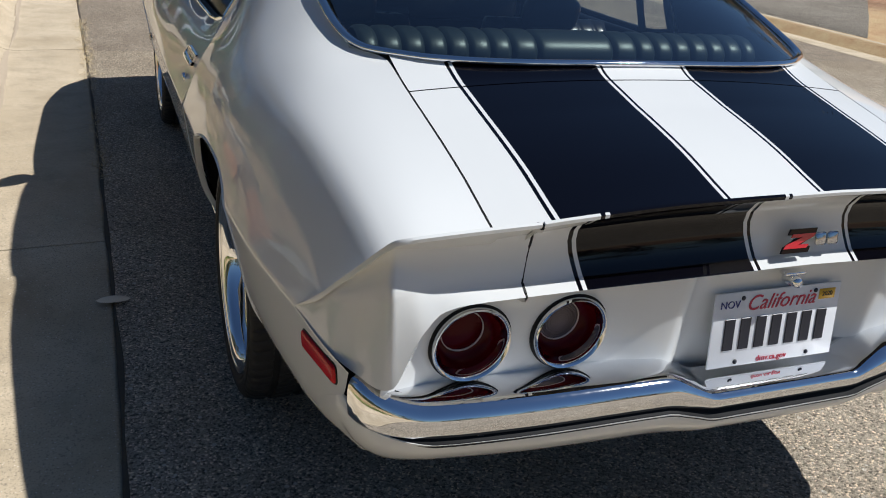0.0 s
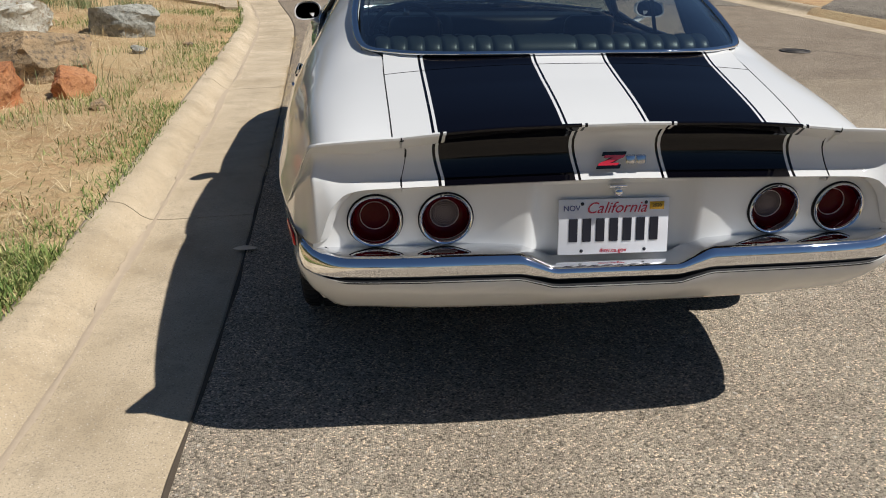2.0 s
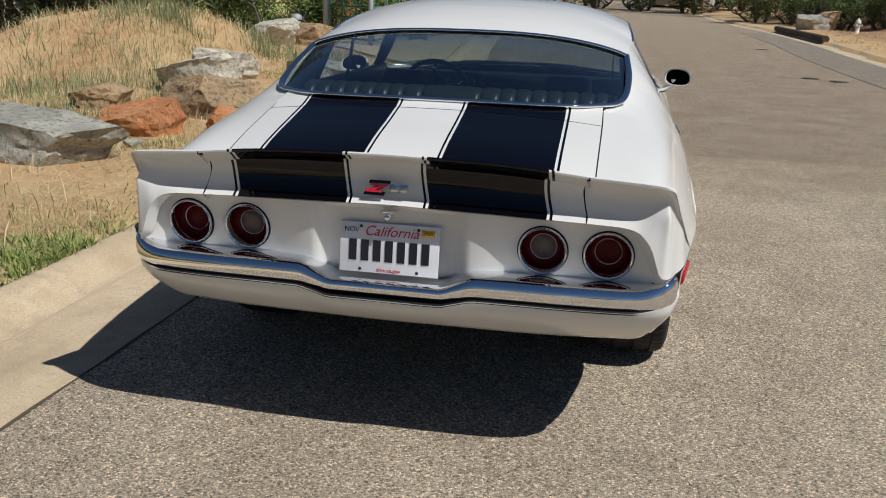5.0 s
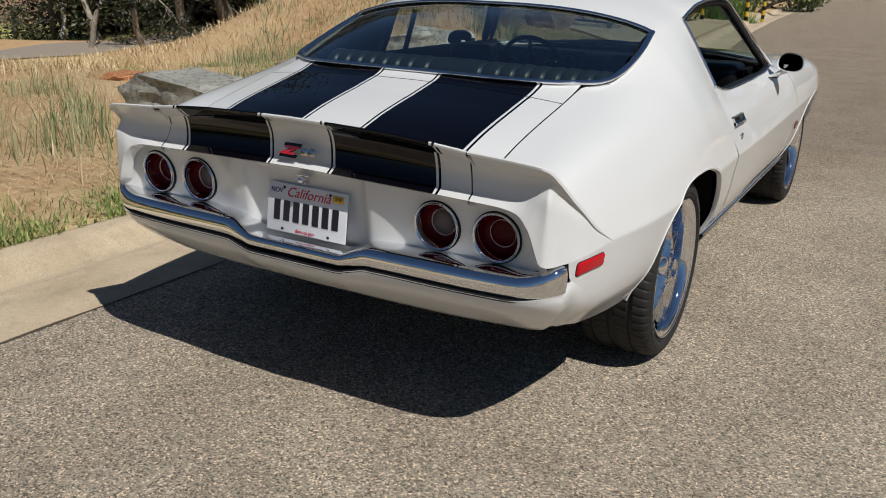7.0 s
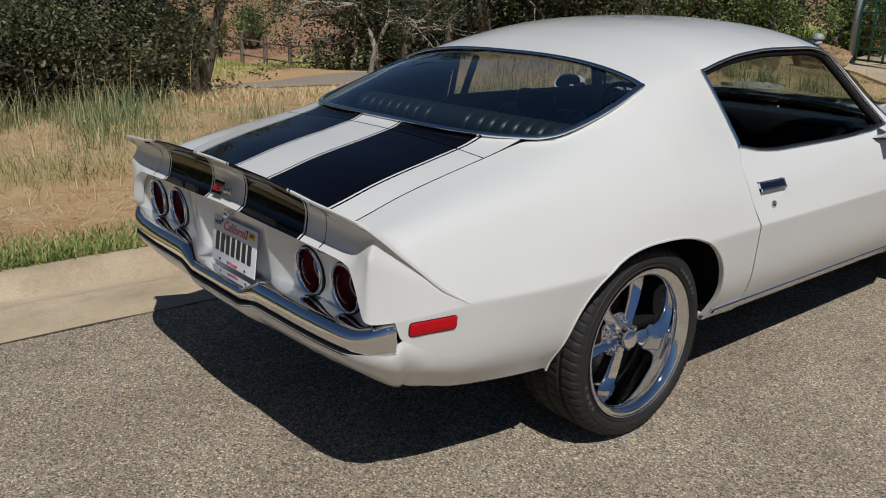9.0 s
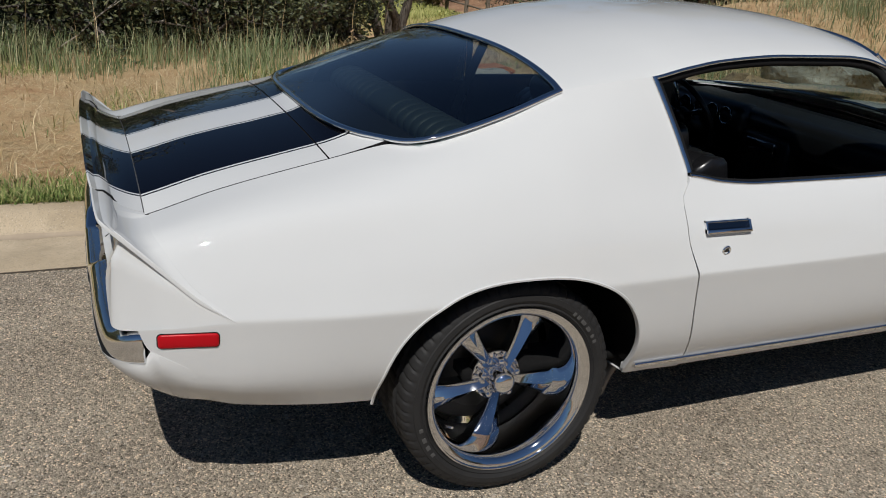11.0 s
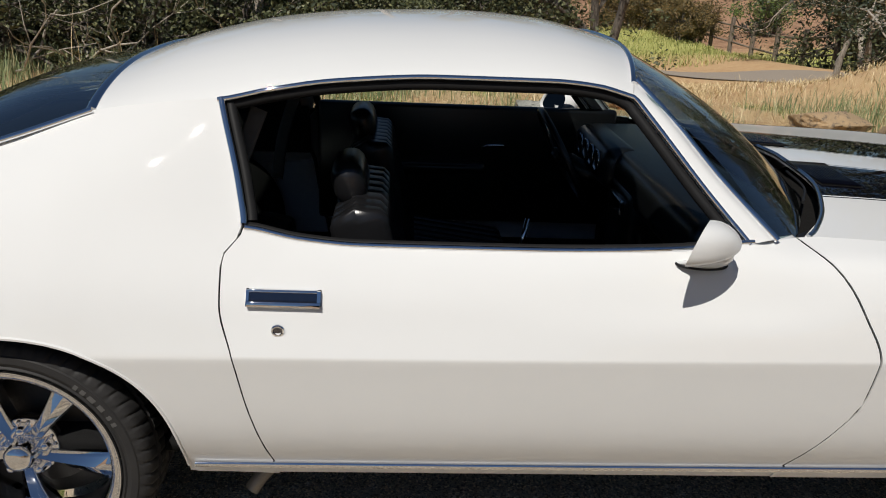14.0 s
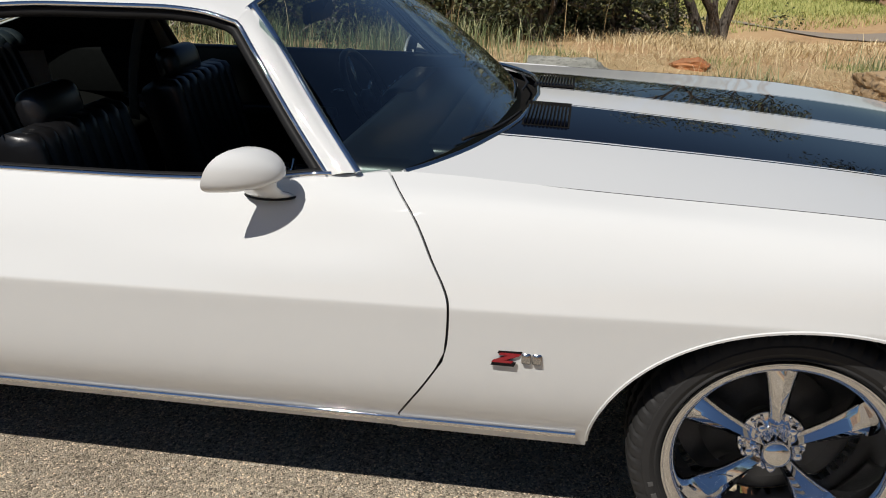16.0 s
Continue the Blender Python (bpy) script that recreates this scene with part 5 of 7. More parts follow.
def land(x, y):
    """The height of the open ground."""
    z = RISE(y)
    left, right = lane(y) - .70 - x, x - ROAD_RIGHT(y) - .45
    if left > 0:
        z += .085 + .05 * bank(0, 2.5, left) - .15 * bank(3.5, 8, left) - bank(6, 13, left) * (.20 + .55 * bank(17, 11, y) * bank(-6, 1, y)) + .16 * noise.noise((x * .35, y * .35, 0)) * bank(.3, 2, left)
        z += 4.5 * bank(26, 70, left) * (0.75 + .5 * noise.noise((x * .03, y * .03, 2)))
        z += .85 * bank(-9.4, -7.6, x) * bank(-4.4, -6.6, x) * bank(5.8, 8.4, y) * bank(13, 9.5, y)
        z -= 1.1 * bank(-16, -23, x) * bank(9, 14, y) * bank(36, 26, y)
        z += .5 * bank(1.5, 4, left) * bank(6, 12, y) * bank(30, 15, y) * .35
    elif right > 0:
        z += .085 + .06 * bank(.3, 2, right) + 6.2 * bank(4.6, 15, right) * bank(8, 17, y) + .12 * noise.noise((x * .5, y * .5, 3)) * bank(.3, 2, right)
        z += 3.0 * bank(12, 40, right)
    else:
        z -= .25
    z += 3.0 * bank(95, 140, y)
    return z


def spread(lo, hi, near, fine, coarse):
    """Grid lines, close together round the car and wide apart far off."""
    out, v = [], lo
    while v < hi:
        out.append(v)
        d = abs(v - near)
        v += fine if d < 9 else min(coarse, fine * (1 + (d - 9) * .22))
    return out + [hi]


gm = mat("dry_ground", (.3, .2, .1), .95)
n = Nodes(gm)
big, mid, fine_ = n.noise(.55, 5), n.noise(4.5, 6, .65), n.noise(60, 5, .7)
soil = n.mix(mid, (.34, .19, .09), (.60, .385, .20))
straw = n.mix(fine_, (.33, .23, .115), (.70, .53, .30))
base = n.mix(n.ramp(n.math("ADD", n.math("MULTIPLY", big, .55), n.math("MULTIPLY", mid, .45)), [(.38, (0, 0, 0)), (.58, (1, 1, 1))]), soil, straw)
# green meadow far to the left of the road, dry bank to its right
sep = n.add("ShaderNodeSeparateXYZ")
n.link(n.co, sep.inputs[0])
far = n.add("ShaderNodeMapRange")
far.inputs["From Min"].default_value, far.inputs["From Max"].default_value = -17.0, -20.0
n.link(n.math("ADD", sep.outputs["X"], n.math("MULTIPLY", big, 3.0)), far.inputs["Value"])
end = n.add("ShaderNodeMapRange")
end.inputs["From Min"].default_value, end.inputs["From Max"].default_value = -30.0, -26.5
n.link(sep.outputs["X"], end.inputs["Value"])
meadow = n.mix(n.noise(1.3, 5), (.24, .29, .07), (.48, .44, .15))
# bare orange soil away from the verge, red-brown cut bank across the road
bare = n.add("ShaderNodeMapRange")
bare.inputs["From Min"].default_value, bare.inputs["From Max"].default_value = -5.0, -7.5
n.link(n.math("ADD", sep.outputs["X"], n.math("MULTIPLY", mid, 2.4)), bare.inputs["Value"])
base = n.mix(n.math("MULTIPLY", bare.outputs[0], .62), base, n.mix(mid, (.38, .215, .10), (.60, .40, .215)))
cut = n.add("ShaderNodeMapRange")
cut.inputs["From Min"].default_value, cut.inputs["From Max"].default_value = 9.6, 10.6
n.link(n.math("ADD", sep.outputs["X"], n.math("MULTIPLY", n.math("SUBTRACT", mid, .5), 3.0)), cut.inputs["Value"])
clay = n.mix(n.ramp(n.noise(1.1, 6, .65), [(.35, (0, 0, 0)), (.65, (1, 1, 1))]), (.20, .105, .055), (.36, .205, .115))
clay = n.mix(n.ramp(n.noise(9, 5, .7), [(.52, (0, 0, 0)), (.66, (1, 1, 1))]), clay, (.44, .29, .18))
hill = n.add("ShaderNodeMapRange")
hill.inputs["From Min"].default_value, hill.inputs["From Max"].default_value = -28.5, -31.0
n.link(n.math("ADD", sep.outputs["X"], n.math("MULTIPLY", n.math("SUBTRACT", mid, .5), 4.0)), hill.inputs["Value"])
base = n.mix(n.math("MAXIMUM", cut.outputs[0], hill.outputs[0]), base, clay)
n.color(n.mix(n.math("MULTIPLY", far.outputs[0], end.outputs[0]), base, meadow))
n.bump(n.math("ADD", mid, n.math("MULTIPLY", fine_, .5)), .8, .03)

gx, gy = spread(-150, 130, -3, .22, 8), spread(-110, 190, 2, .28, 8)
gv = [(x, y, land(x, y)) for y in gy for x in gx]
gf = [(j * len(gx) + i, j * len(gx) + i + 1, (j + 1) * len(gx) + i + 1, (j + 1) * len(gx) + i) for j in range(len(gy) - 1) for i in range(len(gx) - 1)]
ground = smooth(part("ground", (gv, gf), gm), 80)
tagged(ground, "dry sandy ground with straw and patches of green", "ground", kind="structure")


def asphalt(name, dark, light, stone, grain, rough=.9, tint=0.5, edge=None):
    m = mat(name, dark, rough, spec=.15)
    n = Nodes(m)
    cloud, patchy = n.noise(.45, 5), n.noise(7, 5)
    col = n.mix(n.math("ADD", n.math("MULTIPLY", cloud, .6), n.math("MULTIPLY", patchy, .4)), dark, light)
    cell = n.add("ShaderNodeTexVoronoi")
    cell.inputs["Scale"].default_value = grain
    n.link(n.co, cell.inputs["Vector"])
    pick = n.add("ShaderNodeSeparateColor")
    n.link(cell.outputs["Color"], pick.inputs[0])
    grit = n.ramp(pick.outputs[0], [(0.0, (.33, .32, .305)), (.18, (.68, .66, .63)), (.42, (1.0, .975, .94)), (.7, (1.19, 1.165, 1.12)), (.88, (1.55, 1.49, 1.41)), (.96, stone), (1.0, stone)])
    col = n.mix(1.0, col, grit, "MULTIPLY")
    pits = n.ramp(n.noise(grain * 1.3, 3, .7), [(.34, (.30, .30, .30)), (.42, (1, 1, 1))])
    col = n.mix(.8, col, n.mix(1.0, col, pits, "MULTIPLY"))
    # pale and dark stones that lie proud here and there, and larger worn patches
    for size, share, shade in ((48, .08, (.76, .70, .61)), (80, .14, (.66, .60, .52)), (62, .09, (.08, .07, .06))):
        lump = n.add("ShaderNodeTexVoronoi")
        lump.inputs["Scale"].default_value = size
        n.link(n.co, lump.inputs["Vector"])
        part_ = n.add("ShaderNodeSeparateColor")
        n.link(lump.outputs["Color"], part_.inputs[0])
        near = n.math("LESS_THAN", n.math("ADD", lump.outputs["Distance"], n.math("MULTIPLY", part_.outputs[1], .18)), .36)
        col = n.mix(n.math("MULTIPLY", n.math("MULTIPLY", near, n.math("LESS_THAN", part_.outputs[0], share)), tint * 1.5), col, shade)
    worn = n.ramp(n.noise(1.7, 6, .62), [(.40, (.90, .89, .88)), (.62, (1.08, 1.08, 1.07))])
    col = n.mix(1.0, col, worn, "MULTIPLY")
    if edge:
        # the chip coat thins out towards its end
        sep = n.add("ShaderNodeSeparateXYZ")
        n.link(n.co, sep.inputs[0])
        fade = n.add("ShaderNodeMapRange")
        fade.inputs["From Min"].default_value, fade.inputs["From Max"].default_value = 3.5, 5.3
        n.link(n.math("ADD", sep.outputs["Y"], n.math("MULTIPLY", n.noise(2.2, 6, .65), 1.5)), fade.inputs["Value"])
        col = n.mix(fade.outputs[0], col, n.mix(1.0, col, edge, "MULTIPLY"))
    n.color(col)
    n.bump(n.math("SUBTRACT", n.math("MULTIPLY", n.noise(grain * .8, 4, .7), 1.0), n.math("MULTIPLY", cell.outputs["Distance"], .8)), 1.0, .008)
    return m


NEAR_ASPHALT = asphalt("chip_asphalt", (.375, .325, .260), (.475, .415, .337), (2.3, 2.2, 2.05), 175, edge=(.80, .775, .745))
FAR_ASPHALT = asphalt("worn_asphalt", (.280, .234, .185), (.338, .286, .228), (1.5, 1.45, 1.4), 150)
DARK_ASPHALT = asphalt("dark_asphalt", (.225, .205, .178), (.27, .246, .212), (1.7, 1.6, 1.5), 120)


def road_sheet(name, y0, y1, step, material, lift=0.0, a=None, b=None):
    rows = []
    for y in np.linspace(y0, y1, max(2, int((y1 - y0) / step))):
        l, r = (a or lane)(y), (b or ROAD_RIGHT)(y)
        rows.append([Vector((l + (r - l) * k / 10, y, RISE(y) + lift)) for k in range(11)])
    bm = bmesh.new()
    grid(bm, rows)
    flange(bm, .06, lambda c: Vector((0, 0, -1)))
    return part(name, bm, material)


road = tagged(road_sheet("road", -60, 4.72, .5, NEAR_ASPHALT), "grey chip-seal asphalt road with pale stones", "road", kind="structure")
tagged(road_sheet("road_far", 4.30, 100.3, .5, FAR_ASPHALT, -.004), "smoother tan-grey worn asphalt road", "road", kind="structure")
tagged(road_sheet("road_strip", 12.4, 40, .5, DARK_ASPHALT, .004, lambda y: ROAD_RIGHT(y) - 1.45 * bank(12.2, 12.9, y), lambda y: ROAD_RIGHT(y) - .02), "darker asphalt strip along the kerb", "road", kind="structure")

CONCRETE = mat("weathered_concrete", (.5, .45, .37), .9)
n = Nodes(CONCRETE)
stain, speck = n.noise(1.6, 6, .6), n.noise(150, 4, .75)
c = n.mix(n.ramp(stain, [(.3, (0, 0, 0)), (.7, (1, 1, 1))]), (.42, .33, .215), (.66, .545, .39))
c = n.mix(n.ramp(n.noise(5.5, 7, .7), [(.50, (0, 0, 0)), (.70, (.55, .55, .55))]), c, (.33, .265, .18))
c = n.mix(n.ramp(speck, [(.36, (1, 1, 1)), (.47, (0, 0, 0))]), c, (.30, .25, .185))
c = n.mix(n.ramp(n.voronoi(70, out="Distance"), [(.10, (1, 1, 1)), (.16, (0, 0, 0))]), c, (.76, .68, .56))
n.color(n.mix(n.math("MULTIPLY", n.random(), .35), c, n.mix(1.0, c, (.78, .76, .72), "MULTIPLY")))
n.bump(n.math("ADD", speck, stain), .5, .004)

SECTION = [(-.004, -.06), (-.006, -.004), (-.02, .0), (-.25, -.008), (-.46, -.016), (-.53, -.010), (-.57, .010), (-.61, .048), (-.645, .075), (-.68, .086), (-.74, .090), (-.765, .088), (-.772, .02)]


def kerb_run(name, edge, sign, y0, y1, slab, label):
    run = thing(name, (edge(0), 0, 0), label, "kerb", kind="structure")
    k = y0
    while k < y1:
        rows = []
        for y in np.linspace(k + .005, k + slab - .005, 9):
            wob = .004 * noise.noise((y * .8, sign, 0))
            rows.append([Vector((edge(y) + sign * -dx, y, RISE(y) + dz + wob)) for dx, dz in SECTION])
        bm = bmesh.new()
        grid(bm, rows, sign < 0)
        flange(bm, .03, lambda c: Vector((0, 0, -1)))
        part("kerb_slab", bm, CONCRETE, run)
        k += slab
    return run


kerb_run("kerb_near", lane, -1, -28.18, 42, 3.66, "weathered concrete gutter with a low rolled kerb")
kerb_run("kerb_opposite", ROAD_RIGHT, 1, -28.18, 60, 3.66, "weathered concrete gutter with a low rolled kerb")
# grey dirt along the foot of the rolled kerb
DIRT = grained("gutter_dirt", (.36, .285, .205), (.50, .405, .295), 26, .95, .5, .003, fine=190)
bm = bmesh.new()
rows = []
for y in np.linspace(-9, 13.5, 420):
    w = .016 + .020 * noise.noise((y * 1.1, 3, 0)) + .012 * noise.noise((y * 7, 5, 0)) + .006 * noise.noise((y * 23, 5, 2))
    m = -.505 + .02 * noise.noise((y * .8, 8, 0))
    rows.append([Vector((lane(y) + m + d * max(.004, w), y, RISE(y) - .0085 + (.012 * max(0, -d)) * (m + d * w < -.52) - .004 * abs(d))) for d in (-1, -.4, .3, 1)])
grid(bm, rows)
tagged(part("gutter_dirt", bm, DIRT), "grey dirt washed along the gutter", "dirt", kind="stuff")
# dirt and dry bits along the seam between gutter and asphalt
CRACK = grained("seam_dirt", (.05, .04, .03), (.12, .09, .06), 20, .95, .5, .004)
bm = bmesh.new()
rows = []
for y in np.arange(-8, 14, .06):
    w = .007 + .006 * noise.noise((y * 3, 0, 0))
    x = lane(y) + .006 * noise.noise((y * 2.2, 5, 0))
    rows.append([Vector((x - w, y, RISE(y) + .0035)), Vector((x + w, y, RISE(y) + .0035))])
grid(bm, rows, True)
tagged(part("seam_dirt", bm, CRACK), "dark dirt in the seam beside the gutter", "dirt", kind="structure")


def crack(name, pts, w):
    bm = bmesh.new()
    p = path3([(x, y, 0) for x, y in pts], 60)
    rows = []
    for i, q in enumerate(p):
        d = (p[min(i + 1, 59)] - p[max(i - 1, 0)]).normalized()
        s = Vector((d.y, -d.x, 0)) * w * (.6 + .8 * random.random())
        j = Vector((noise.noise((i * .6, w * 99, 0)), noise.noise((i * .6, 7, w)), 0)) * .02
        z = Vector((0, 0, RISE(q.y) + .0045))
        rows.append([q + s + j + z, q - s + j + z])
    grid(bm, rows)
    return tagged(part(name, bm, CRACK), "thin dark crack in the asphalt", "crack", kind="structure")


crack("road_crack", [(4.2, 7.1), (4.9, 6.6), (5.6, 5.4), (6.2, 5.0)], .008)
crack("road_crack", [(-1.15, -1.55), (-.75, -1.72), (-.45, -1.95), (-.2, -2.4)], .005)
crack("road_crack", [(1.0, 7.9), (2.6, 7.7), (4.3, 7.2)], .006)
IRON = grained("cast_iron", (.05, .045, .04), (.10, .09, .08), 30, .6, .6, .003, .6)
for mx, my, r in ((4.18, 7.56, .17), (4.60, 6.64, .18), (4.33, 14.4, .16), (4.73, 13.9, .16), (5.0, 24.9, .18)):
    cover = lathe([(0, .010), (r * .55, .010), (r * .56, .006), (r * .80, .006), (r * .82, .010), (r * .98, .010), (r, 0)], 32, "z")
    tagged(part("manhole_cover", moved(cover, pose(mx, my, RISE(my)))  , IRON), "dark round iron cover set in the asphalt", "manhole cover", "covers in the road")


# ---- rocks ----
def stone_mat(name, a, b, c, lichen=0.0):
    m = mat(name, a, .88)
    n = Nodes(m)
    p, q = n.noise(2.6, 6, .6), n.noise(22, 6, .7)
    col = n.mix(n.ramp(p, [(.36, (0, 0, 0)), (.62, (1, 1, 1))]), a, b)
    col = n.mix(n.ramp(q, [(.50, (0, 0, 0)), (.66, (1, 1, 1))]), col, c)
    n.color(col)
    n.bump(n.math("ADD", n.math("MULTIPLY", n.noise(6, 8, .7), 1.5), q), .9, .03)
    return m


GREY_STONE = stone_mat("grey_stone", (.30, .30, .26), (.46, .45, .39), (.15, .15, .13))
PALE_STONE = stone_mat("pale_stone", (.46, .45, .39), (.64, .62, .53), (.30, .22, .13))
TAN_STONE = stone_mat("tan_stone", (.30, .22, .13), (.46, .32, .18), (.12, .10, .08))
RED_STONE = stone_mat("red_stone", (.46, .17, .06), (.54, .26, .12), (.28, .11, .05))


def rock(at, size, turn, seed, material, label, sink=.12):
    """A quarried block: flat top and split sides, ledges along its bedding, chipped edges."""
    bm = bmesh.new()
    bmesh.ops.create_icosphere(bm, subdivisions=5, radius=1)
    rng = random.Random(seed)
    sides = rng.choice((5, 6, 6, 7))
    turn0 = rng.uniform(0, math.tau)
    cuts = []
    for k in range(sides):
        a = turn0 + math.tau * (k + rng.uniform(-.28, .28)) / sides
        cuts.append((Vector((math.cos(a), math.sin(a), rng.uniform(-.62, .12))).normalized(), rng.uniform(.60, .80)))
    cuts += [(Vector((rng.uniform(-.30, .30), rng.uniform(-.30, .30), 1)).normalized(), rng.uniform(.46, .60))]
    cuts += [(Vector((rng.uniform(-1, 1), rng.uniform(-1, 1), rng.uniform(.5, .9))).normalized(), rng.uniform(.66, .80)) for _ in range(3)]
    for v in bm.verts:
        p = v.co * 1.15
        for d, h in cuts:
            over = p.dot(d) - h
            if over > 0:
                p -= d * over * .97
        q = p * 2.1 + Vector((seed * 7.1, 0, 0))
        ledge = noise.noise(Vector((seed * 3.3 + q.y * .3, q.x * .45, p.z * 3.4)))
        out = Vector((p.x, p.y, .15 * p.z)).normalized()
        p += out * (.030 * max(-1.0, min(1.0, ledge * 9)) * max(0, 1 - abs(p.z) * .6))
        p += v.co.normalized() * (.05 * noise.noise(q) + .035 * noise.noise(q * 2.7) + .022 * noise.noise(q * 7) + .010 * noise.noise(q * 16))
        v.co = p
    s = Matrix.Diagonal((size[0] / 1.85, size[1] / 1.8, size[2] / 1.15, 1))
    z = land(at[0], at[1])
    moved(bm, Matrix.Translation((at[0], at[1], z + size[2] * .42 - sink * size[2])) @ Matrix.Rotation(radians(turn), 4, "Z") @ s)
    for f in bm.faces:
        f.smooth = True
    ob = part("boulder", bm, material)
    smooth(ob, 24)
    return tagged(ob, label, "boulder", "boulders on the verge")


rock((-4.3, 6.25), (1.0, .75, .50), 20, 1, PALE_STONE, "large pale grey slab on dry grass")
rock((-3.52, 4.9), (.95, .70, .46), 8, 2, TAN_STONE, "rough brown block with an orange-stained top")
rock((-3.45, 7.85), (1.0, .62, .42), -16, 3, GREY_STONE, "flat-topped grey boulder on the dry verge")
rock((-3.5, 3.62), (.82, .52, .34), 30, 4, RED_STONE, "orange-red boulder half hidden in straw")
rock((-2.92, 4.0), (.44, .27, .24), 50, 5, RED_STONE, "small rust-red rock beside a block")
rock((-3.62, 2.17), (1.25, .85, .42), 17, 6, GREY_STONE, "wide grey boulder in the weeds")
rock((-5.5, 11.4), (.95, .7, .48), 0, 7, PALE_STONE, "pale slab among tufts of grass")
rock((-4.65, 7.6), (1.0, .7, .42), 40, 8, PALE_STONE, "pale block with rusty stains behind the verge")
rock((-5.45, 13.5), (1.0, .7, .5), 10, 9, TAN_STONE, "tan boulder near the gate")
rock((-7.3, 12.9), (1.7, .7, .28), 70, 10, PALE_STONE, "long pale slab in dry grass")
rock((-5.9, 3.25), (.62, .4, .14), 15, 11, RED_STONE, "low orange-brown rock behind the verge", .45)
rock((-4.62, 4.68), (.78, .52, .26), 80, 12, TAN_STONE, "mottled rock with rust stains in dry grass")
rock((10.0, 43.0), (1.7, 1.2, .85), 10, 13, GREY_STONE, "dark grey boulder beside the road")
rock((10.9, 44.0), (1.5, 1.1, 1.1), 60, 14, TAN_STONE, "brown boulder beside the road")
rock((10.2, 18.4), (.6, .5, .26), 30, 15, TAN_STONE, "small brown rock on the bank")
for k, (x, y, d) in enumerate(((8.3, 15.6, .30), (9.6, 16.6, .24), (10.1, 20.3, .36), (8.2, 17.9, .26), (11.2, 19.5, .3), (9.0, 19.0, .2), (8.6, 14.4, .22), (-2.55, 3.4, .16), (-2.9, 6.3, .20), (-2.5, 6.9, .12), (-3.2, 2.9, .15))):
    rock((x, y), (d, d * .75, d * .5), k * 40, 30 + k, TAN_STONE if k % 2 else GREY_STONE, "small loose stone on dry ground")


# ---- grass and weeds ----
def blade_mat(name, a, b, c):
    m = mat(name, a, .75)
    n = Nodes(m)
    n.color(n.ramp(n.island(), [(0, a), (.5, b), (1, c)]))
    return m


STRAW = blade_mat("straw", (.27, .185, .085), (.54, .405, .21), (.80, .67, .43))
GREENGRASS = blade_mat("green_grass", (.08, .135, .026), (.17, .235, .05), (.44, .42, .17))
WEED = blade_mat("grey_green_weed", (.09, .135, .05), (.18, .225, .095), (.40, .37, .21))


def blades(name, spots, length, width, lean, material, label, rng, curl=.3):
    """Grass: two-joint blades at the given places."""
    v, f = [], []
    for x, y in spots:
        z = land(x, y) - .004
        a, l = rng.uniform(0, math.tau), rng.uniform(*length)
        tilt = rng.uniform(*lean)
        dx, dy = math.cos(a), math.sin(a)
        w = rng.uniform(.6, 1.3) * width
        px, py = -dy * w, dx * w
        m1 = (x + dx * l * .5 * math.sin(tilt), y + dy * l * .5 * math.sin(tilt), z + l * .55 * math.cos(tilt))
        t2 = min(1.55, tilt + curl)
        tip = (m1[0] + dx * l * .5 * math.sin(t2), m1[1] + dy * l * .5 * math.sin(t2), max(z + .006, m1[2] + l * .5 * math.cos(t2)))
        i = len(v)
        v += [(x - px, y - py, z), (x + px, y + py, z), (m1[0] + px * .8, m1[1] + py * .8, m1[2]), (m1[0] - px * .8, m1[1] - py * .8, m1[2]), tip]
        f += [(i, i + 1, i + 2, i + 3), (i + 3, i + 2, i + 4)]
    return tagged(part(name, (v, f), material), label, "grass", kind="stuff")


rng = random.Random(5)


def scatter(n, x0, x1, y0, y1, keep):
    """Random places left of the kerb; x counts from its back edge outwards."""
    out = []
    while len(out) < n:
        y, d = rng.uniform(y0, y1), rng.uniform(x0, x1)
        x = lane(y) - .775 - d
        if 14.2 < y < 26 and keep is not None and d < 9:
            continue
        if keep is None or rng.random() < keep(x, y, d):
            out.append((x, y))
    return out


patchy = lambda s, o, lo=.0: (lambda x, y, d: max(lo, min(1, .5 + 1.9 * noise.noise((x * s, y * s, o)))))
blades("straw_verge", scatter(110000, .1, 4.6, -7, 14, patchy(.9, 1, .30)), (.06, .24), .0017, (1.15, 1.52), STRAW, "flattened dry straw on the verge", rng)
blades("dry_tufts", scatter(5000, .25, 6.5, -9, 14, patchy(1.6, 4)), (.08, .22), .0028, (.1, .8), STRAW, "upright dry grass tufts", rng)
blades("green_edge", scatter(10000, -.05, .62, -7, 13, lambda x, y, d: max(.05, min(1, .36 + 2.2 * noise.noise((x * .9, y * 1.1, 9)) + .8 * noise.noise((x * 4, y * 4, 19)))) * (1 - d / .64)), (.018, .080), .0032, (.3, 1.2), GREENGRASS, "green grass along the kerb", rng)
blades("green_strip", scatter(9000, -.03, .48, -4.2, .4, lambda x, y, d: max(.15, min(1, .75 + 1.6 * noise.noise((x * 1.4, y * 1.6, 13)))) * (1 - d / .5)), (.03, .09), .0036, (.2, 1.1), GREENGRASS, "lush green grass strip along the kerb", rng)
seam = []
while len(seam) < 900:
    y = rng.uniform(1.8, 8.5)
    if noise.noise((y * 1.7, 3.3, 0)) > -.05:
        seam.append((lane(y) + rng.gauss(0, .025), y))
v, f = [], []
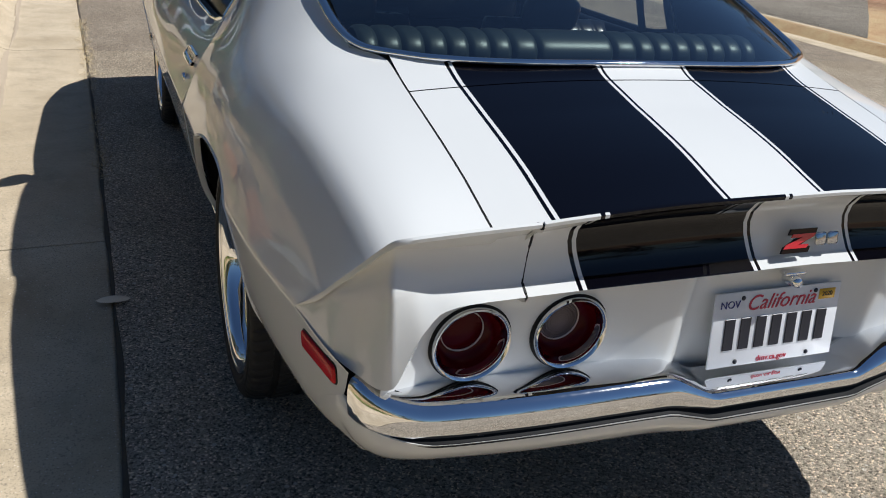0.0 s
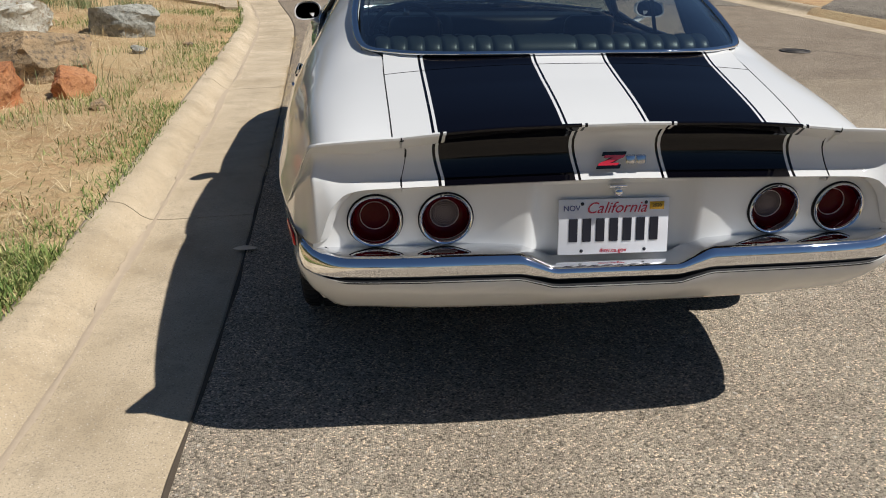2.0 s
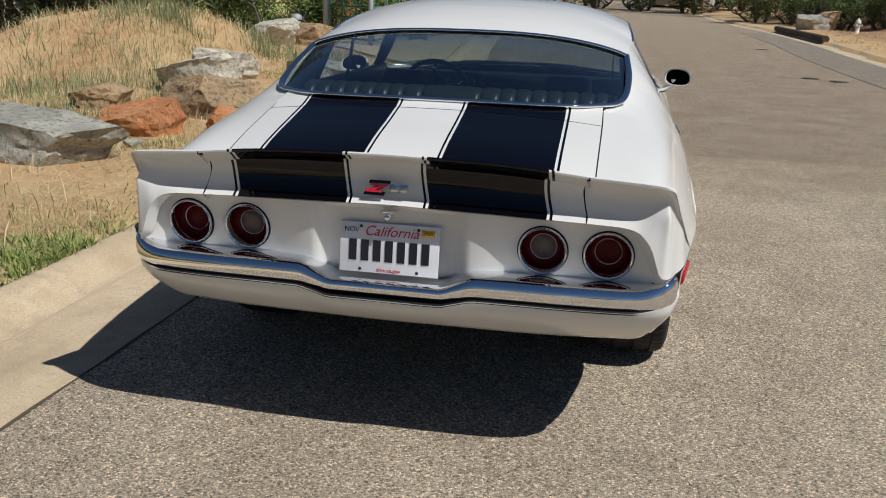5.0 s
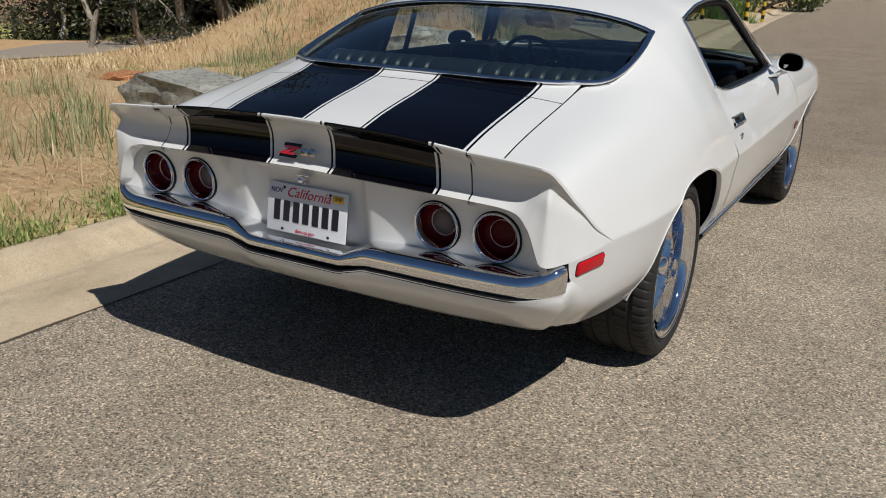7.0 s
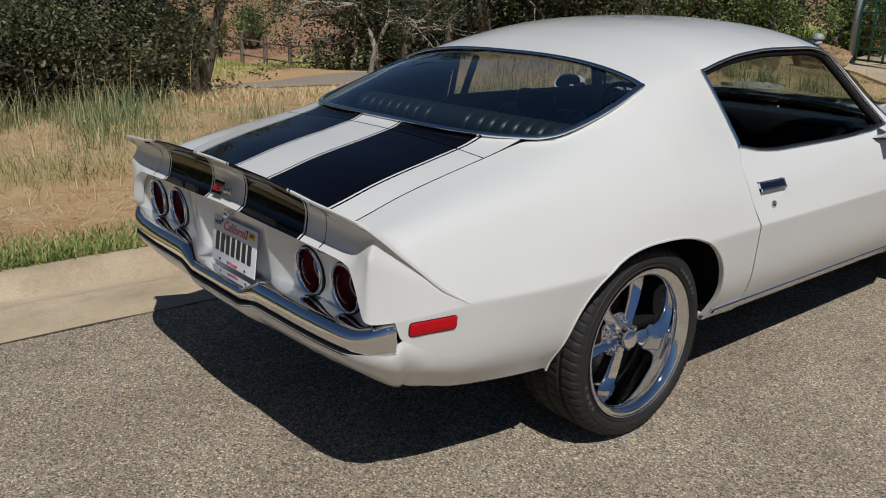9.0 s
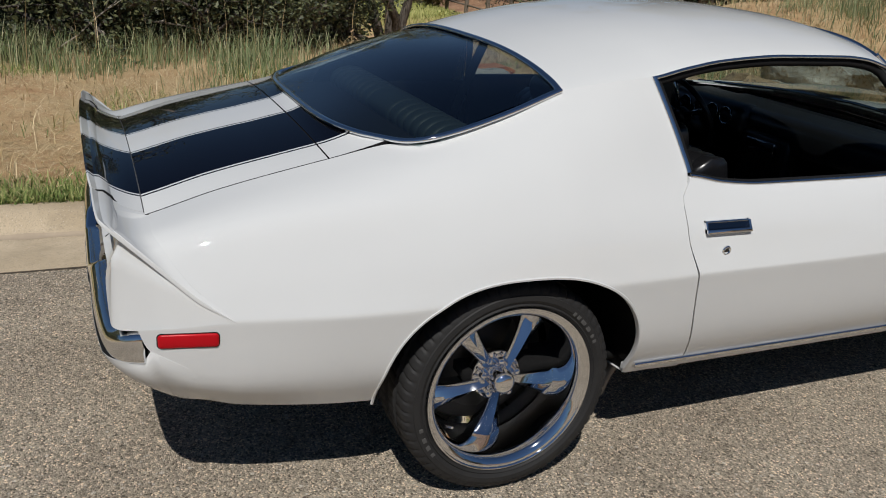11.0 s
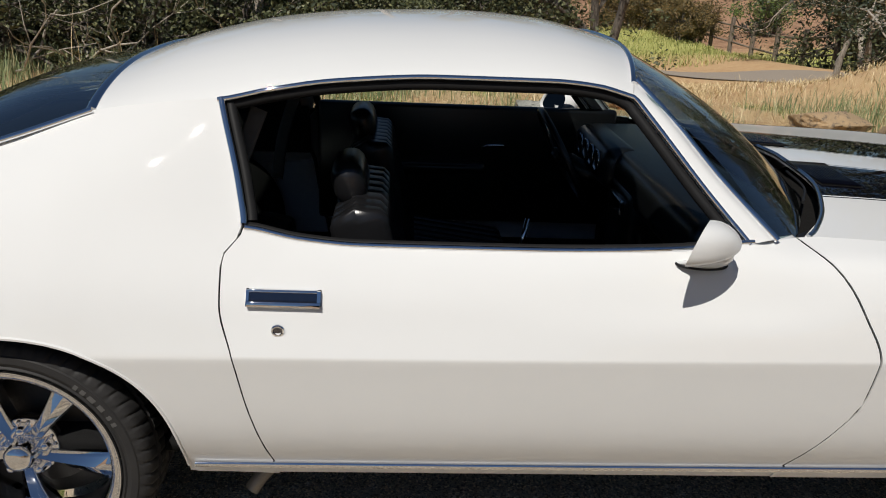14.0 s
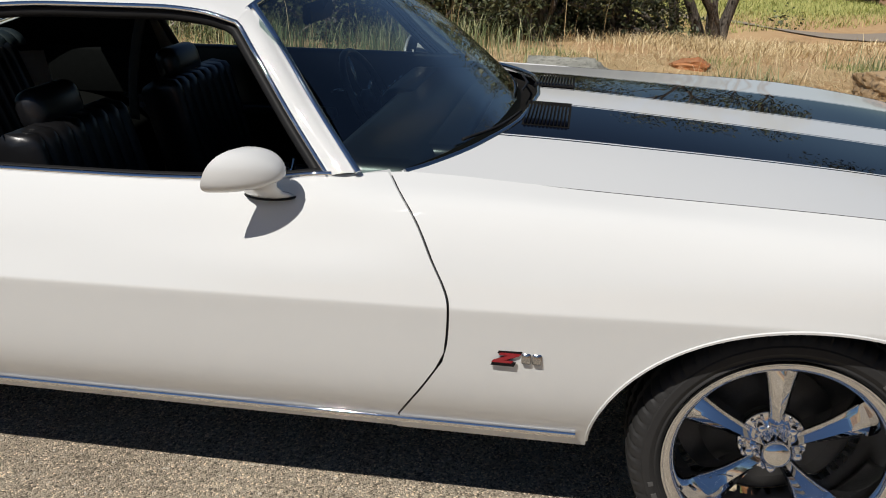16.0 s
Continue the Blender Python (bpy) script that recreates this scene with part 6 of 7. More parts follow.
for x, y in seam:
    a, l = rng.uniform(0, math.tau), rng.uniform(.02, .09)
    dx, dy, z, w = math.cos(a) * l, math.sin(a) * l, RISE(y) + .006, .0022
    i = len(v)
    v += [(x - dy / l * w, y + dx / l * w, z), (x + dy / l * w, y - dx / l * w, z), (x + dx, y + dy, z + rng.uniform(.004, .03))]
    f.append((i, i + 1, i + 2))
tagged(part("seam_straw", (v, f), STRAW), "dry straw caught in the gutter seam", "straw", kind="stuff")
blades("green_patches", scatter(13000, .4, 4.5, -7, 13, lambda x, y, d: max(0, noise.noise((x * .9, y * .9, 21)) * 2.4 - .35)), (.04, .12), .0028, (.2, 1.0), GREENGRASS, "patches of green weeds in the straw", rng)
blades("tall_weeds", scatter(13000, 2.8, 6.4, -12, 3.0, lambda x, y, d: bank(2.2, -.6, y) * max(.0, min(1, .25 + 2.2 * noise.noise((x * .9, y * .9, 30)))) * bank(2.6, 4.2, d)), (.14, .46), .004, (.05, .45), WEED, "tall grey-green weeds before the trees", rng, .35)
blades("tall_stalks", scatter(200, 3.6, 7.0, -12, 2.5, patchy(.9, 44)), (.45, .95), .003, (.0, .22), STRAW, "tall dry stalks", rng, .2)
blades("rock_tufts", [(cx + rng.gauss(0, .16), cy + rng.gauss(0, .16)) for cx, cy in ((-3.9, 3.3), (-3.95, 5.1), (-4.9, 9.6), (-4.6, 10.2), (-3.9, 10.4), (-5.3, 10.4), (-4.4, 3.5), (-6.0, 8.8)) for _ in range(190)], (.14, .40), .004, (.05, .6), WEED, "tufts of long grass among the boulders", rng)
blades("meadow_grass", scatter(16000, 6, 12, -4, 14, patchy(.5, 50, .1)), (.03, .12), .0042, (.2, 1.1), STRAW, "dry meadow grass", rng)
blades("far_meadow", [(x, y) for x, y in ((rng.uniform(-29, -15.8), rng.uniform(1, 22)) for _ in range(40000)) if x + .45 * y < -14.2 or y > 12], (.05, .20), .008, (.2, .9), blade_mat("meadow_green", (.15, .18, .045), (.33, .35, .10), (.56, .49, .21)), "yellow-green meadow", rng)
WEED_CLUMPS = ((-5.4, 5.9, .35), (-6.2, 8.5, .4), (-4.9, 6.6, .28), (-5.1, 5.2, .25), (-5.7, 7.2, .4), (-6.6, 9.6, .4), (-5.45, 1.95, .16), (-3.75, 1.05, .14), (-4.4, 1.5, .12), (-5.9, 5.0, .25), (-6.3, 6.0, .3), (-3.9, 5.35, .12), (-3.3, .6, .2), (-3.05, 4.6, .10), (-4.6, .2, .25))
blades("meadow_weeds", [(rng.gauss(cx, sd), rng.gauss(cy, sd)) for cx, cy, sd in WEED_CLUMPS for _ in range(int(700 * sd))], (.08, .34), .0035, (.05, .5), WEED, "grey-green weeds round the boulders", rng, .35)
blades("straw_bank", [(rng.gauss(-8.6, 1.0), rng.gauss(3.6, .8)) for _ in range(9000)], (.08, .26), .003, (.5, 1.4), STRAW, "dry orange grass on a low bank", rng)
blades("mound_straw", [(rng.uniform(-9.3, -4.8), rng.uniform(6.0, 12.5)) for _ in range(9000)], (.06, .22), .003, (.5, 1.45), STRAW, "dry straw lying on the mound", rng)
blades("mound_weeds", [(rng.gauss(cx, .22), rng.gauss(cy, .22)) for cx, cy in ((-7.4, 7.4), (-6.6, 8.2), (-8.0, 8.4), (-6.2, 9.5), (-7.2, 9.4), (-5.6, 8.6), (-6.9, 6.7)) for _ in range(90)], (.10, .30), .0045, (.1, .7), WEED, "green weeds scattered on the mound", rng)
# straw on the opposite verge
spots = []
while len(spots) < 9000:
    y, d = rng.uniform(11, 40), rng.uniform(.7, 6)
    if d < (y - 10.6) * .95 and noise.noise((d * .5, y * .5, 61)) > -.1:
        spots.append((ROAD_RIGHT(y) + d, y))
blades("straw_opposite", spots, (.06, .18), .006, (.5, 1.4), STRAW, "dry straw on the opposite verge", rng)


# ---- trees ----
def bark_mat(name, a, b):
    m = mat(name, a, .92)
    n = Nodes(m)
    st = n.add("ShaderNodeMapping")
    st.inputs["Scale"].default_value = (9, 9, 1.6)
    n.link(n.co, st.inputs["Vector"])
    g = n.noise(3, 7, .7, st.outputs[0])
    n.color(n.mix(n.ramp(g, [(.38, (0, 0, 0)), (.6, (1, 1, 1))]), a, b))
    n.bump(g, 1.0, .03)
    return m


def leaf_mat(name, a, b, c):
    m = mat(name, a, .6)
    n = Nodes(m)
    n.color(n.ramp(n.island(), [(0, a), (.55, b), (1, c)]))
    n.b.inputs["Transmission Weight"].default_value = 0
    return m


BARK = bark_mat("grey_bark", (.045, .037, .03), (.17, .145, .12))
PALE_BARK = bark_mat("bleached_wood", (.25, .22, .18), (.48, .43, .36))
OAK_LEAF = leaf_mat("oak_leaf", (.035, .046, .018), (.095, .108, .044), (.21, .21, .10))
BUSH_LEAF = leaf_mat("bush_leaf", (.03, .06, .014), (.085, .14, .03), (.20, .26, .06))
RUST_LEAF = leaf_mat("rust_leaf", (.06, .055, .02), (.14, .10, .035), (.24, .15, .05))
PINE_LEAF = leaf_mat("pine_leaf", (.012, .020, .009), (.028, .040, .016), (.06, .07, .03))
FLOWER = leaf_mat("red_flower", (.35, .03, .03), (.5, .06, .05), (.55, .15, .10))


def leaf_cloud(rng, centres, per, size):
    """Leaves as small pointed quads about many twig ends."""
    v, f = [], []
    for c, r in centres:
        for _ in range(per):
            while True:
                o = Vector((rng.uniform(-1, 1), rng.uniform(-1, 1), rng.uniform(-1, 1)))
                if o.length < 1:
                    break
            p = c + Vector((o.x, o.y, o.z * .75)) * r
            a = Vector((rng.gauss(0, 1), rng.gauss(0, 1), rng.gauss(0, .7))).normalized()
            b = a.cross(Vector((rng.gauss(0, 1), rng.gauss(0, 1), rng.gauss(0, 1)))).normalized()
            l = size * rng.uniform(.6, 1.3)
            i = len(v)
            v += [tuple(p - a * l), tuple(p + b * l * .45), tuple(p + a * l), tuple(p - b * l * .45)]
            f.append((i, i + 1, i + 2, i + 3))
    return v, f


def limb(rng, start, way, length, radius, depth, tips, bars):
    """A crooked branch that forks."""
    pts, p, d = [start], start.copy(), way.normalized()
    k = 5
    for _ in range(k):
        d = (d + Vector((rng.gauss(0, .22), rng.gauss(0, .22), rng.gauss(.03, .16)))).normalized()
        p = p + d * length / k
        pts.append(p.copy())
    bars.append(tube(pts, lambda t: radius * (1 - .55 * t), 7 if depth > 1 else 5))
    if depth <= 0:
        tips.append(p)
        tips.append(pts[3])
        return
    for _ in range(rng.choice((2, 3, 3))):
        s = pts[rng.choice((3, 4, 5))]
        w = (d + Vector((rng.gauss(0, .7), rng.gauss(0, .7), rng.gauss(.05, .4)))).normalized()
        limb(rng, s, w, length * rng.uniform(.55, .8), radius * .5, depth - 1, tips, bars)


def tree(name, seed, height, stems, leaf, per, size, clump, low, label, category, bark=BARK):
    rng = random.Random(seed)
    t = thing(name, (0, 0, 0), label, category, "woodland")
    tips, bars = [], []
    for k in range(stems):
        a = rng.uniform(0, math.tau)
        lean = Vector((math.cos(a) * .28, math.sin(a) * .28, 1))
        root = Vector((math.cos(a), math.sin(a), 0)) * (.16 if stems > 1 else 0) + Vector((0, 0, -.15))
        limb(rng, root, lean, height * rng.uniform(.42, .55), height * .020 + .03, 3, tips, bars)
    if bars:
        smooth(part("trunk", joined(*bars), bark, t), 60)
    centres = [(p, clump * rng.uniform(.6, 1.3)) for p in tips]
    for _ in range(low):
        a, r = rng.uniform(0, math.tau), rng.uniform(.3, 1) * height * .30
        centres.append((Vector((math.cos(a) * r, math.sin(a) * r, rng.uniform(.12, .55) * height)), clump * rng.uniform(.5, 1.0)))
    part("crown", leaf_cloud(rng, centres, per, size), leaf, t)
    return t


# oak leaf colours toned down to paint in the shade beneath the crowns
OAK_SHADE = leaf_mat("shaded_oak_leaf", (.020, .029, .011), (.060, .070, .027), (.16, .165, .07))
shrub = tree("shrub", 17, 2.4, 6, OAK_SHADE, 34, .045, .36, 60, "dense scrub oak, leaves darkened as shade under the trees", "shrub")
oak_a = tree("oak_tree", 11, 6.0, 3, OAK_LEAF, 62, .055, .55, 24, "grey-green oak with several crooked stems", "tree")
oak_b = tree("oak_tree", 12, 6.6, 2, OAK_LEAF, 62, .055, .60, 18, "grey-green oak leaning over dry grass", "tree")
oak_c = tree("oak_tree", 13, 5.2, 4, OAK_LEAF, 58, .050, .50, 26, "scrubby oak with many thin stems", "tree")
pine_a = tree("pine_tree", 14, 9.0, 1, PINE_LEAF, 85, .075, .80, 14, "dark tree with a straight trunk and hanging foliage", "tree")
bush_a = tree("bush", 15, 1.7, 5, BUSH_LEAF, 26, .040, .28, 44, "dense green bush beside the road", "bush")
bush_b = tree("bush", 16, 1.5, 5, RUST_LEAF, 26, .040, .26, 40, "rust-brown bush in the meadow", "bush")


def plant(what, x, y, scale, turn, sink=0.0):
    return copy_thing(what, Matrix.Translation((x, y, land(x, y) - sink)) @ Matrix.Rotation(radians(turn), 4, "Z") @ Matrix.Scale(scale, 4))


def settle(what, x, y, scale, turn):
    what.matrix_basis = Matrix.Translation((x, y, land(x, y))) @ Matrix.Rotation(radians(turn), 4, "Z") @ Matrix.Scale(scale, 4)


settle(oak_a, -8.2, 1.7, .60, 20)
settle(oak_b, -9.4, -2.0, .62, 130)
settle(oak_c, -12.1, 4.3, .80, 70)
settle(pine_a, -18.6, 14.8, .9, 0)
settle(bush_a, -9.0, 17.5, 1.1, 10)
settle(bush_b, -24.8, 9.7, .95, 40)
OAKS = (oak_a, oak_b, oak_c)
# trees with bare pale trunks whose high crowns shade the ground before the grove
high = tree("shade_tree", 23, 7.0, 1, PINE_LEAF, 60, .075, .85, 0, "tall dark tree with a bare grey trunk", "tree", PALE_BARK)
settle(high, -14.0, 11.7, .72, 0)
for i, (x, y, s) in enumerate([(-15.4, 10.2, .9), (-12.3, 12.6, 1.0), (-16.8, 11.7, 1.1), (-13.2, 9.9, .95), (-15.6, 13.2, 1.1), (-18.6, 11.9, 1.0)]):
    plant(high, x, y, s * .7, 40 + i * 97, .1)
# the list's last row stands out of view, added for reflections in the car
for i, (x, y, s) in enumerate([(-8.6, -.2, .9), (-10.8, 1.0, 1.1), (-10.3, -4.2, 1.0), (-8.9, -6.0, .95), (-11.5, -1.0, 1.2), (-12.5, -6.5, 1.2), (-9.7, -9.5, 1.1), (-13.0, 2.2, 1.15),
        (-14.5, -2.5, 1.3), (-13.5, -10.5, 1.3), (-16.5, .8, 1.4), (-17.0, -6.5, 1.5), (-19.5, -2.0, 1.5), (-20, -11, 1.6), (-13.6, 3.7, 1.1), (-8.4, -13, 1.2), (-24, -6, 1.8), (-22.5, 1.5, 1.5), (-28, -1.0, 1.8), (-27, -14, 1.9),
        (-16, -17, 1.6), (-9, -20, 1.4), (-4, -26, 1.5), (5, -30, 1.6), (13, -24, 1.5), (-30, -24, 2.0), (-20, -28, 1.8), (20, -14, 1.6), (22, -2, 1.7), (24, 8, 1.6), (18, -34, 1.8), (-12, -36, 1.9), (0, -42, 1.9)]):
    plant(OAKS[i % 3], x, y, s * .58, i * 77 % 360, .1)
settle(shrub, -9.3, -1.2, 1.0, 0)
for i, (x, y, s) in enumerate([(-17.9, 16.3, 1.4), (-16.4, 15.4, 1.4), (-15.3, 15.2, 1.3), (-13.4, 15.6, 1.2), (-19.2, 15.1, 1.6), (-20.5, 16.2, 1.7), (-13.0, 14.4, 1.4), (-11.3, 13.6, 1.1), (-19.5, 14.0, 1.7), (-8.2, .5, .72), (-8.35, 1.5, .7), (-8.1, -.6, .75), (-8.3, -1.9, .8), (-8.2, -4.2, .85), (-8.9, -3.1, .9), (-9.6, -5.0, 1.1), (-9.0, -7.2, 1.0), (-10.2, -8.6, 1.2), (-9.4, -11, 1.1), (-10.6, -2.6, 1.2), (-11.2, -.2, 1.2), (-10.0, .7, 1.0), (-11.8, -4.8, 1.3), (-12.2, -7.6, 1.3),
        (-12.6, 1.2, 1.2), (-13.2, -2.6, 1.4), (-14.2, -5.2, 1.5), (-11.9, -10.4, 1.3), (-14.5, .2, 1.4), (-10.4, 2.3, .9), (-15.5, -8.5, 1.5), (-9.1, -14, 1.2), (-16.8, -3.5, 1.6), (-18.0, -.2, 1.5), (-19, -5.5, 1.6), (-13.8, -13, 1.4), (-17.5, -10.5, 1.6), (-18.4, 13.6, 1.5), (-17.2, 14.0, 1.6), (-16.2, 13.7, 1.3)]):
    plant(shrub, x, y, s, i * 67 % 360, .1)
# dark grove beyond the boulders, and round the gate
for i, (x, y, s) in enumerate([(-11.9, 13.6, .75), (-13.4, 14.4, .8), (-15.4, 15.0, .85), (-11.4, 15.2, .8), (-17.2, 15.8, .9), (-19.6, 16.6, .9)]):
    plant(pine_a, x, y, s, i * 71 % 360, .1)
for i, (x, y, s) in enumerate([(-12.6, 12.0, 1.1), (-9.8, 13.6, 1.0), (-14.0, 15.5, 1.2), (-11.2, 19.5, 1.1), (-16.5, 17.5, 1.1), (-19.5, 16.0, 1.3), (-8.0, 24.0, 1.0), (-12.5, 26, 1.2), (-7.2, 32, 1.1), (-10, 38, 1.2), (-4.5, 46, 1.2), (-7, 60, 1.4), (18, 50, 1.3), (15.5, 54, 1.2), (20, 47, 1.3), (12.5, 58, 1.3), (10, 63, 1.4)]):
    plant(pine_a, x, y, s, i * 53 % 360, .1)
for i, (x, y, s) in enumerate([(-8.3, 16.2, 1.1), (-9.9, 16.6, 1.3), (-7.2, 18.6, 1.1), (-7.9, 20.5, 1.2), (-6.8, 22.5, 1.1), (-6.0, 25.0, 1.1), (-5.9, 28.5, 1.3), (-5.4, 33, 1.4), (-11.0, 15.2, 1.3), (-12.8, 14.2, 1.4), (11.8, 45, 1.3), (13.4, 43.5, 1.2), (15.2, 42, 1.2), (12.5, 48, 1.5), (10.2, 50, 1.5), (16.8, 44, 1.4), (14.6, 47, 1.5), (8.8, 53, 1.5), (-33.0, 16.0, 1.2), (-30.0, 9.6, 1.0), (-7.0, 35, 1.4), (-4.4, 39, 1.5), (2.0, 68, 2.2), (6.0, 66, 2.2), (-1.5, 70, 2.2), (10, 70, 2.4), (-6, 72, 2.5)]):
    plant(bush_a, x, y, s, i * 91 % 360, .1)
for i, (x, y, s) in enumerate([(-25.4, 10.5, 1.0), (-26.3, 9.9, 1.0), (-27.2, 10.8, 1.1), (-28.2, 10.0, 1.1), (-29.4, 10.9, 1.2), (-27.4, 9.0, 1.0), (-29.4, 8.6, 1.1)]):
    plant(bush_b, x, y, s, i * 61 % 360, .1)
# far woods on the rising ground; the ring's unseen parts are added for reflections
k = 0
for ring, count, s in ((52, 36, 1.15), (66, 44, 1.35), (84, 50, 1.6)):
    for i in range(count):
        a = math.tau * (i + .5 * (ring % 4 > 1)) / count + .07 * math.sin(i * 3.7)
        x, y = ring * math.cos(a) * 1.05, 6 + ring * math.sin(a)
        if -.3 < x / 12 < .9 and y > 0 and y < 66:
            continue
        if x < 0 and 0 < y < 40:
            continue
        plant((oak_a, pine_a, oak_b, oak_c)[k % 4], x, y, s * (.85 + .3 * ((k * 37) % 10) / 10), k * 47 % 360, .3)
        k += 1
# trees on the opposite bank that throw shade on it
for i, (x, y, s) in enumerate([(15.5, 10.5, 1.0), (17.5, 15.5, 1.3), (16.0, 21, 1.2), (19.5, 5, 1.2), (15.2, 13.2, 1.05), (18.2, 18.6, 1.3), (16.4, 16.8, 1.1)]):
    plant(OAKS[i % 3], x, y, s, i * 83, .1)


# ---- dead wood in the thicket ----
def dead_wood(x, y, seed, n):
    rng = random.Random(seed)
    bars = []
    for _ in range(n):
        a = rng.uniform(0, math.tau)
        s = Vector((x + rng.gauss(0, .5), y + rng.gauss(0, .5), land(x, y) + rng.uniform(0, .3)))
        limb(rng, s, Vector((math.cos(a), math.sin(a), rng.uniform(.1, .9))), rng.uniform(.8, 2.0), rng.uniform(.008, .022), 1, [], bars)
    return tagged(part("dead_branches", joined(*bars), PALE_BARK), "heap of bleached dead branches in the thicket", "branches", kind="stuff")


dead_wood(-7.9, -1.6, 3, 16)
dead_wood(-7.7, -3.3, 4, 12)
for x, y, l in ((-8.15, -2.9, (-.5, -.3, 1.6)), (-8.1, -.9, (.25, .2, 1.3)), (-8.3, -4.6, (-.4, .2, 1.9)), (-9.1, .5, (.1, .2, 2.0))):
    pts = path3([(x, y, land(x, y) - .1), (x + l[0] * .4, y + l[1] * .4, land(x, y) + l[2] * .6), (x + l[0] * 1.2, y + l[1], land(x, y) + l[2] * 1.5)], 12)
    tagged(smooth(part("dead_trunk", tube(pts, lambda t: .075 * (1 - .5 * t), 9), PALE_BARK), 60), "bleached dead trunk leaning in the thicket", "dead tree", "dead trunks")


# ---- driveway and gate ----
bm = bmesh.new()
rows = []
for y in np.linspace(11.2, 24.5, 24):
    a, b = lane(y) - .80, lane(y) - .80 - 3.2 * bank(11.2, 15.5, y) - .2
    rows.append([Vector((a + (b - a) * k / 8, y, land(a + (b - a) * k / 8, y) + .05)) for k in range(9)])
grid(bm, rows, True)
flange(bm, .12, lambda c: Vector((0, 0, -1)))
tagged(part("driveway", bm, CONCRETE), "pale concrete driveway apron before the gate", "driveway", kind="structure")
TRACK = grained("dirt_track", (.24, .20, .16), (.33, .28, .225), 1.2, .95, .6, .02, fine=25)
bm = bmesh.new()
rows = []
for p in path3([(-30, 1.2, 0), (-24, 3.0, 0), (-18.6, 5.3, 0), (-16.1, 7.3, 0), (-15.2, 9.4, 0), (-14.8, 13, 0)], 40):
    rows.append([Vector((p.x + d * .8, p.y + d * .6, land(p.x + d * .8, p.y + d * .6) + .03)) for d in (-1.4, -.7, 0, .7, 1.4)])
grid(bm, rows, True)
tagged(part("path_track", bm, TRACK), "grey dirt track through the meadow", "track", kind="structure")

# side road that opens off the opposite kerb, and the low wall further along it
rows = []
for k in np.linspace(0, 1, 22):
    l, r = Vector((6.95, 10.5)).lerp(Vector((14.6, 20.4)), k), Vector((6.95, 5.2)).lerp(Vector((19.0, 16.8)), k)
    rows.append([Vector((q.x, q.y, land(q.x, q.y) + .03)) for q in (l.lerp(r, j / 8) for j in range(9))])
bm = bmesh.new()
grid(bm, rows)
flange(bm, .15, lambda c: Vector((0, 0, -1)))
tagged(part("side_driveway", bm, DARK_ASPHALT), "grey asphalt side drive behind the opposite kerb", "driveway", kind="structure")
# the dark colour paints in the shade on the wall's road side
WALL_SHADE = bark_mat("wall_shade", (.05, .04, .03), (.12, .095, .075))
tagged(part("low_wall", tube([Vector((ROAD_RIGHT(y) + .62, y, land(ROAD_RIGHT(y) + .62, y) + .09)) for y in (30.6, 33, 36, 39, 42)], .13, 8), WALL_SHADE), "low edging along the kerb, darkened for its shaded side", "wall", kind="structure")

GREENPAINT = grained("green_gate_paint", (.025, .12, .075), (.045, .17, .11), 8, .5, .2, .001)
GALV = grained("galvanised_steel", (.26, .29, .32), (.38, .41, .44), 6, .6, .3, .001, .25)


def gate_leaf(x0, y0, x1, y1):
    z = land((x0 + x1) / 2, (y0 + y1) / 2) + .12
    g = thing("gate", (x0, y0, z), "green tubular steel farm gate", "gate", "gate leaves")
    a, b = Vector((x0, y0, z)), Vector((x1, y1, z))
    for h in (.03, .27, .50, .74, .98, 1.22):
        part("rail", tube([a + Vector((0, 0, h)), b + Vector((0, 0, h))], .022, 8), GREENPAINT, g)
    for t in (0.0, .33, .66, 1.0):
        q = a.lerp(b, t)
        part("stile", tube([q + Vector((0, 0, .0)), q + Vector((0, 0, 1.24))], .024, 8), GREENPAINT, g)


gate_leaf(-6.05, 16.25, -4.85, 15.45)
gate_leaf(-4.78, 15.5, -4.72, 18.7)
for x, y, r, h in ((-6.15, 16.3, .085, 2.6), (-4.82, 15.42, .055, 1.7), (-4.72, 18.85, .055, 1.7), (-4.72, 20.6, .06, 1.7)):
    tagged(part("gate_post", joined(tube([Vector((x, y, land(x, y) - .1)), Vector((x, y, land(x, y) + h))], r, 14), moved(lathe([(r * 1.05, 0), (r * .9, .02), (0, .04)], 14, "z"), pose(x, y, land(x, y) + h))), GALV), "grey galvanised steel gate post", "post", "gate posts")
YELLOW = mat("yellow_band", (.62, .42, .03), .5)
for x, y in ((-4.75, 23.3), (-3.95, 25.7), (-3.75, 27.4)):
    z = land(x, y)
    p = thing("marker_post", (x, y, z), "black post with yellow bands", "post", "marker posts")
    part("shaft", tube([Vector((x, y, z - .1)), Vector((x, y, z + 1.25))], .055, 12), SEAL, p)
    for k in range(4):
        part("band", moved(lathe([(.057, 0), (.058, .05), (.058, .10), (.057, .15)], 14, "z"), pose(x, y, z + .18 + k * .28)), YELLOW, p)
x, y = -6.75, 15.9
meter = thing("standpipe", (x, y, land(x, y)), "grey metal utility standpipe by the gate", "utility box")
part("pipe", tube([Vector((x, y, land(x, y) - .1)), Vector((x, y, land(x, y) + .55))], .10, 16), GALV, meter)
part("cap", moved(lathe([(.13, -.03), (.13, .04), (.08, .09), (0, .10)], 18, "z"), pose(x, y, land(x, y) + .55)), GALV, meter)
part("gate_tag", moved(box((.10, .01, .30), (0, 0, 0), .004), pose(-4.80, 16.6, land(-4.8, 16.6) + 1.1, 0, 0, 80)), PLATE_WHITE)
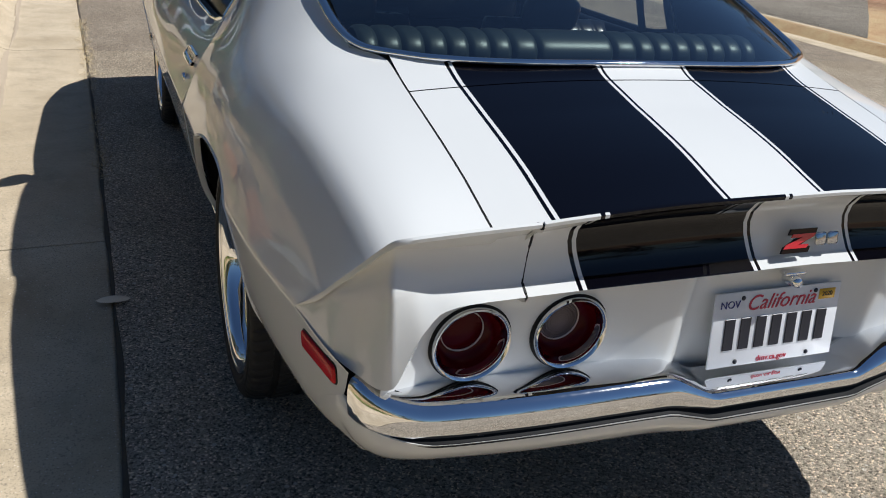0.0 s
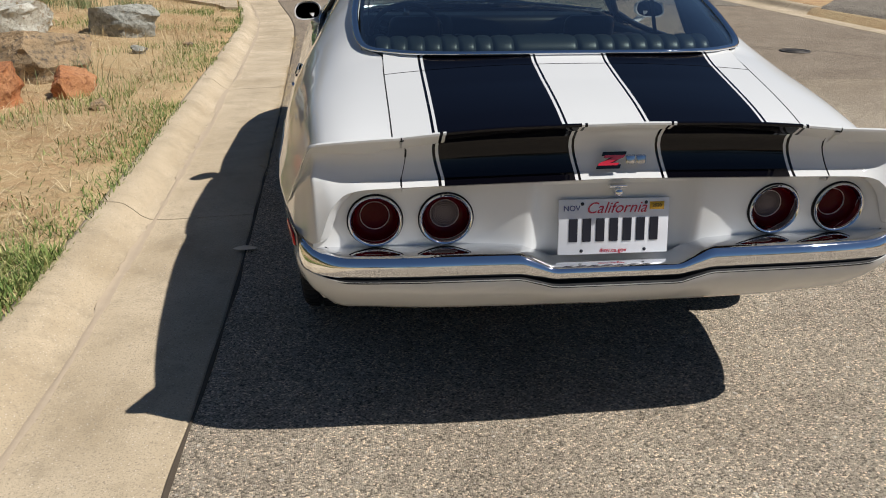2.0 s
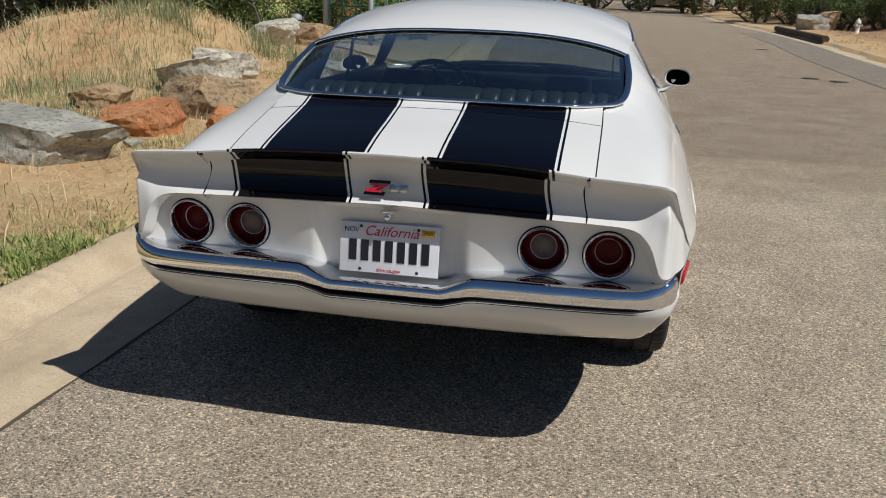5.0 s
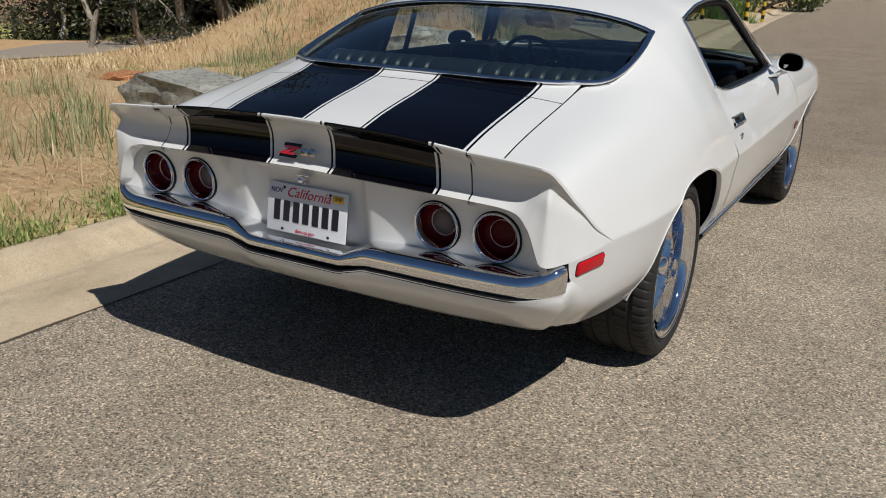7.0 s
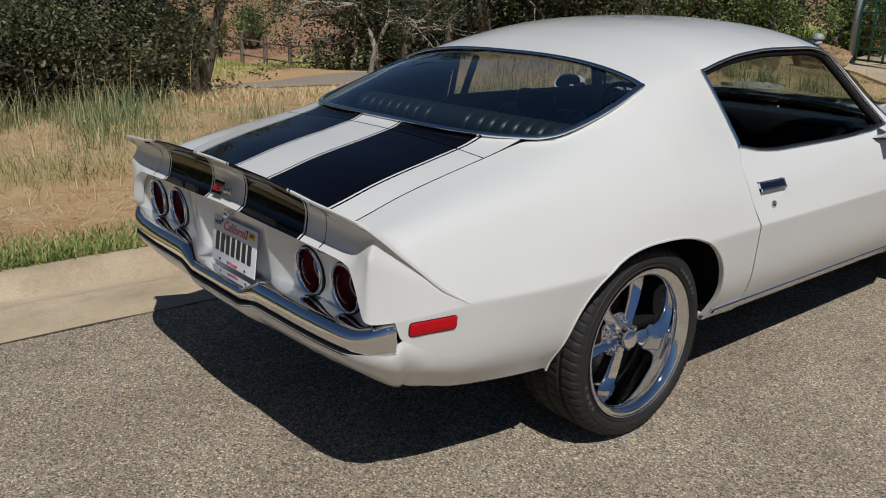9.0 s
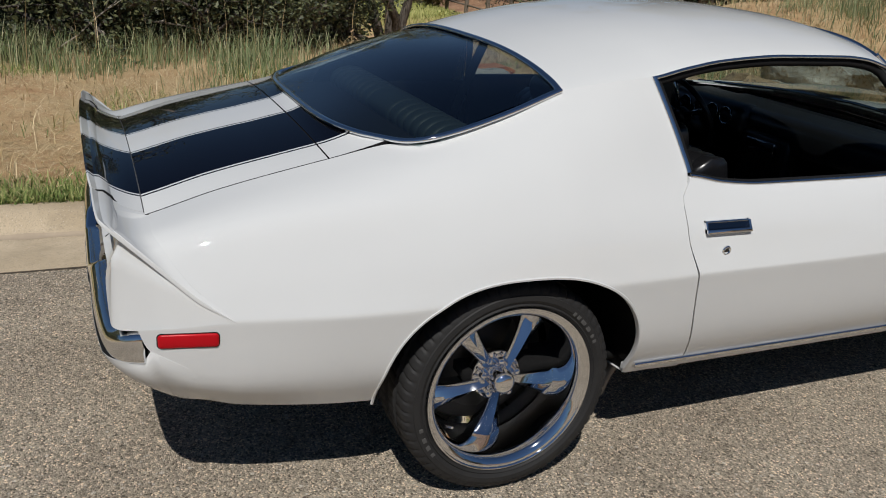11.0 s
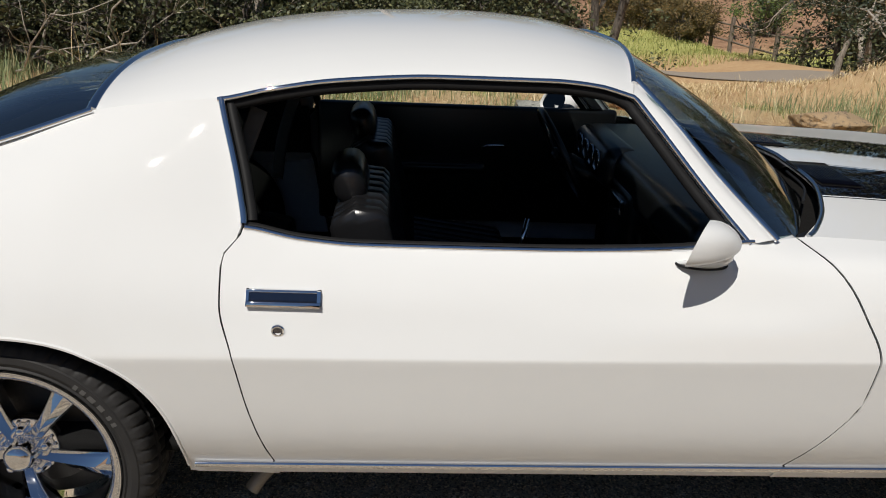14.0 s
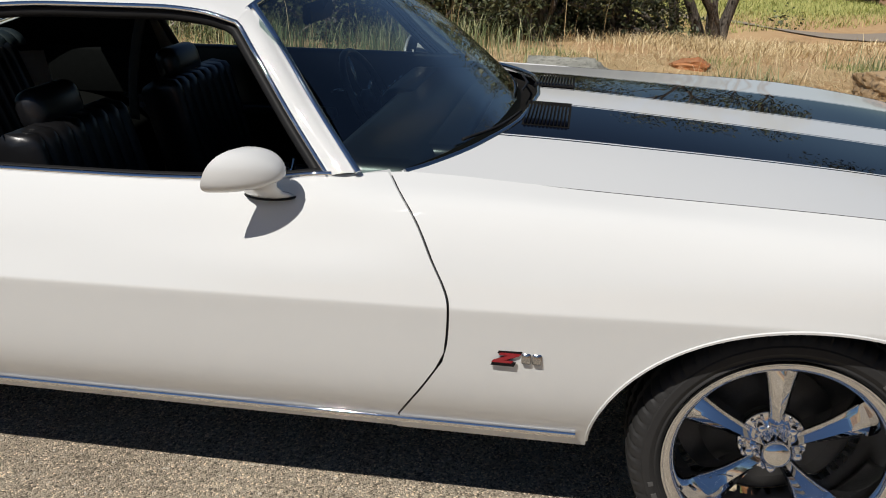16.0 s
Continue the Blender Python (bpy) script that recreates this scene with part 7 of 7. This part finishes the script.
tagged(bpy.data.objects["gate_tag"], "small white tag hung on the gate", "sign")
spot_rng = random.Random(8)
for x, y in ((-6.4, 18.2), (-5.0, 21.4), (-4.9, 22.4), (-5.5, 20.6)):
    z = land(x, y)
    fl = thing("flower_bush", (x, y, z), "bush with small red flowers", "bush", "flower bushes")
    cs = [(Vector((x + spot_rng.gauss(0, .3), y + spot_rng.gauss(0, .3), z + spot_rng.uniform(.15, .8))), .22) for _ in range(26)]
    part("foliage", leaf_cloud(spot_rng, cs, 26, .045), BUSH_LEAF, fl)
    part("blossom", leaf_cloud(spot_rng, [(c + Vector((.05, -.1, .08)), r * .9) for c, r in cs], 7, .035), FLOWER, fl)

LEEK = blade_mat("strap_leaf", (.06, .13, .02), (.12, .22, .04), (.22, .30, .08))
for x, y in ((-7.7, 18.6), (-7.2, 19.6), (-6.7, 19.2), (-8.3, 18.0), (-4.5, 24.4), (-4.2, 26.2)):
    blades("strap_plant", [(spot_rng.gauss(x, .22), spot_rng.gauss(y, .22)) for _ in range(420)], (.35, .85), .013, (.05, .6), LEEK, "clump of bright green strap-leaved plants", spot_rng, .6)

# ---- opposite side: hydrant, marker, sapling; far house ----
HYD = grained("hydrant_paint", (.62, .60, .55), (.72, .70, .64), 10, .5, .2, .002)
x, y = 11.2, 39.3
z = land(x, y)
h = thing("fire_hydrant", (x, y, z), "off-white fire hydrant on dry ground", "fire hydrant")
part("barrel", moved(lathe([(.16, 0), (.16, .04), (.105, .05), (.10, .46), (.135, .47), (.135, .52), (.10, .53)], 24, "z"), pose(x, y, z - .02)), HYD, h)
part("bonnet", moved(lathe([(.12, 0), (.115, .06), (.08, .12), (.03, .15), (.03, .19), (0, .19)], 24, "z"), pose(x, y, z + .50)), HYD, h)
for a in (0, 120, 240):
    part("nozzle", moved(lathe([(.05, .08), (.05, .16), (.06, .16), (.06, .19), (0, .20)], 16, "x"), pose(x, y, z + .36, 0, 0, a)), HYD, h)
GREENPLASTIC = grained("green_plastic", (.012, .13, .07), (.02, .18, .10), 6, .45, .2, .001)
x, y = 9.05, 15.8
z = land(x, y)
u = thing("utility_marker", (x, y, z), "green plastic utility pedestal on the verge", "utility box")
part("tube", moved(lathe([(.115, -.1), (.115, .55), (.11, .57), (0, .57)], 20, "z"), pose(x, y, z)), GREENPLASTIC, u)
part("cap", moved(lathe([(.125, .55), (.125, .61), (.11, .64), (0, .645)], 20, "z"), pose(x, y, z)), HYD, u)
x, y = 12.1, 33.2
z = land(x, y)
s_ = thing("sapling", (x, y, z), "small sapling with thin foliage", "tree")
part("stem", tube(path3([(x, y, z - .05), (x + .03, y, z + .5), (x - .02, y, z + 1.1)], 10), lambda t: .018 * (1 - .6 * t), 8), BARK, s_)
part("foliage", leaf_cloud(spot_rng, [(Vector((x + spot_rng.gauss(0, .14), y + spot_rng.gauss(0, .14), z + spot_rng.uniform(.35, 1.2))), .16) for _ in range(22)], 22, .04), BUSH_LEAF, s_)
x, y = 6.6, 78
z = land(x, y)
house = thing("house", (x, y, z), "small far house with a pale gabled roof", "house")
WALLP = grained("house_wall", (.42, .38, .32), (.5, .46, .4), 2, .8)
part("wall", box((7, 6, 2.6), (x, y, z + 1.3)), WALLP, house)
bm = bmesh.new()
grid(bm, [[Vector((x + dx, y + dy, z + 2.6 + dz)) for dx, dz in ((-4, -.2), (0, 1.6), (4, -.2))] for dy in (-3.5, 3.5)])
flange(bm, .15, lambda c: Vector((0, 0, -1)))
part("roof", bm, grained("roof_shingle", (.22, .18, .15), (.32, .27, .22), 3, .9), house)
part("window", box((1.4, .08, 1.0), (x - 1.5, y - 3.03, z + 1.5), .02), BLACK, house)
part("door", box((.95, .08, 2.0), (x + 1.3, y - 3.03, z + 1.0), .02), PLATE_WHITE, house)

# wire fence on the far slope
FENCEWOOD = bark_mat("fence_wood", (.12, .09, .07), (.24, .19, .15))
fence = thing("field_fence", (-25, 11.3, land(-25, 11.3)), "weathered post-and-rail field fence", "fence")
line = path3([(-31, 10.8, 0), (-27, 11.1, 0), (-24, 11.5, 0), (-20.4, 12.1, 0), (-17, 13.0, 0)], 12)
for p, q in zip(line, line[1:]):
    a, b = Vector((p.x, p.y, land(p.x, p.y))), Vector((q.x, q.y, land(q.x, q.y)))
    part("post", box((.12, .12, 1.3), a + Vector((0, 0, .55)), .02, 1), FENCEWOOD, fence)
    for hgt in (.45, .95):
        part("rail", tube([a + Vector((0, 0, hgt)), b + Vector((0, 0, hgt))], .03, 6), FENCEWOOD, fence)

PICKET = bark_mat("picket_wood", (.30, .24, .17), (.46, .38, .28))
a, b = Vector((-29.6, 17.1, 0)), Vector((-26.3, 19.6, 0))
pickets = thing("picket_fence", (a.x, a.y, land(a.x, a.y)), "low pale wooden picket fence before dark trees", "fence")
for k in range(34):
    p = a.lerp(b, k / 33)
    part("picket", box((.075, .02, .95), (p.x, p.y, land(p.x, p.y) + .45), .004, 1), PICKET, pickets)
for hgt in (.2, .72):
    part("rail", tube([Vector((p.x + .03, p.y - .03, land(p.x, p.y) + hgt)) for p in (a, a.lerp(b, .5), b)], .022, 6), PICKET, pickets)

# wheeled bins beyond the meadow
BIN = grained("bin_plastic", (.012, .075, .04), (.02, .11, .06), 5, .5, .2, .001)
for x, y, turn in ((-18.0, 23.0, 35), (-18.9, 22.4, 28)):
    m = pose(x, y, land(x, y), 0, 0, turn)
    b_ = thing("wheeled_bin", (x, y, land(x, y)), "dark green wheeled rubbish bin with closed lid", "bin", "wheeled bins")
    bm = bmesh.new()
    grid(bm, [[Vector((c * w, e * w * 1.1, h)) for c, e in ((-1, -1), (1, -1), (1, 1), (-1, 1), (-1, -1))] for h, w in ((.05, .22), (.85, .28), (.93, .28), (.95, .30), (1.0, .30))])
    part("body", moved(bm, m), BIN, b_)
    part("lid", moved(box((.62, .68, .06), (0, 0, 1.03), .02), m), BIN, b_)
    for sx in (-.24, .24):
        part("wheel", moved(lathe([(.10, -.02), (.10, .02), (0, .02)], 16, "x"), m @ pose(sx, .26, .10)), SEAL, b_)

# ---- litter by the kerb ----
x, y = -1.195, .57
bm = bmesh.new()
grid(bm, [[Vector((x + u * .055, y + v * .022 * math.sqrt(max(0, 1 - u * u)), .012 + .012 * (1 - v * v) * (1 - u * u))) for v in (-1, -.5, 0, .5, 1)] for u in np.linspace(-1, 1, 12)])
tagged(part("dry_leaf", bm, grained("dry_leaf_skin", (.70, .58, .43), (.85, .73, .56), 40, .8)), "pale curled dry leaf on the gutter seam", "leaf")
